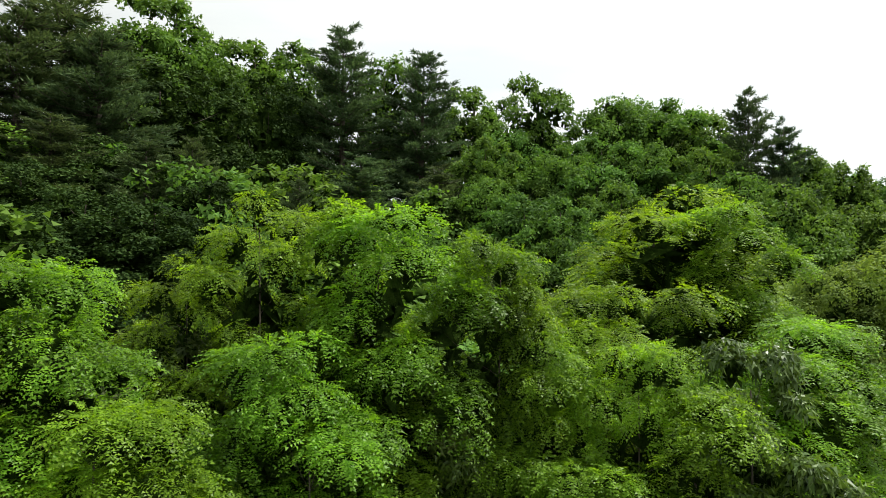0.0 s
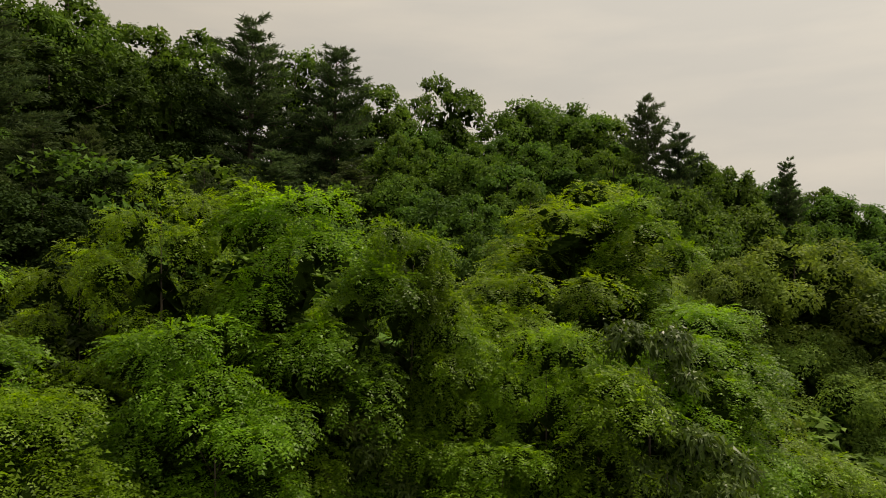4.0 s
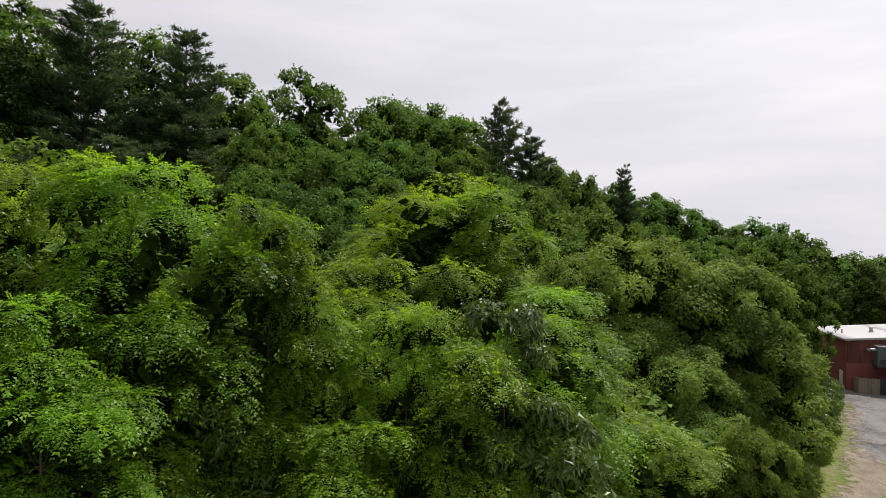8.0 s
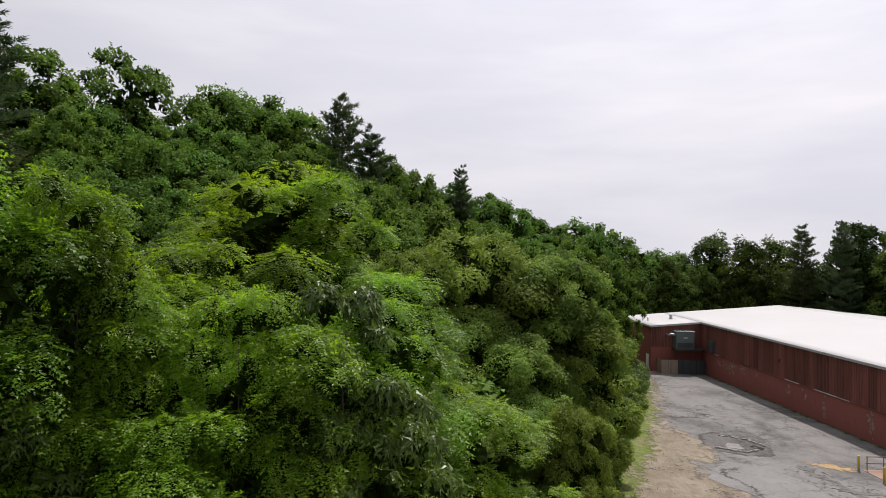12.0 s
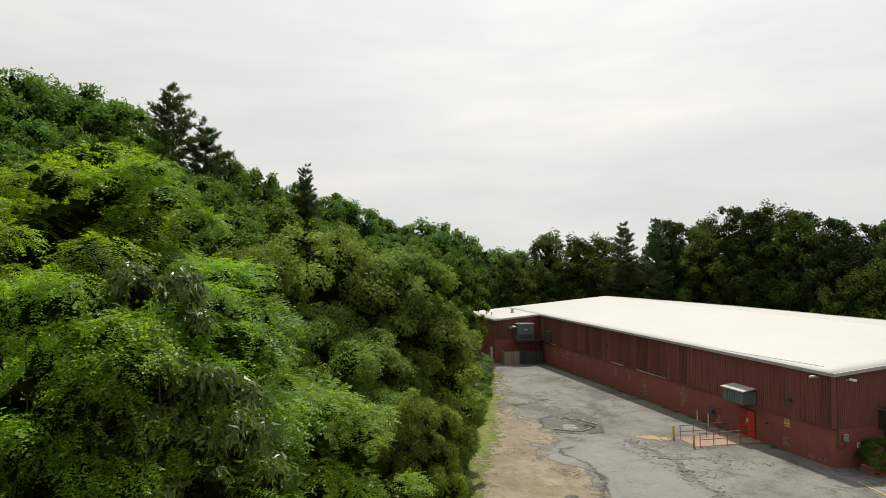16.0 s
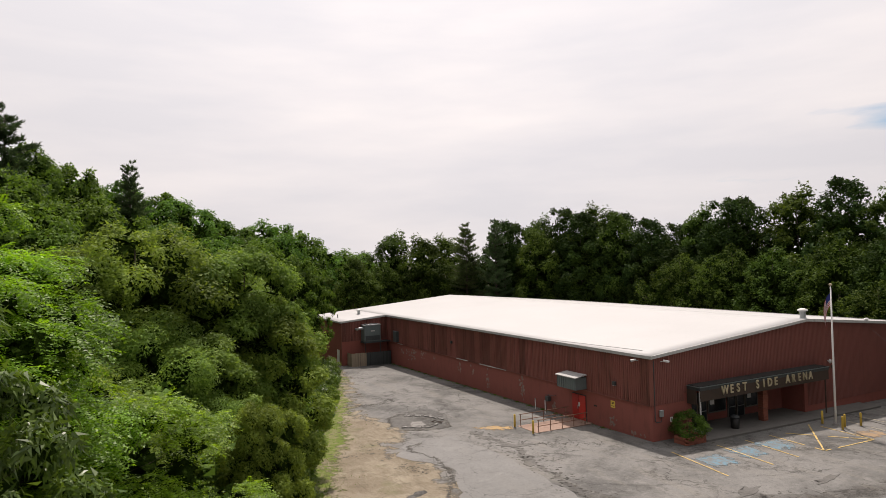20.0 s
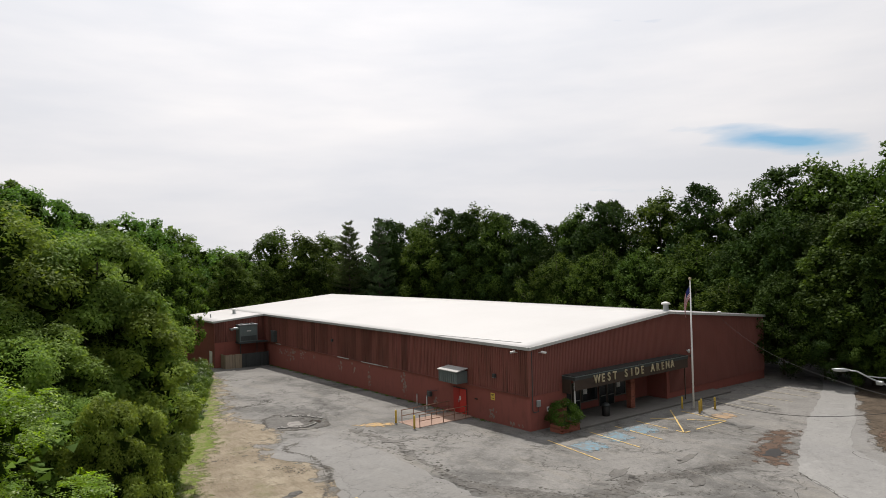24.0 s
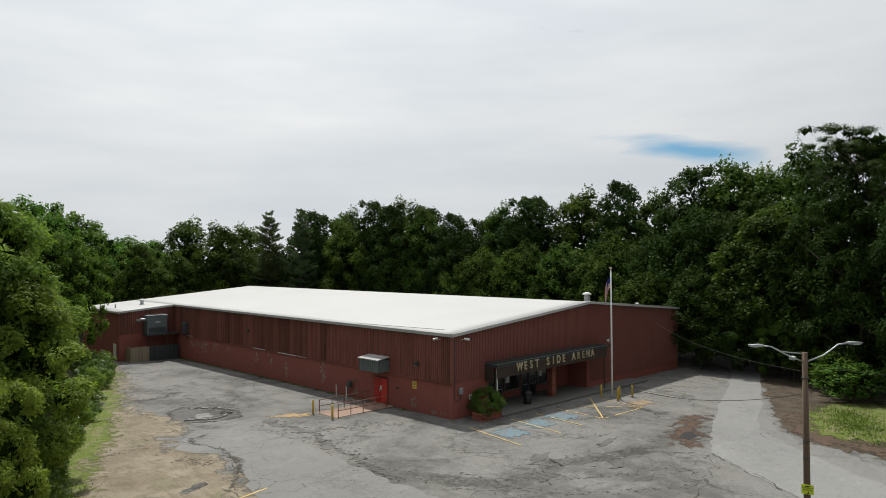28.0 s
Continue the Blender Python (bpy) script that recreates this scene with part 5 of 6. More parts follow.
lamp = thing("wall_lamp", (-0.07, 3.85, 3.85), "dark box lamp on the siding", "lamp")
part("housing", box(-0.22, 0.0, -0.16, 0.16, -0.14, 0.16, 0.02), DARKMETAL, lamp)
part("lens", box(-0.2, -0.03, -0.13, 0.13, -0.17, -0.141), GALV, lamp)


def security_camera(x, y, z, dx, dy):
    ob = thing("security_camera", (x, y, z), "white security camera on a short arm", "camera", "security cameras")
    part("arm", tube([(0, 0, 0), (dx * 0.25, dy * 0.25, 0.06)], 0.03, 6), WHITE, ob)
    part("body", tube([(dx * 0.2, dy * 0.2, 0.08), (dx * 0.62, dy * 0.62, 0.0)], [0.09, 0.09], 8), WHITE, ob)
    part("lens", tube([(dx * 0.62, dy * 0.62, 0.0), (dx * 0.65, dy * 0.65, -0.005)], [0.07, 0.06], 8), BLACK, ob)


security_camera(-0.07, 1.2, 6.0, -0.8, 0.5)
security_camera(0.95, -0.07, 5.98, 0.75, -0.7)
security_camera(WIDE + 0.0, 0.3, 5.7, 0.9, -0.3)
box_e = thing("meter_box", (0.82, -0.05, 1.82), "grey electric box with conduit on the corner", "electric box")
part("case", box(-0.2, 0.2, -0.14, 0.0, 0, 0.5, 0.02), GALV, box_e)
part("conduit", tube([(-0.62, -0.04, 4.3), (-0.62, -0.04, -0.25), (-0.5, -0.04, -0.38), (0.0, -0.04, -0.38), (0.0, -0.04, 0.02)], 0.035, 6), DARKMETAL, box_e)
outlet = thing("outlet_box", (1.96, -0.02, 1.28), "white outlet cover on the masonry", "outlet")
part("plate", box(-0.12, 0.12, -0.03, 0.018, 0, 0.36), WHITE, outlet)
part("socket", box(-0.05, 0.05, -0.034, -0.031, 0.1, 0.26), BLACK, outlet)

# worn patches on the lower wall, where paint has flaked in many small scabs
r = random.Random(5)
for y0, z0, w, h, n in ((43.4, 0.7, 2.4, 1.9, 34), (40.3, 1.5, 1.6, 0.9, 16), (46.5, 1.4, 1.2, 0.7, 9), (36.5, 1.7, 0.8, 0.5, 6), (30.0, 1.2, 0.6, 1.2, 10), (23.8, 0.0, 0.45, 2.3, 22), (27.0, 1.0, 0.5, 1.2, 10),
                        (17.2, 0.1, 0.8, 2.3, 30), (12.0, 0.2, 0.6, 0.6, 8), (4.4, 0.1, 0.6, 1.2, 14), (1.6, 0.0, 1.0, 0.4, 8)):
    bm = bmesh.new()
    for _ in range(n):
        cy, cz = y0 + r.gauss(0, 0.32) * w, z0 + h * min(1, max(0, r.gauss(0.55, 0.27)))
        ry, rz = r.uniform(0.03, 0.17) * (1 + 0.3 * w), r.uniform(0.04, 0.22)
        bm.faces.new([bm.verts.new((-0.004, cy + ry * r.uniform(0.4, 1.2) * math.cos(6.283 * i / 9), min(SILL - 0.1, cz + rz * r.uniform(0.4, 1.2) * math.sin(6.283 * i / 9)))) for i in range(9)])
    for i, f in enumerate(bm.faces):
        for v in f.verts:
            v.co.x -= 0.0004 * i
    tagged(part("worn_patch", bm, SCUFF, arena, "pale patch where paint has flaked"), kind="stuff")

# heat pump on a bracket, with a board fence below
unit_h = thing("rooftop_unit", (0, 0, 0), "grey-green air handling unit on steel brackets at the wall", "air conditioner")
part("body", box(-4.1, -1.6, 50.65, 52.1, 2.95, 5.2, 0.04), TEAL, unit_h)
part("base_pan", box(-4.2, -1.5, 50.55, 52.1, 2.72, 2.95), DARKMETAL, unit_h)
part("top_rim", box(-4.15, -1.55, 50.6, 52.1, 5.2, 5.32), GALV, unit_h)
part("grille", box(-3.95, -1.75, 50.62, 50.645, 3.1, 3.75), DARKMETAL, unit_h)
part("badge", box(-3.1, -2.5, 50.635, 50.648, 4.35, 4.5), WHITE, unit_h)
for x in (-3.6, -2.85, -2.1):
    part("fan_guard", cyl(x, 51.35, 5.32, 5.42, 0.32, 0.28, 14), DARKMETAL, unit_h)
part("duct", tube([(-4.1, 51.2, 4.8), (-4.7, 51.2, 4.85), (-4.9, 51.3, 4.7), (-4.9, 52.1, 4.7)], 0.16, 8), GALV, unit_h)
for x in (-4.0, -1.7):
    part("bracket", tube([(x, 50.7, 2.74), (x, 50.7, lz(x, 50.7) - 0.1)], 0.05, 6), DARKMETAL, unit_h)
part("service_deck", box(-1.5, -0.1, 50.6, 52.1, 2.72, 2.86), DARKMETAL, unit_h)

fence = thing("board_fence", (0, 0, 0), "weathered board fence around the equipment", "fence")
for i in range(13):
    x = -6.2 + 0.17 * i
    part("board", box(x, x + 0.16, 50.25, 50.29, lz(x, 50) - 0.1, 1.45 + 0.03 * math.sin(5 * i)), PLYWOOD, fence, "pale weathered board")
# these boards carry the shade of the recess in their dark colour
for i in range(23):
    x = -3.97 + 0.165 * i
    part("board", box(x, x + 0.155, 50.30, 50.34, lz(x, 50) - 0.1, 1.42 + 0.03 * math.sin(3 * i)), DARKMETAL, fence, "dark board with the recess's shade in its colour")
for i in range(9):
    y = 50.33 + 0.2 * i
    part("board", box(-6.24, -6.2, y, y + 0.19, lz(-6.2, y) - 0.1, 1.44), PLYWOOD, fence)
for x in (-6.15, -4.05, -0.25):
    part("fence_post", box(x - 0.05, x + 0.05, 50.36, 50.46, lz(x, 50) - 0.2, 1.4), POLEWOOD, fence)
part("service_door", box(BUMP_X - 0.05, BUMP_X - 0.003, 53.2, 54.3, -0.5, 1.75), WHITE, arena, "pale service door")
part("downpipe", tube([(BUMP_X - 0.05, BUMP_Y - 0.06, roof_z(BUMP_X) - 0.3), (BUMP_X - 0.05, BUMP_Y - 0.06, -0.4)], 0.05, 8), SIDING, arena)
part("wall_duct", box(-0.55, -0.07, 47.6, 48.6, 2.9, 4.4, 0.03), DARKMETAL, arena, "dark duct box")
for y, z in ((31.5, 4.3), (52.0 - 3, 4.1)):
    part("wall_flood_lamp", box(-0.3, -0.07, y, y + 0.3, z, z + 0.3, 0.03), DARKMETAL, arena)
part("louvre", box(-0.03, -0.003, 6.2, 6.55, 1.5, 1.62), BLACK, arena)


def roof_vent(x, y, h, r, label):
    ob = thing("roof_vent", (x, y, roof_z(x)), label, "vent", "roof vents")
    part("flashing", cyl(0, 0, -0.02, 0.12, r * 1.5, r * 1.2, 12), GALV, ob)
    part("pipe", cyl(0, 0, 0, h, r, None, 12), GALV, ob, "", )
    part("hat", tube([(0, 0, h - 0.02), (0, 0, h + r * 0.5), (0, 0, h + r * 0.9)], [r * 1.75, r * 1.6, r * 0.5], 14), WHITE, ob, "", True)


roof_vent(20.6, 1.3, 0.75, 0.26, "galvanised mushroom exhaust vent on the ridge")
roof_vent(-2.0, 58.6, 0.62, 0.22, "squat metal exhaust vent on the white roof")
roof_vent(-5.5, 58.4, 0.5, 0.08, "thin vent pipe on the white roof")
roof_vent(30.5, 1.2, 0.18, 0.12, "low metal vent on the white roof")
part("roof_seam", tube([(1.2, 2.0, roof_z(1.2) + 0.05), (0.6, 9.0, roof_z(0.6) + 0.05), (0.3, 12.0, roof_z(0.3) + 0.05)], 0.03, 5), FASCIA, arena)

# ---- entrance ----
canopy = thing("entrance_canopy", (0, 0, 0), "dark flat canopy with pale edge over the entrance", "canopy")
CX0, CX1, CY = 3.65, 19.9, -1.35
TARPAPER = painted("tar_paper", (0.022, 0.021, 0.019), (0.035, 0.033, 0.030), 0.9, (2, 2, 2), (0.012, 0.012, 0.011), 0.6)
part("deck", box(CX0, CX1, CY, -0.07, 3.62, 3.90), DARKMETAL, canopy)
BROWNFACE = painted("dark_brown_panel", (0.055, 0.038, 0.028), (0.075, 0.052, 0.040), 0.7)
part("front_panel", box(CX0 + 0.05, CX1 - 0.05, CY + 0.001, CY + 0.06, 2.80, 3.62), BROWNFACE, canopy, "dark brown front panel")
part("edge_strip", box(CX0 - 0.03, CX1 + 0.03, CY - 0.04, CY, 3.86, 3.92), TEAL, canopy, "worn grey metal edge")
part("edge_strip", box(CX0 - 0.04, CX0, CY, -0.07, 3.86, 3.92), TEAL, canopy)
part("roofing", box(CX0 + 0.1, CX1 - 0.1, CY + 0.08, -0.1, 3.90, 3.945), TARPAPER, canopy, "black tar paper")
part("side_panel", box(CX0, CX0 + 0.06, -0.95, -0.07, 2.5, 3.62), BROWNFACE, canopy)
for x in (CX0 + 0.2, CX1 - 0.3):
    part("post", box(x - 0.04, x + 0.04, CY + 0.14, CY + 0.22, lz(x, CY) - 0.1, 3.62), WHITE if x < 5 else BROWNFACE, canopy)


def letters(text, x0, x1, y, z, size, parent):
    """Raised letters in the built-in font, each a mesh of its own, spread evenly."""
    n = len(text)
    for i, ch in enumerate(text):
        if ch == " ":
            continue
        cu = bpy.data.curves.new("letter", "FONT")
        cu.body, cu.size, cu.extrude, cu.align_x, cu.offset = ch, size, 0.04, "CENTER", 0.016
        tmp = bpy.data.objects.new("letter", cu)
        me = bpy.data.meshes.new_from_object(tmp)
        bpy.data.objects.remove(tmp)
        ob = link_mesh("letter", me, CREAM, parent)
        ob.matrix_basis = pose(x0 + (x1 - x0) * (i + 0.5) / n, y, z, 90, 0, 0) @ Matrix.Diagonal((0.82, 1, 1, 1))


name_sign = thing("building_sign", (0, 0, 0), "cream raised letters reading West Side Arena", "sign")
letters("WEST SIDE ARENA", 6.0, 17.6, CY - 0.05, 3.12, 0.94, name_sign)

glass_front = thing("storefront", (0, 0, 0), "shaded entrance doors and windows with dark frames", "entrance")
FR = painted("bronze_frame", (0.16, 0.15, 0.13), (0.22, 0.21, 0.19), 0.5, (3, 3, 1), (0.08, 0.08, 0.07), 0.4, 0.3)
x = ENT0 + 0.3
for i, (w, kind) in enumerate(((1.5, "w"), (1.0, "d"), (1.0, "d"), (2.2, "w"), (1.0, "d"), (1.0, "d"), (1.6, "w"), (1.0, "d"))):
    z0 = 0.0 if kind == "d" else 0.75
    g = lz(x, 2.1)
    part("pane", box(x + 0.07, x + w - 0.07, 2.13, 2.15, g + z0 + 0.1, 2.35), WINDOW, glass_front, "dark glass")
    for a, b in ((x, x + 0.07), (x + w - 0.07, x + w)):
        part("frame", box(a, b, 2.08, 2.19, g + z0, 2.45), FR, glass_front)
    part("frame", box(x + 0.07, x + w - 0.07, 2.08, 2.19, 2.35, 2.45), FR, glass_front)
    part("frame", box(x + 0.07, x + w - 0.07, 2.08, 2.19, g + z0, g + z0 + 0.1), FR, glass_front)
    if kind == "d":
        part("push_bar", box(x + 0.12, x + w - 0.12, 2.02, 2.07, g + 1.0, g + 1.06), GALV, glass_front)
    else:
        part("poster", box(x + 0.25, x + 0.75, 2.09, 2.125, 1.3, 1.95), WHITE, glass_front, "pale paper notice")
    x += w + (0.15 if kind == "d" else 0.25)
pillar = thing("brick_pillar", (12.6, -0.1, lz(12.6, 0)), "square red brick pillar under the canopy", "pillar")
for i in range(17):
    part("brick_course", box(-0.3, 0.3, -0.25, 0.25, 0.2 * i - 0.1, 0.2 * i + 0.085, 0.008), BRICK, pillar)

# worn concrete, its colour darkened for the shade below the canopy
SHADEWALK = painted("shade_concrete", (0.115, 0.110, 0.100), (0.165, 0.158, 0.145), 0.9, (1.5, 1.5, 1.5), (0.07, 0.066, 0.06), 0.6)
curb_xy = [(3.4, -2.1), (26.5, -2.0), (26.5, -0.01), (ENT1, -0.01), (ENT1, 2.2), (ENT0, 2.2), (ENT0, -0.01), (3.4, -0.01)]
tagged(part("sidewalk", prism(curb_xy, -1.0, lambda x, y: lz(x, y) + 0.15), SHADEWALK), "grey concrete walk with kerb before the entrance", "pavement", kind="structure")

planter = thing("brick_planter", (2.3, -1.45, lz(2, -1.5)), "low red brick planter box", "planter")
for row in range(4):
    for i in range(5):
        off = 0.21 if row % 2 else 0.0
        x0 = -1.05 + 0.42 * i + off
        part("brick", box(max(-1.05, x0), min(1.05, x0 + 0.40), -0.6, -0.42, 0.14 * row - 0.02, 0.14 * row + 0.115, 0.006), BRICK, planter)
    for xx in (-1.05, 0.87):
        part("brick", box(xx, xx + 0.18, -0.41, 0.6, 0.14 * row - 0.02, 0.14 * row + 0.115, 0.006), BRICK, planter)
part("soil", box(-0.87, 0.87, -0.41, 0.6, -0.05, 0.42), FOREST, planter)
rs = np.random.RandomState(8)
shrub = thing("shrub", (2.35, -1.35, lz(2, -1.5) + 0.4), "dense dark green shrub growing in the planter", "shrub")
c, s, o = dome_crown(rs, 34, 1.6, -0.1, 2.0, 0.26, 0.8, 0.25)
v, f = leafy(rs, c, s, o, 7000, 0.12, 0.06, 0.8, 0.2, core=0)
link_mesh("crown", array_mesh("crown", v, f), SUNLEAF, shrub)
part("stem", tube([(0, 0, -0.3), (0.05, 0, 0.5), (0, 0.05, 1.2)], [0.06, 0.05, 0.02], 6), BARK, shrub)
can = thing("trash_can", (8.3, -0.7, lz(8.3, -0.7) + 0.15), "round dark litter bin with domed lid", "trash can")
part("barrel", tube([(0, 0, 0), (0, 0, 0.1), (0, 0, 0.85)], [0.30, 0.33, 0.36], 14), BLACK, can, "", True)
part("lid", tube([(0, 0, 0.85), (0, 0, 0.95), (0, 0, 1.1)], [0.39, 0.37, 0.15], 14), DARKMETAL, can, "", True)
flood = thing("flood_lamp", (21.8, -0.07, 4.05), "round white flood lamp on the front wall", "lamp")
part("dome", tube([(0, -0.3, 0), (0, -0.22, 0.0), (0, -0.1, 0.0)], [0.2, 0.17, 0.06], 12), WHITE, flood, "", True)
part("arm", tube([(0, -0.1, 0), (0, 0, 0.05)], 0.04, 6), GALV, flood)
for i, x in enumerate((20.6, 21.5, 22.3)):
    part("wall_letters", box(x, x + 0.6, -0.085, -0.07, 3.35, 3.6), BROWNFACE, arena, "dark raised lettering, too small to read")
part("wall_notice", box(WIDE - 0.35, WIDE - 0.1, -0.085, -0.07, 2.0, 2.6), CREAM, arena, "small pale notice")

# ---- flagpole ----
FX, FY = 16.4, -3.9
pole = thing("flagpole", (FX, FY, lz(FX, FY)), "tall white tapered flagpole with gold ball", "flagpole")
part("shaft", tube([(0, 0, -0.2), (0, 0, 5), (0, 0, 11.45)], [0.085, 0.075, 0.035], 12), WHITE, pole, "", True)
part("foot", cyl(0, 0, 0.004, 0.18, 0.28, 0.2, 12), CONCRETE, pole)
bm = bmesh.new()
bmesh.ops.create_uvsphere(bm, u_segments=12, v_segments=8, radius=0.12, matrix=Matrix.Translation((0, 0, 11.55)))
part("ball", bm, CREAM, pole, "", True)
part("halyard", tube([(0.1, -0.03, 1.2), (0.08, -0.02, 11.3)], 0.01, 4), WHITE, pole)
flag = thing("flag", (FX, FY, lz(FX, FY) + 8.0), "striped red and white flag with blue field, hanging limp", "flag")
# cloth that hangs in folds: stripes follow the width of the cloth, which droops from the pole
for band in range(13):
    bm = bmesh.new()
    rows_v = []
    for j in range(17):
        w = j / 16
        for_row = []
        for e in (band / 13, (band + 1) / 13):
            reach = 0.05 + 0.50 * math.sin(1.9 * w ** 0.7) * (1 - 0.25 * e)
            fold = 0.10 * math.sin(11 * w + 3.5 * e) * (0.25 + w)
            z = 2.85 - 1.05 * e - 2.15 * w + 0.2 * w * e
            for_row.append(bm.verts.new((-0.51 * reach + 0.86 * fold, 0.86 * reach + 0.51 * fold, z)))
        rows_v.append(for_row)
    field = band < 7
    for j in range(16):
        f = bm.faces.new((rows_v[j][0], rows_v[j + 1][0], rows_v[j + 1][1], rows_v[j][1]))
        f.material_index = 1 if field and j < 4 else 0
    ob = part("stripe", bm, FLAGRED if band % 2 == 0 else FLAGWHITE, flag, "", True)
    ob.data.materials.append(FLAGBLUE)
    sol = ob.modifiers.new("cloth", "SOLIDIFY")
    sol.thickness = 0.008

# ---- markings on the lot ----


def stripe(name, a, b, w, material, label, lift=0.034):
    """A painted stripe in worn pieces."""
    ob = thing(name, (0, 0, 0), label, "road marking", "painted lines")
    r = random.Random(int(100 * (a[0] + 3 * b[1])))
    n = max(3, int(math.hypot(b[0] - a[0], b[1] - a[1]) / 0.7))
    d = Vector((b[0] - a[0], b[1] - a[1])).normalized()
    q = Vector((-d.y, d.x)) * w / 2
    for i in range(n):
        if r.random() < 0.06:
            continue
        t0, t1 = (i + r.uniform(-0.02, 0.12)) / n, (i + 1 - r.uniform(-0.02, 0.08)) / n
        p, e = Vector(a).lerp(Vector(b), t0), Vector(a).lerp(Vector(b), t1)
        k = [r.uniform(0.7, 1.1) for _ in range(4)]
        bm = prism([(p.x + q.x * k[0], p.y + q.y * k[0]), (e.x + q.x * k[1], e.y + q.y * k[1]), (e.x - q.x * k[2], e.y - q.y * k[2]), (p.x - q.x * k[3], p.y - q.y * k[3])],
                   lambda x, y: lz(x, y) + lift - 0.01, lambda x, y: lz(x, y) + lift)
        part("paint", bm, material, ob)


LINE = worn_paint("faded_yellow_line", (0.60, 0.43, 0.15), (0.17, 0.155, 0.13), 0.36)
PALELINE = worn_paint("faded_pale_line", (0.46, 0.42, 0.32), (0.16, 0.155, 0.14), 0.38)
for a, b in (((-0.9, -2.6), (-2.0, -8.2)), ((3.3, -3.0), (2.5, -8.1)), ((6.2, -3.2), (5.5, -7.9)), ((9.0, -3.2), (8.5, -7.8)),
             ((14.8, -2.6), (8.6, -7.7)), ((8.5, -7.85), (14.4, -7.95)), ((10.6, -3.4), (14.3, -7.85)), ((15.0, -3.5), (14.4, -7.9))):
    stripe("parking_line", a, b, 0.13, LINE, "faded yellow painted parking line")
for x0, x1 in ((18.6, 17.5), (21.1, 20.4), (23.6, 22.9), (26.6, 26.2), (30.0, 29.4), (33.1, 32.4)):
    stripe("parking_line", (x0, -3.4), (x1, -8.0), 0.12, PALELINE, "faded pale painted parking line")
stripe("parking_line", (-19.6, -4.5), (-17.7, -4.05), 0.14, LINE, "short worn yellow painted line")
strewn("orange_marking", [(-9.4, 10.9), (-7.6, 10.6), (-6.5, 9.4), (-6.9, 8.8), (-8.6, 9.6)], 0.026, worn_paint("worn_orange_line", (0.38, 0.25, 0.10), (0.22, 0.18, 0.13), 0.46, 1.6), "worn orange paint at the foot of the ramp", "road marking", 0.7, 0.25)
for i, (x, y) in enumerate(((0.1, -5.6), (3.7, -5.3), (6.9, -5.2))):
    strewn("accessible_mark", [(x - 1.2, y - 1.0), (x + 1.0, y - 1.0), (x + 1.2, y + 1.0), (x - 1.0, y + 1.0)], 0.026, BLUE, "worn faded blue painted parking mark", "road marking", 0.6, 0.25)
strewn("bare_patch", [(14.8, -6.0), (17.4, -6.4), (17.0, -7.6), (14.9, -7.6)], 0.030, worn_paint("worn_orange_paint", (0.33, 0.22, 0.12), (0.17, 0.155, 0.13), 0.45, 1.6), "worn orange painted patch", "road marking", 0.6, 0.25)

# ---- broken asphalt ----
DARKASPH = asphalt("crumbled_asphalt", (0.065, 0.063, 0.058), (0.14, 0.135, 0.125), 0.08, 0.8)
slab("pothole", [(-15.0, 15.4), (-14.2, 17.8), (-12.7, 18.9), (-10.9, 17.4), (-10.0, 14.4), (-10.9, 12.3), (-12.9, 12.1), (-14.8, 13.6)], 0.016, DARKASPH, "shallow hollow of crumbled dark asphalt", "pavement", 0.5, 0.18, 11, 0.02)
PLATE = asphalt("broken_asphalt_plate", (0.19, 0.185, 0.172), (0.27, 0.265, 0.25), 0.02, 0.3)
rim_r = random.Random(71)
for (x0, y0), (x1, y1), n in (((-14.5, 14.0), (-12.6, 12.9), 9), ((-12.6, 12.9), (-11.2, 13.6), 6), ((-12.6, 17.9), (-10.9, 16.8), 7), ((-10.9, 16.8), (-10.1, 14.9), 6)):
    for i in range(n):
        t = (i + rim_r.uniform(0, 0.7)) / n
        cx, cy = x0 + (x1 - x0) * t + rim_r.gauss(0, 0.06), y0 + (y1 - y0) * t + rim_r.gauss(0, 0.06)
        k = rim_r.uniform(0.10, 0.26)
        o = [(k * rim_r.uniform(0.6, 1.2) * math.cos(6.283 * j / 6), 0.6 * k * rim_r.uniform(0.6, 1.2) * math.sin(6.283 * j / 6)) for j in range(6)]
        ob = part("asphalt_chunk", prism(o, -0.05, 0.05), PLATE)
        ob.matrix_world = pose(cx, cy, lz(cx, cy) + 0.05, rim_r.uniform(-12, 12), rim_r.uniform(-12, 12), rim_r.uniform(0, 360))
        tagged(ob, "loose broken chunk of pale asphalt on the rim of the pothole", "rubble", "broken chunks")
slab("puddle", [(-13.6, 14.2), (-12.9, 15.6), (-12.0, 15.2), (-12.4, 13.8)], 0.022, CONCRETE, "pale bare concrete laid open in the hollow", "pavement", 0.3, 0.10, 12, 0.02)
slab("puddle", [(-11.5, 14.6), (-10.9, 15.2), (-10.5, 14.2), (-11.0, 13.6)], 0.022, WATER, "small pool of still water in the hollow", "puddle", 0.3, 0.08, 13, 0.02, kind="")
strewn("earth_patch", [(13.6, -11.9), (15.2, -12.8), (10.4, -14.3), (8.0, -15.5), (5.4, -15.9), (5.6, -14.8), (8.4, -13.4)], 0.022, REDSOIL, "patch of rusty bare earth and rubble", "ground", 1.5, 0.3)
# the hole is only a flat layer, its inner shade painted black
slab("washout", [(6.9, -14.5), (8.6, -14.0), (9.4, -14.4), (8.3, -15.1), (7.1, -15.2)], 0.030, BLACK, "flat black patch for the shade in a washed-out hole beside the driveway", "hole", 0.25, 0.12, 14, 0.02)


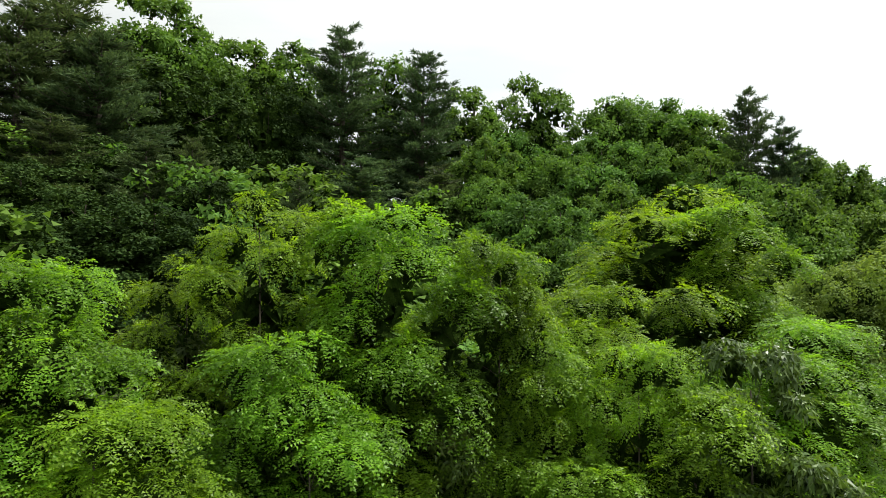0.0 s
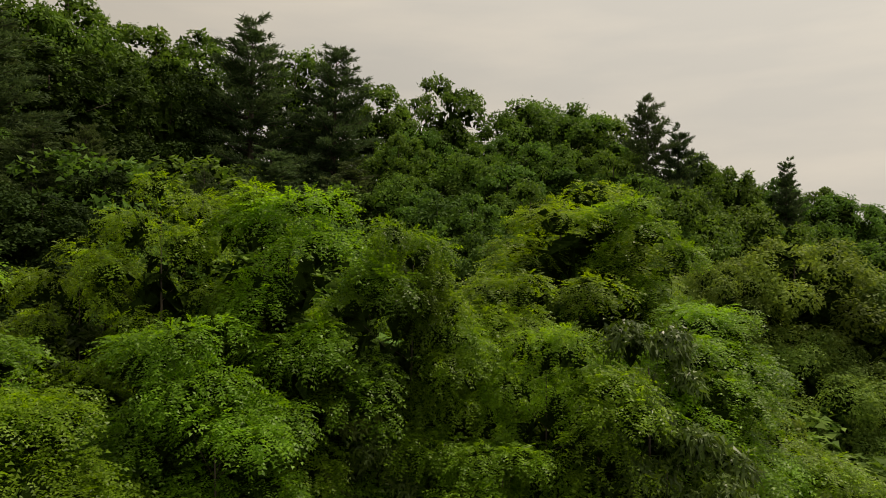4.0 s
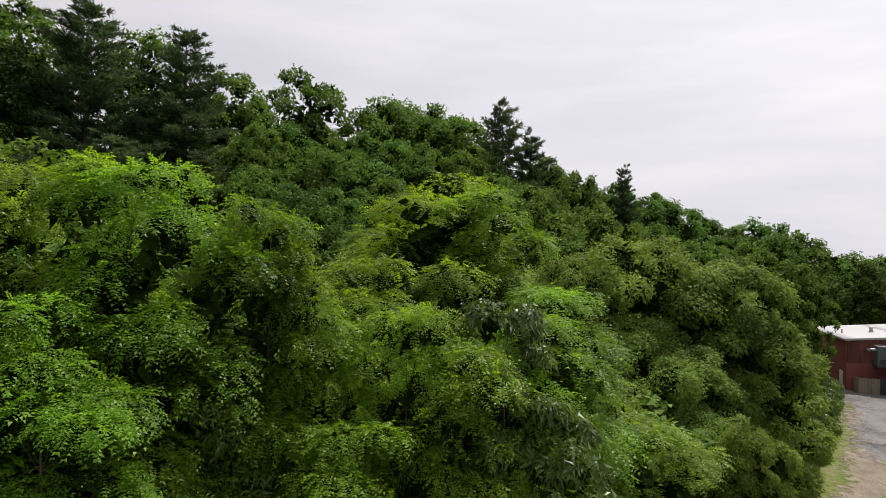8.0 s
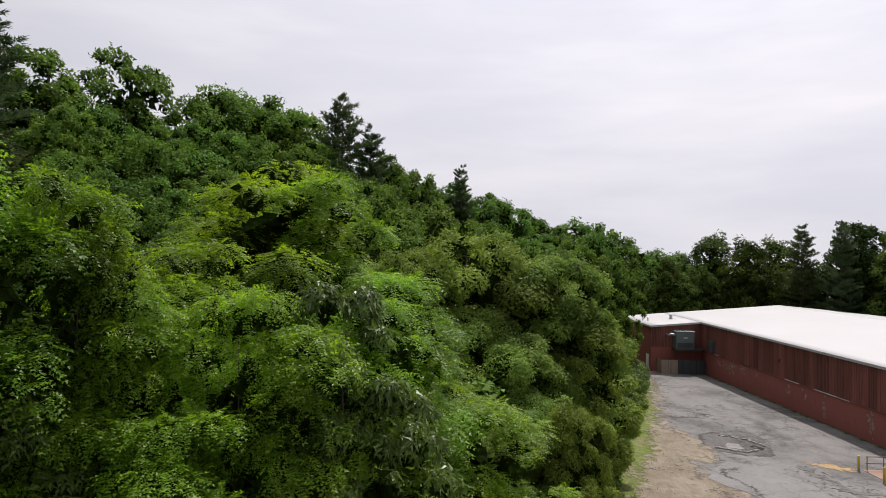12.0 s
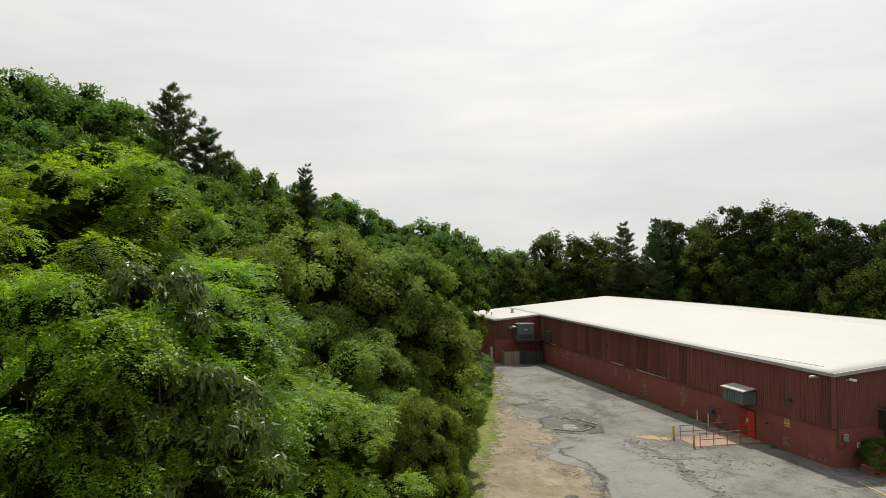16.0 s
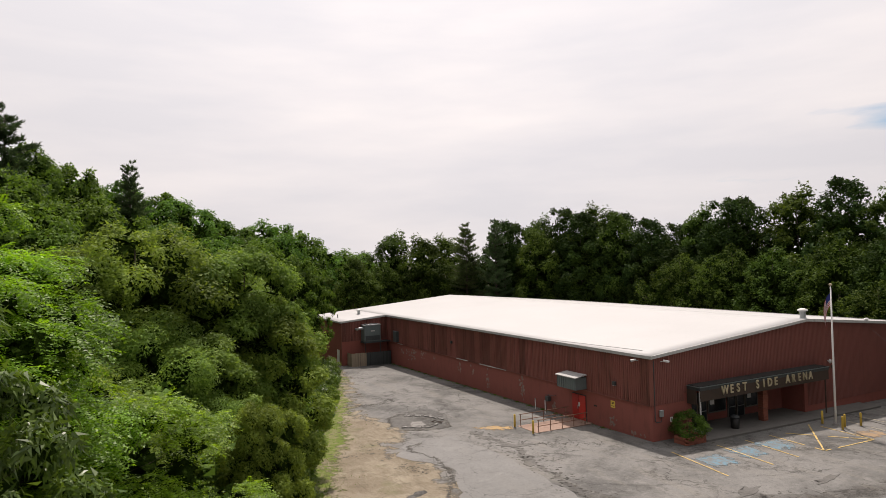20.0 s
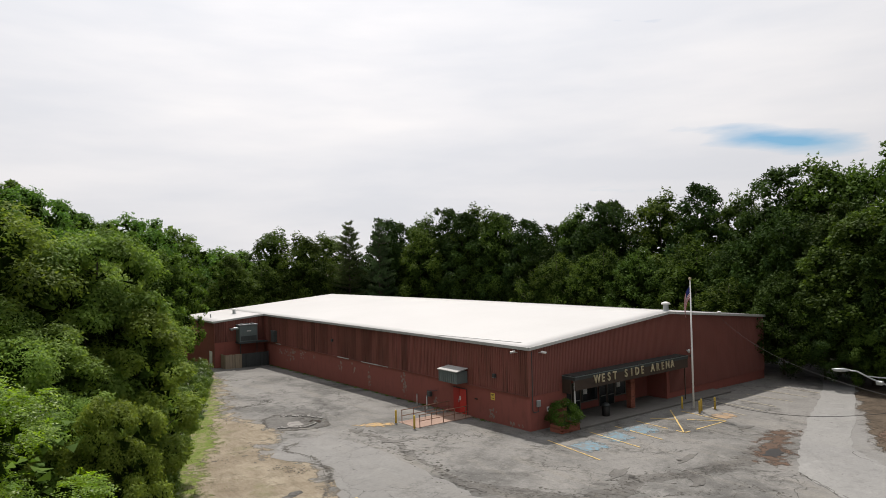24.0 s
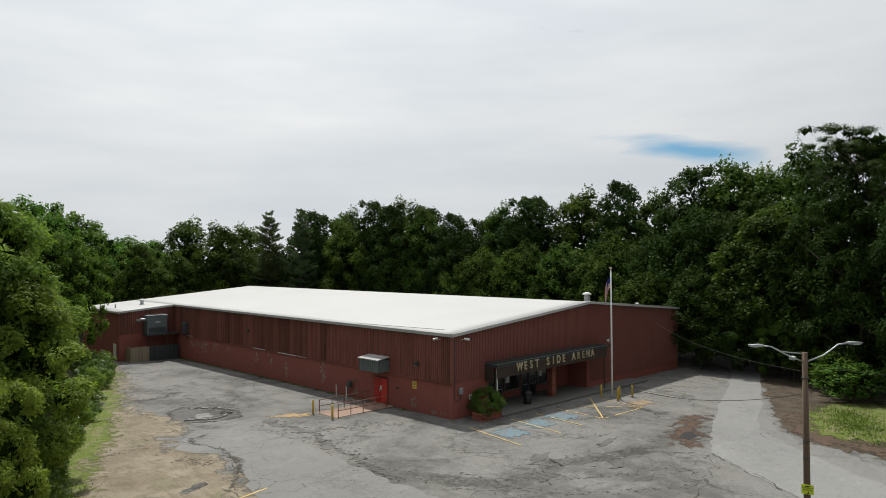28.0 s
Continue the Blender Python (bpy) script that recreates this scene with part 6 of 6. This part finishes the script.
def flakes(name, path, spread, count, size, seed, lift, label):
    """Loose crumbled pieces of dark asphalt strewn along a line."""
    q = random.Random(seed)
    bm = bmesh.new()
    for _ in range(count):
        u = q.uniform(0, len(path) - 1.001)
        (x0, y0), (x1, y1) = path[int(u)], path[int(u) + 1]
        t = u - int(u)
        w = q.gauss(0, spread)
        d = math.hypot(x1 - x0, y1 - y0)
        cx, cy = x0 + (x1 - x0) * t - (y1 - y0) / d * w, y0 + (y1 - y0) * t + (x1 - x0) / d * w
        a0, sx = q.uniform(0, 6.28), size * q.uniform(0.3, 1.0) ** 2 * 1.6
        sy = sx * q.uniform(0.25, 0.8)
        o = []
        for i in range(9):
            k, a = q.uniform(0.5, 1.15), 6.2832 * i / 9
            o.append((cx + k * (sx * math.cos(a) * math.cos(a0) - sy * math.sin(a) * math.sin(a0)), cy + k * (sx * math.cos(a) * math.sin(a0) + sy * math.sin(a) * math.cos(a0))))
        h = (0.0225 if cx < -11.7 and cy < 10 else lift) + q.uniform(0, 0.003)
        prism(o, lambda x, y: lz(x, y) + h - 0.012, lambda x, y: lz(x, y) + h, bm)
    return tagged(part(name, bm, CRUMB), label, "rubble", kind="stuff")


k = Mat("crumbled_asphalt_pieces", 0.95)
n = k.noise(k.pos, 6, 8, 0.75)
CRUMB = k.color(k.mix(1.0, k.ramp(n, (0.35, (0.036, 0.034, 0.030)), (0.62, (0.105, 0.101, 0.092))), k.mix(k.island, (0.7, 0.7, 0.7), (1.25, 1.22, 1.18)), "MULTIPLY")).bump(n, 0.8, 0.05).m
band = [(-10.4, 9.8), (-9.6, 5.2), (-10.6, 1.0), (-11.2, -3.0), (-12.0, -6.4), (-10.4, -9.2), (-8.8, -12.2), (-6.0, -12.8), (-3.4, -11.8), (-1.0, -13.2), (1.9, -13.8), (4.4, -14.4), (8.8, -13.3)]
for k0, wide, seed in ((0, 0.55, 61), (4, 0.75, 62), (8, 0.6, 63)):
    run = band[k0:k0 + 5]
    side = [(x - wide * 0.6, y - wide) for x, y in run] + [(x + wide * 0.6, y + wide) for x, y in run[::-1]]
    slab("broken_band", side, 0.0065, DARKASPH, "dark crumbling joint that runs across the lot", "pavement", 0.4, 0.33, seed, 0.02)
flakes("crumbled_asphalt", band, 0.6, 850, 0.12, 41, 0.0095, "dark crumbled asphalt strewn along a worn joint of the lot")
flakes("crumbled_asphalt", [(-9.2, 4.8), (-6.2, 3.4), (-3.6, 1.8)], 0.4, 160, 0.09, 42, 0.0095, "dark crumbled asphalt strewn along a crack")
flakes("crumbled_asphalt", [(-8.8, -12.4), (-7.4, -15.6), (-4.4, -17.6), (-1.6, -19.4), (0.6, -18.6), (0.2, -16.4), (-3.2, -15.8), (-6.0, -13.6)], 0.25, 260, 0.10, 43, 0.0095, "dark crumbled asphalt round a pale plate of the lot")
flakes("crumbled_asphalt", [(-15.0, 15.0), (-14.2, 17.8), (-12.7, 18.9), (-10.9, 17.4), (-10.0, 14.4), (-10.9, 12.4), (-12.9, 12.2), (-14.6, 13.2)], 0.09, 260, 0.16, 44, 0.020, "broken dark rim of the pothole")
flakes("crumbled_asphalt", [(-13.8, 13.2), (-12.0, 13.4), (-10.9, 14.8), (-11.6, 16.8)], 0.3, 200, 0.14, 45, 0.020, "dark broken pieces in the pothole")
flakes("crumbled_asphalt", [(-15.2, 8.8), (-16.5, 8.4), (-16.8, 7.1), (-16.0, 5.0), (-16.3, 3.0), (-16.6, 1.5), (-17.3, -0.2), (-19.3, -3.2)], 0.08, 260, 0.13, 46, 0.0225, "crumbling dark edge of the newer asphalt")
flakes("crumbled_asphalt", [(-19.0, 4.4), (-18.2, 3.2), (-17.8, 2.0)], 0.4, 160, 0.06, 47, 0.0225, "dark patch of gravel in the dirt")
flakes("crumbled_asphalt", [(-22.4, 8.6), (-20.0, 8.0), (-18.4, 11.0)], 0.6, 150, 0.06, 49, 0.022, "dark patch of gravel in the dirt")
flakes("crumbled_asphalt", [(-14.6, 24.0), (-12.0, 24.5), (-10.2, 26.2)], 0.35, 200, 0.09, 48, 0.018, "dark crumbled asphalt strewn along a crack")
flakes("crumbled_asphalt", [(-4.2, 22.0), (-3.0, 26.0), (-2.2, 30.0)], 0.3, 120, 0.08, 50, 0.0095, "dark crumbled asphalt near the wall")
r = random.Random(21)
for cx, cy, rx, ry, turn in ((-9.9, 9.1, 0.9, 0.3, 20), (-9.4, 4.6, 1.5, 0.5, -20), (-10.8, 0.8, 1.3, 0.5, 60), (-11.6, -6.9, 1.0, 0.4, 80), (-3.5, -10.6, 1.6, 0.45, 15), (2.6, -11.6, 1.5, 0.4, 8), (-1.0, -14.5, 1.5, 0.45, 25), (-17.5, 24.5, 1.4, 0.5, 50), (13.5, -10.0, 1.4, 0.4, 0), (-20.5, -1.5, 1.1, 0.4, 30)):
    n = 18
    ca, sa = math.cos(radians(turn)), math.sin(radians(turn))
    o = []
    for i in range(n):
        k = r.uniform(0.45, 1.1)
        u, v = rx * k * math.cos(6.283 * i / n), ry * k * math.sin(6.283 * i / n)
        o.append((cx + u * ca - v * sa, cy + u * sa + v * ca))
    slab("broken_patch", o, 0.024, DARKASPH, "patch of cracked and crumbling asphalt", "pavement", 0.35, 0.07, int(cx * 10) + 500, 0.02)
crack_bm = bmesh.new()


def crack(a, b, w, seed, wander=0.45):
    """A dark open crack that wanders from a to b."""
    q = random.Random(seed)
    n = max(4, int(math.hypot(b[0] - a[0], b[1] - a[1]) / 0.35))
    d = Vector((b[0] - a[0], b[1] - a[1])).normalized()
    s = Vector((-d.y, d.x))
    off, prev = 0.0, None
    for i in range(n + 1):
        off += q.uniform(-0.22, 0.22)
        off *= 0.9
        p = Vector(a).lerp(Vector(b), i / n) + s * off * wander / 0.3
        ww = w * q.uniform(0.08, 0.45)
        row = [crack_bm.verts.new((p.x + s.x * k * ww, p.y + s.y * k * ww, lz(p.x, p.y) + 0.0335)) for k in (-0.5, 0.5)]
        if prev:
            crack_bm.faces.new((prev[0], prev[1], row[1], row[0]))
        prev = row


edge_pts = [(-19.2, -6), (-19.0, -2.7), (-17.5, -0.2), (-16.5, 1.9), (-16.6, 4.0), (-16.3, 6.3), (-17.0, 7.4), (-15.2, 9.0), (-13.0, 10.3), (-10.7, 10.4)]
for i, (a, b) in enumerate(zip(edge_pts, edge_pts[1:])):
    crack(a, b, 0.16 if i < 8 else 0.07, i, 0.3)
CRACKS_FAR = (((-14.4, 14.6), (-9.4, 15.6), 0.2), ((-13.4, 19.8), (-9.2, 16.6), 0.16), ((-14.6, 13.4), (-10.0, 12.6), 0.1), ((-5.0, 1.0), (-3.2, -5.5), 0.06),
                               ((-12, 3), (-4, -3), 0.08), ((-11, -3), (-1, -13), 0.1), ((-13, -8), (2, -15), 0.1), ((-12, -13), (4, -20), 0.09), ((-8, -5), (6, -11.5), 0.08),
                               ((-4, -12), (0, -22), 0.08), ((4.5, -18.5), (-6, -20), 0.08), ((-2, 26), (-12, 30), 0.06), ((-8, 30), (-10, 44), 0.05), ((-17, 24), (-9, 25), 0.07), ((-5, 12), (-7, 24), 0.05))
CRACKS_NEAR = (((5.1, -17.8), (2.4, -20.6), 0.2), ((2.4, -20.6), (0.8, -22.9), 0.2), ((9.6, -21.1), (12.6, -18.2), 0.14), ((-3.5, -16.9), (0.9, -17.7), 0.12), ((0.9, -17.7), (-1.8, -19.6), 0.12), ((2.7, -16.2), (4.6, -17.9), 0.1))
for i, (a, b, w) in enumerate(CRACKS_FAR + CRACKS_NEAR):
    crack(a, b, w, 40 + i)
tagged(part("pavement_cracks", crack_bm, CRUMB), "dark open cracks in the asphalt", "crack", kind="stuff")

# ---- lamp pole and wires ----
LX, LY = -4.95, -25.6
lp = thing("street_lamp", (LX, LY, lz(LX, LY)), "weathered wooden utility pole with two street lamp arms", "street lamp")
top = 8.1 - lz(LX, LY)
part("pole", tube([(0, 0, -0.4), (0.02, 0, top * 0.5), (0, 0, top)], [0.145, 0.125, 0.11], 12), POLEWOOD, lp, "", True)
for sx, sy, dz, ln in ((-1.19, 1.7, 0.25, 1.0), (1.2, -1.7, 0.42, 1.0)):
    pts = [(0, 0, top - 0.42), (sx * 0.35, sy * 0.35, top - 0.1), (sx * 0.62, sy * 0.62, top + dz * 0.85), (sx * 0.8, sy * 0.8, top + dz)]
    part("arm", tube(pts, 0.03, 8), GALV, lp, "galvanised pipe arm", True)
    a, b = Vector((sx * 0.76, sy * 0.76, top + dz)), Vector((sx * 1.06, sy * 1.06, top + dz + 0.02))
    part("lamp_head", tube([a, a.lerp(b, 0.35), b], [0.045, 0.075, 0.03], 10), GALV, lp, "pale metal lamp head", True)
    part("lens", tube([a.lerp(b, 0.45) + Vector((0, 0, -0.055)), a.lerp(b, 0.9) + Vector((0, 0, -0.04))], [0.045, 0.03], 8), FASCIA, lp)
part("bracket", box(-0.40, -0.2, 0.25, 0.5, top - 0.32, top - 0.16, 0.03), GALV, lp, "grey metal box on the arm")
part("brace", tube([(0, 0.05, top - 0.05), (-0.3, 0.45, top - 0.02), (-0.5, 0.72, top + 0.02)], 0.025, 6), GALV, lp)
for z in (top - 1.1, top - 3.7, top - 4.4):
    part("band", cyl(0, 0, z, z + 0.06, 0.14, None, 12), DARKMETAL, lp)
plate = part("sign_plate", box(-0.02, 0.0, -0.3, 0.3, -0.27, 0.27, 0.004), SIGNGREEN, lp, "yellow-green sign with dark writing")
face = math.degrees(math.atan2(-34 - LY, -34.5 - LX))
plate.matrix_basis = pose(-0.14, -0.06, 2.12, 0, 0, face + 180) @ Matrix.Scale(0.74, 4)
part("text_bar", box(-0.026, -0.021, -0.12, 0.12, 0.15, 0.20), BLACK, plate)
for word, z, size in (("EMERGENCY", 0.045, 0.105), ("PARKING", -0.075, 0.115)):
    cu = bpy.data.curves.new("lettering", "FONT")
    cu.body, cu.size, cu.extrude, cu.align_x = word, size, 0.002, "CENTER"
    tmp = bpy.data.objects.new("lettering", cu)
    me = bpy.data.meshes.new_from_object(tmp)
    bpy.data.objects.remove(tmp)
    ob = link_mesh("lettering", me, BLACK, plate)
    ob.matrix_basis = pose(-0.024, 0, z, 90, 0, -90)
bm = bmesh.new()
bm.faces.new([bm.verts.new((-0.023, y, z)) for y, z in ((0.05, -0.22), (-0.06, -0.12), (-0.015, -0.12), (-0.07, -0.23))])
part("arrow", bm, BLACK, plate)


def wire(name, a, b, sag, r=0.010, label="thin black overhead wire"):
    a, b = Vector(a), Vector(b)
    pts = [a.lerp(b, i / 16) - Vector((0, 0, 4 * sag * (i / 16) * (1 - i / 16))) for i in range(17)]
    tagged(part(name, tube(pts, r, 5), BLACK), label, "cable", "overhead wires")


wire("overhead_wire", (28.8, -0.07, 6.6), (LX, LY, 7.3), 0.9)
wire("overhead_wire", (LX + 0.05, LY, 7.5), (22.0, -46.0, 5.2), 0.5)
wire("overhead_wire", (16.6, -4.6, 0.9), (12.0, -22.0, 3.6), 1.0, 0.02, "black cable slung from the post by the flagpole")
wire("overhead_wire", (10.6, -22.5, 4.4), (24.0, -44.0, 1.5), 0.4)
wire("overhead_wire", (4.4, -1.4, 3.7), (12.6, -1.2, 0.9), 0.1, 0.01, "thin cable under the canopy")

# dead snag and small far things
snag = thing("dead_tree", (91, 66, 0), "bare grey dead treetop above the wood", "tree")
top_s = 25.5
bm = tube([(0, 0, -0.5), (0.2, 0.1, 14), (0, 0, top_s)], [0.25, 0.16, 0.03], 6)
rr = random.Random(4)
for i in range(12):
    z = 18 + 0.6 * i
    a = rr.uniform(0, 6.28)
    tube([(0.05, 0, z), (1.2 * math.cos(a), 1.2 * math.sin(a), z + 0.8), (1.7 * math.cos(a), 1.7 * math.sin(a), z + 1.7)], [0.05, 0.03, 0.01], 4, bm)
part("trunk", bm, BARK, snag)

# ---- verges: grass and weeds ----
rs = np.random.RandomState(31)


def grass(name, n, place, height, label):
    xy = place(n)
    z = ground_z(xy[:, 0], xy[:, 1])
    b = np.stack([xy[:, 0], xy[:, 1], z], -1)
    way = unit(rs.normal(0, 0.5, (len(b), 3)) + np.array([0, 0, 1.0]))
    up = unit(rs.normal(0, 1, (len(b), 3)))
    ln = height * rs.uniform(0.4, 1.4, len(b))
    v, f = blades(b, way, up, ln, ln * 0.22, 0.1, True)
    ob = link_mesh(name, array_mesh(name, v, f), GRASS)
    return tagged(ob, label, "grass", kind="stuff")


def west(n):
    y = rs.uniform(-30, 52, n * 2)
    e = np.interp(y, EDGE_Y, EDGE_X)
    off = rs.gamma(1.3, 0.8, n * 2) - 2.4 + 1.4 * np.sin(y * 0.6) * np.sin(y * 0.23 + 1)
    return np.stack([e + off, y], -1)[:n]


def east(n):
    a = rs.uniform(0, 1, n)
    b = rs.normal(0, 1, n)
    return np.stack([20.5 + 3.2 * b, -21.6 + 0.35 * 3.2 * b + rs.normal(0, 1.3, n)], -1)


weed = thing("weed_clump", (0, 0, 0), "dense dark green weeds at the foot of the trees", "shrub")
c, sz, o = dome_crown(rs, 22, 1.2, -0.1, 1.5, 0.32, 0.8, 0.35)
v, f, *_ = leafy(rs, c, sz, o, 3600, 0.16, 0.06, 0.9, 0.4, core=0.5)
link_mesh("crown", array_mesh("crown", v, f), WILLOW, weed)
part("stem", tube([(0, 0, -0.2), (0.03, 0, 0.4), (0, 0.05, 0.9)], [0.04, 0.03, 0.01], 5), BARK, weed)
q = random.Random(90)
for i in range(46):
    y = -10 + 58 * i / 45 + q.uniform(-0.8, 0.8)
    x = float(np.interp(y, EDGE_Y, EDGE_X)) + q.uniform(-1.6, 0.5)
    k = q.uniform(0.6, 1.35)
    tagged(copy_thing(weed, pose(x, y, float(ground_z(x, y)), 0, 0, q.uniform(0, 360)) @ Matrix.Diagonal((k, k, k * q.uniform(0.7, 1.3), 1))), group="weeds under the trees")
for ob in (*weed.children_recursive, weed):
    bpy.data.objects.remove(ob)

verge = [(-10.5, 46), (-14.5, 36), (-19, 25), (-22, 16.5), (-25.8, 7), (-28, 0), (-31, -14), (-28.0, -14), (-25.0, 0.5), (-23.0, 6.4), (-20.6, 11.5), (-18.0, 18.5), (-15.6, 25), (-13.2, 34), (-10.2, 42)]
k = Mat("verge_turf", 0.95)
n = k.noise(k.pos, 1.3, 8, 0.72, 0.2)
f = k.noise(k.pos, 18, 4)
c = k.mix(f, (0.060, 0.095, 0.012), (0.150, 0.190, 0.030))
TURF = k.color(k.mix(k.ramp(n, (0.48, 0.0), (0.60, 0.8)), c, (0.215, 0.185, 0.110))).bump(f, 0.8, 0.06).frayed(1.2).m
strewn("grass_verge", verge, 0.020, TURF, "patchy yellow-green turf along the woods", "grass", 1.5, 0.5)
strewn("grass_bank", [(15.2, -20.4), (21.6, -18.2), (27, -18.6), (30, -21), (26, -26), (19, -27), (15.0, -24.2), (14.4, -22.4)], 0.031, TURF, "small patch of bright grass under the trees", "grass", 1.2, 0.5)
def wallfoot(n):
    y = 4 + 47 * rs.uniform(0, 1, n)
    return np.stack([-0.12 - rs.gamma(1.2, 0.14, n), y + 0.5 * np.sin(3 * y)], -1)


grass("grass", 5000, wallfoot, 0.13, "thin weeds along the foot of the wall")
grass("grass", 65000, west, 0.12, "rough grass and weeds along the dirt verge")
grass("grass", 11000, east, 0.13, "rough bright grass beside the driveway")
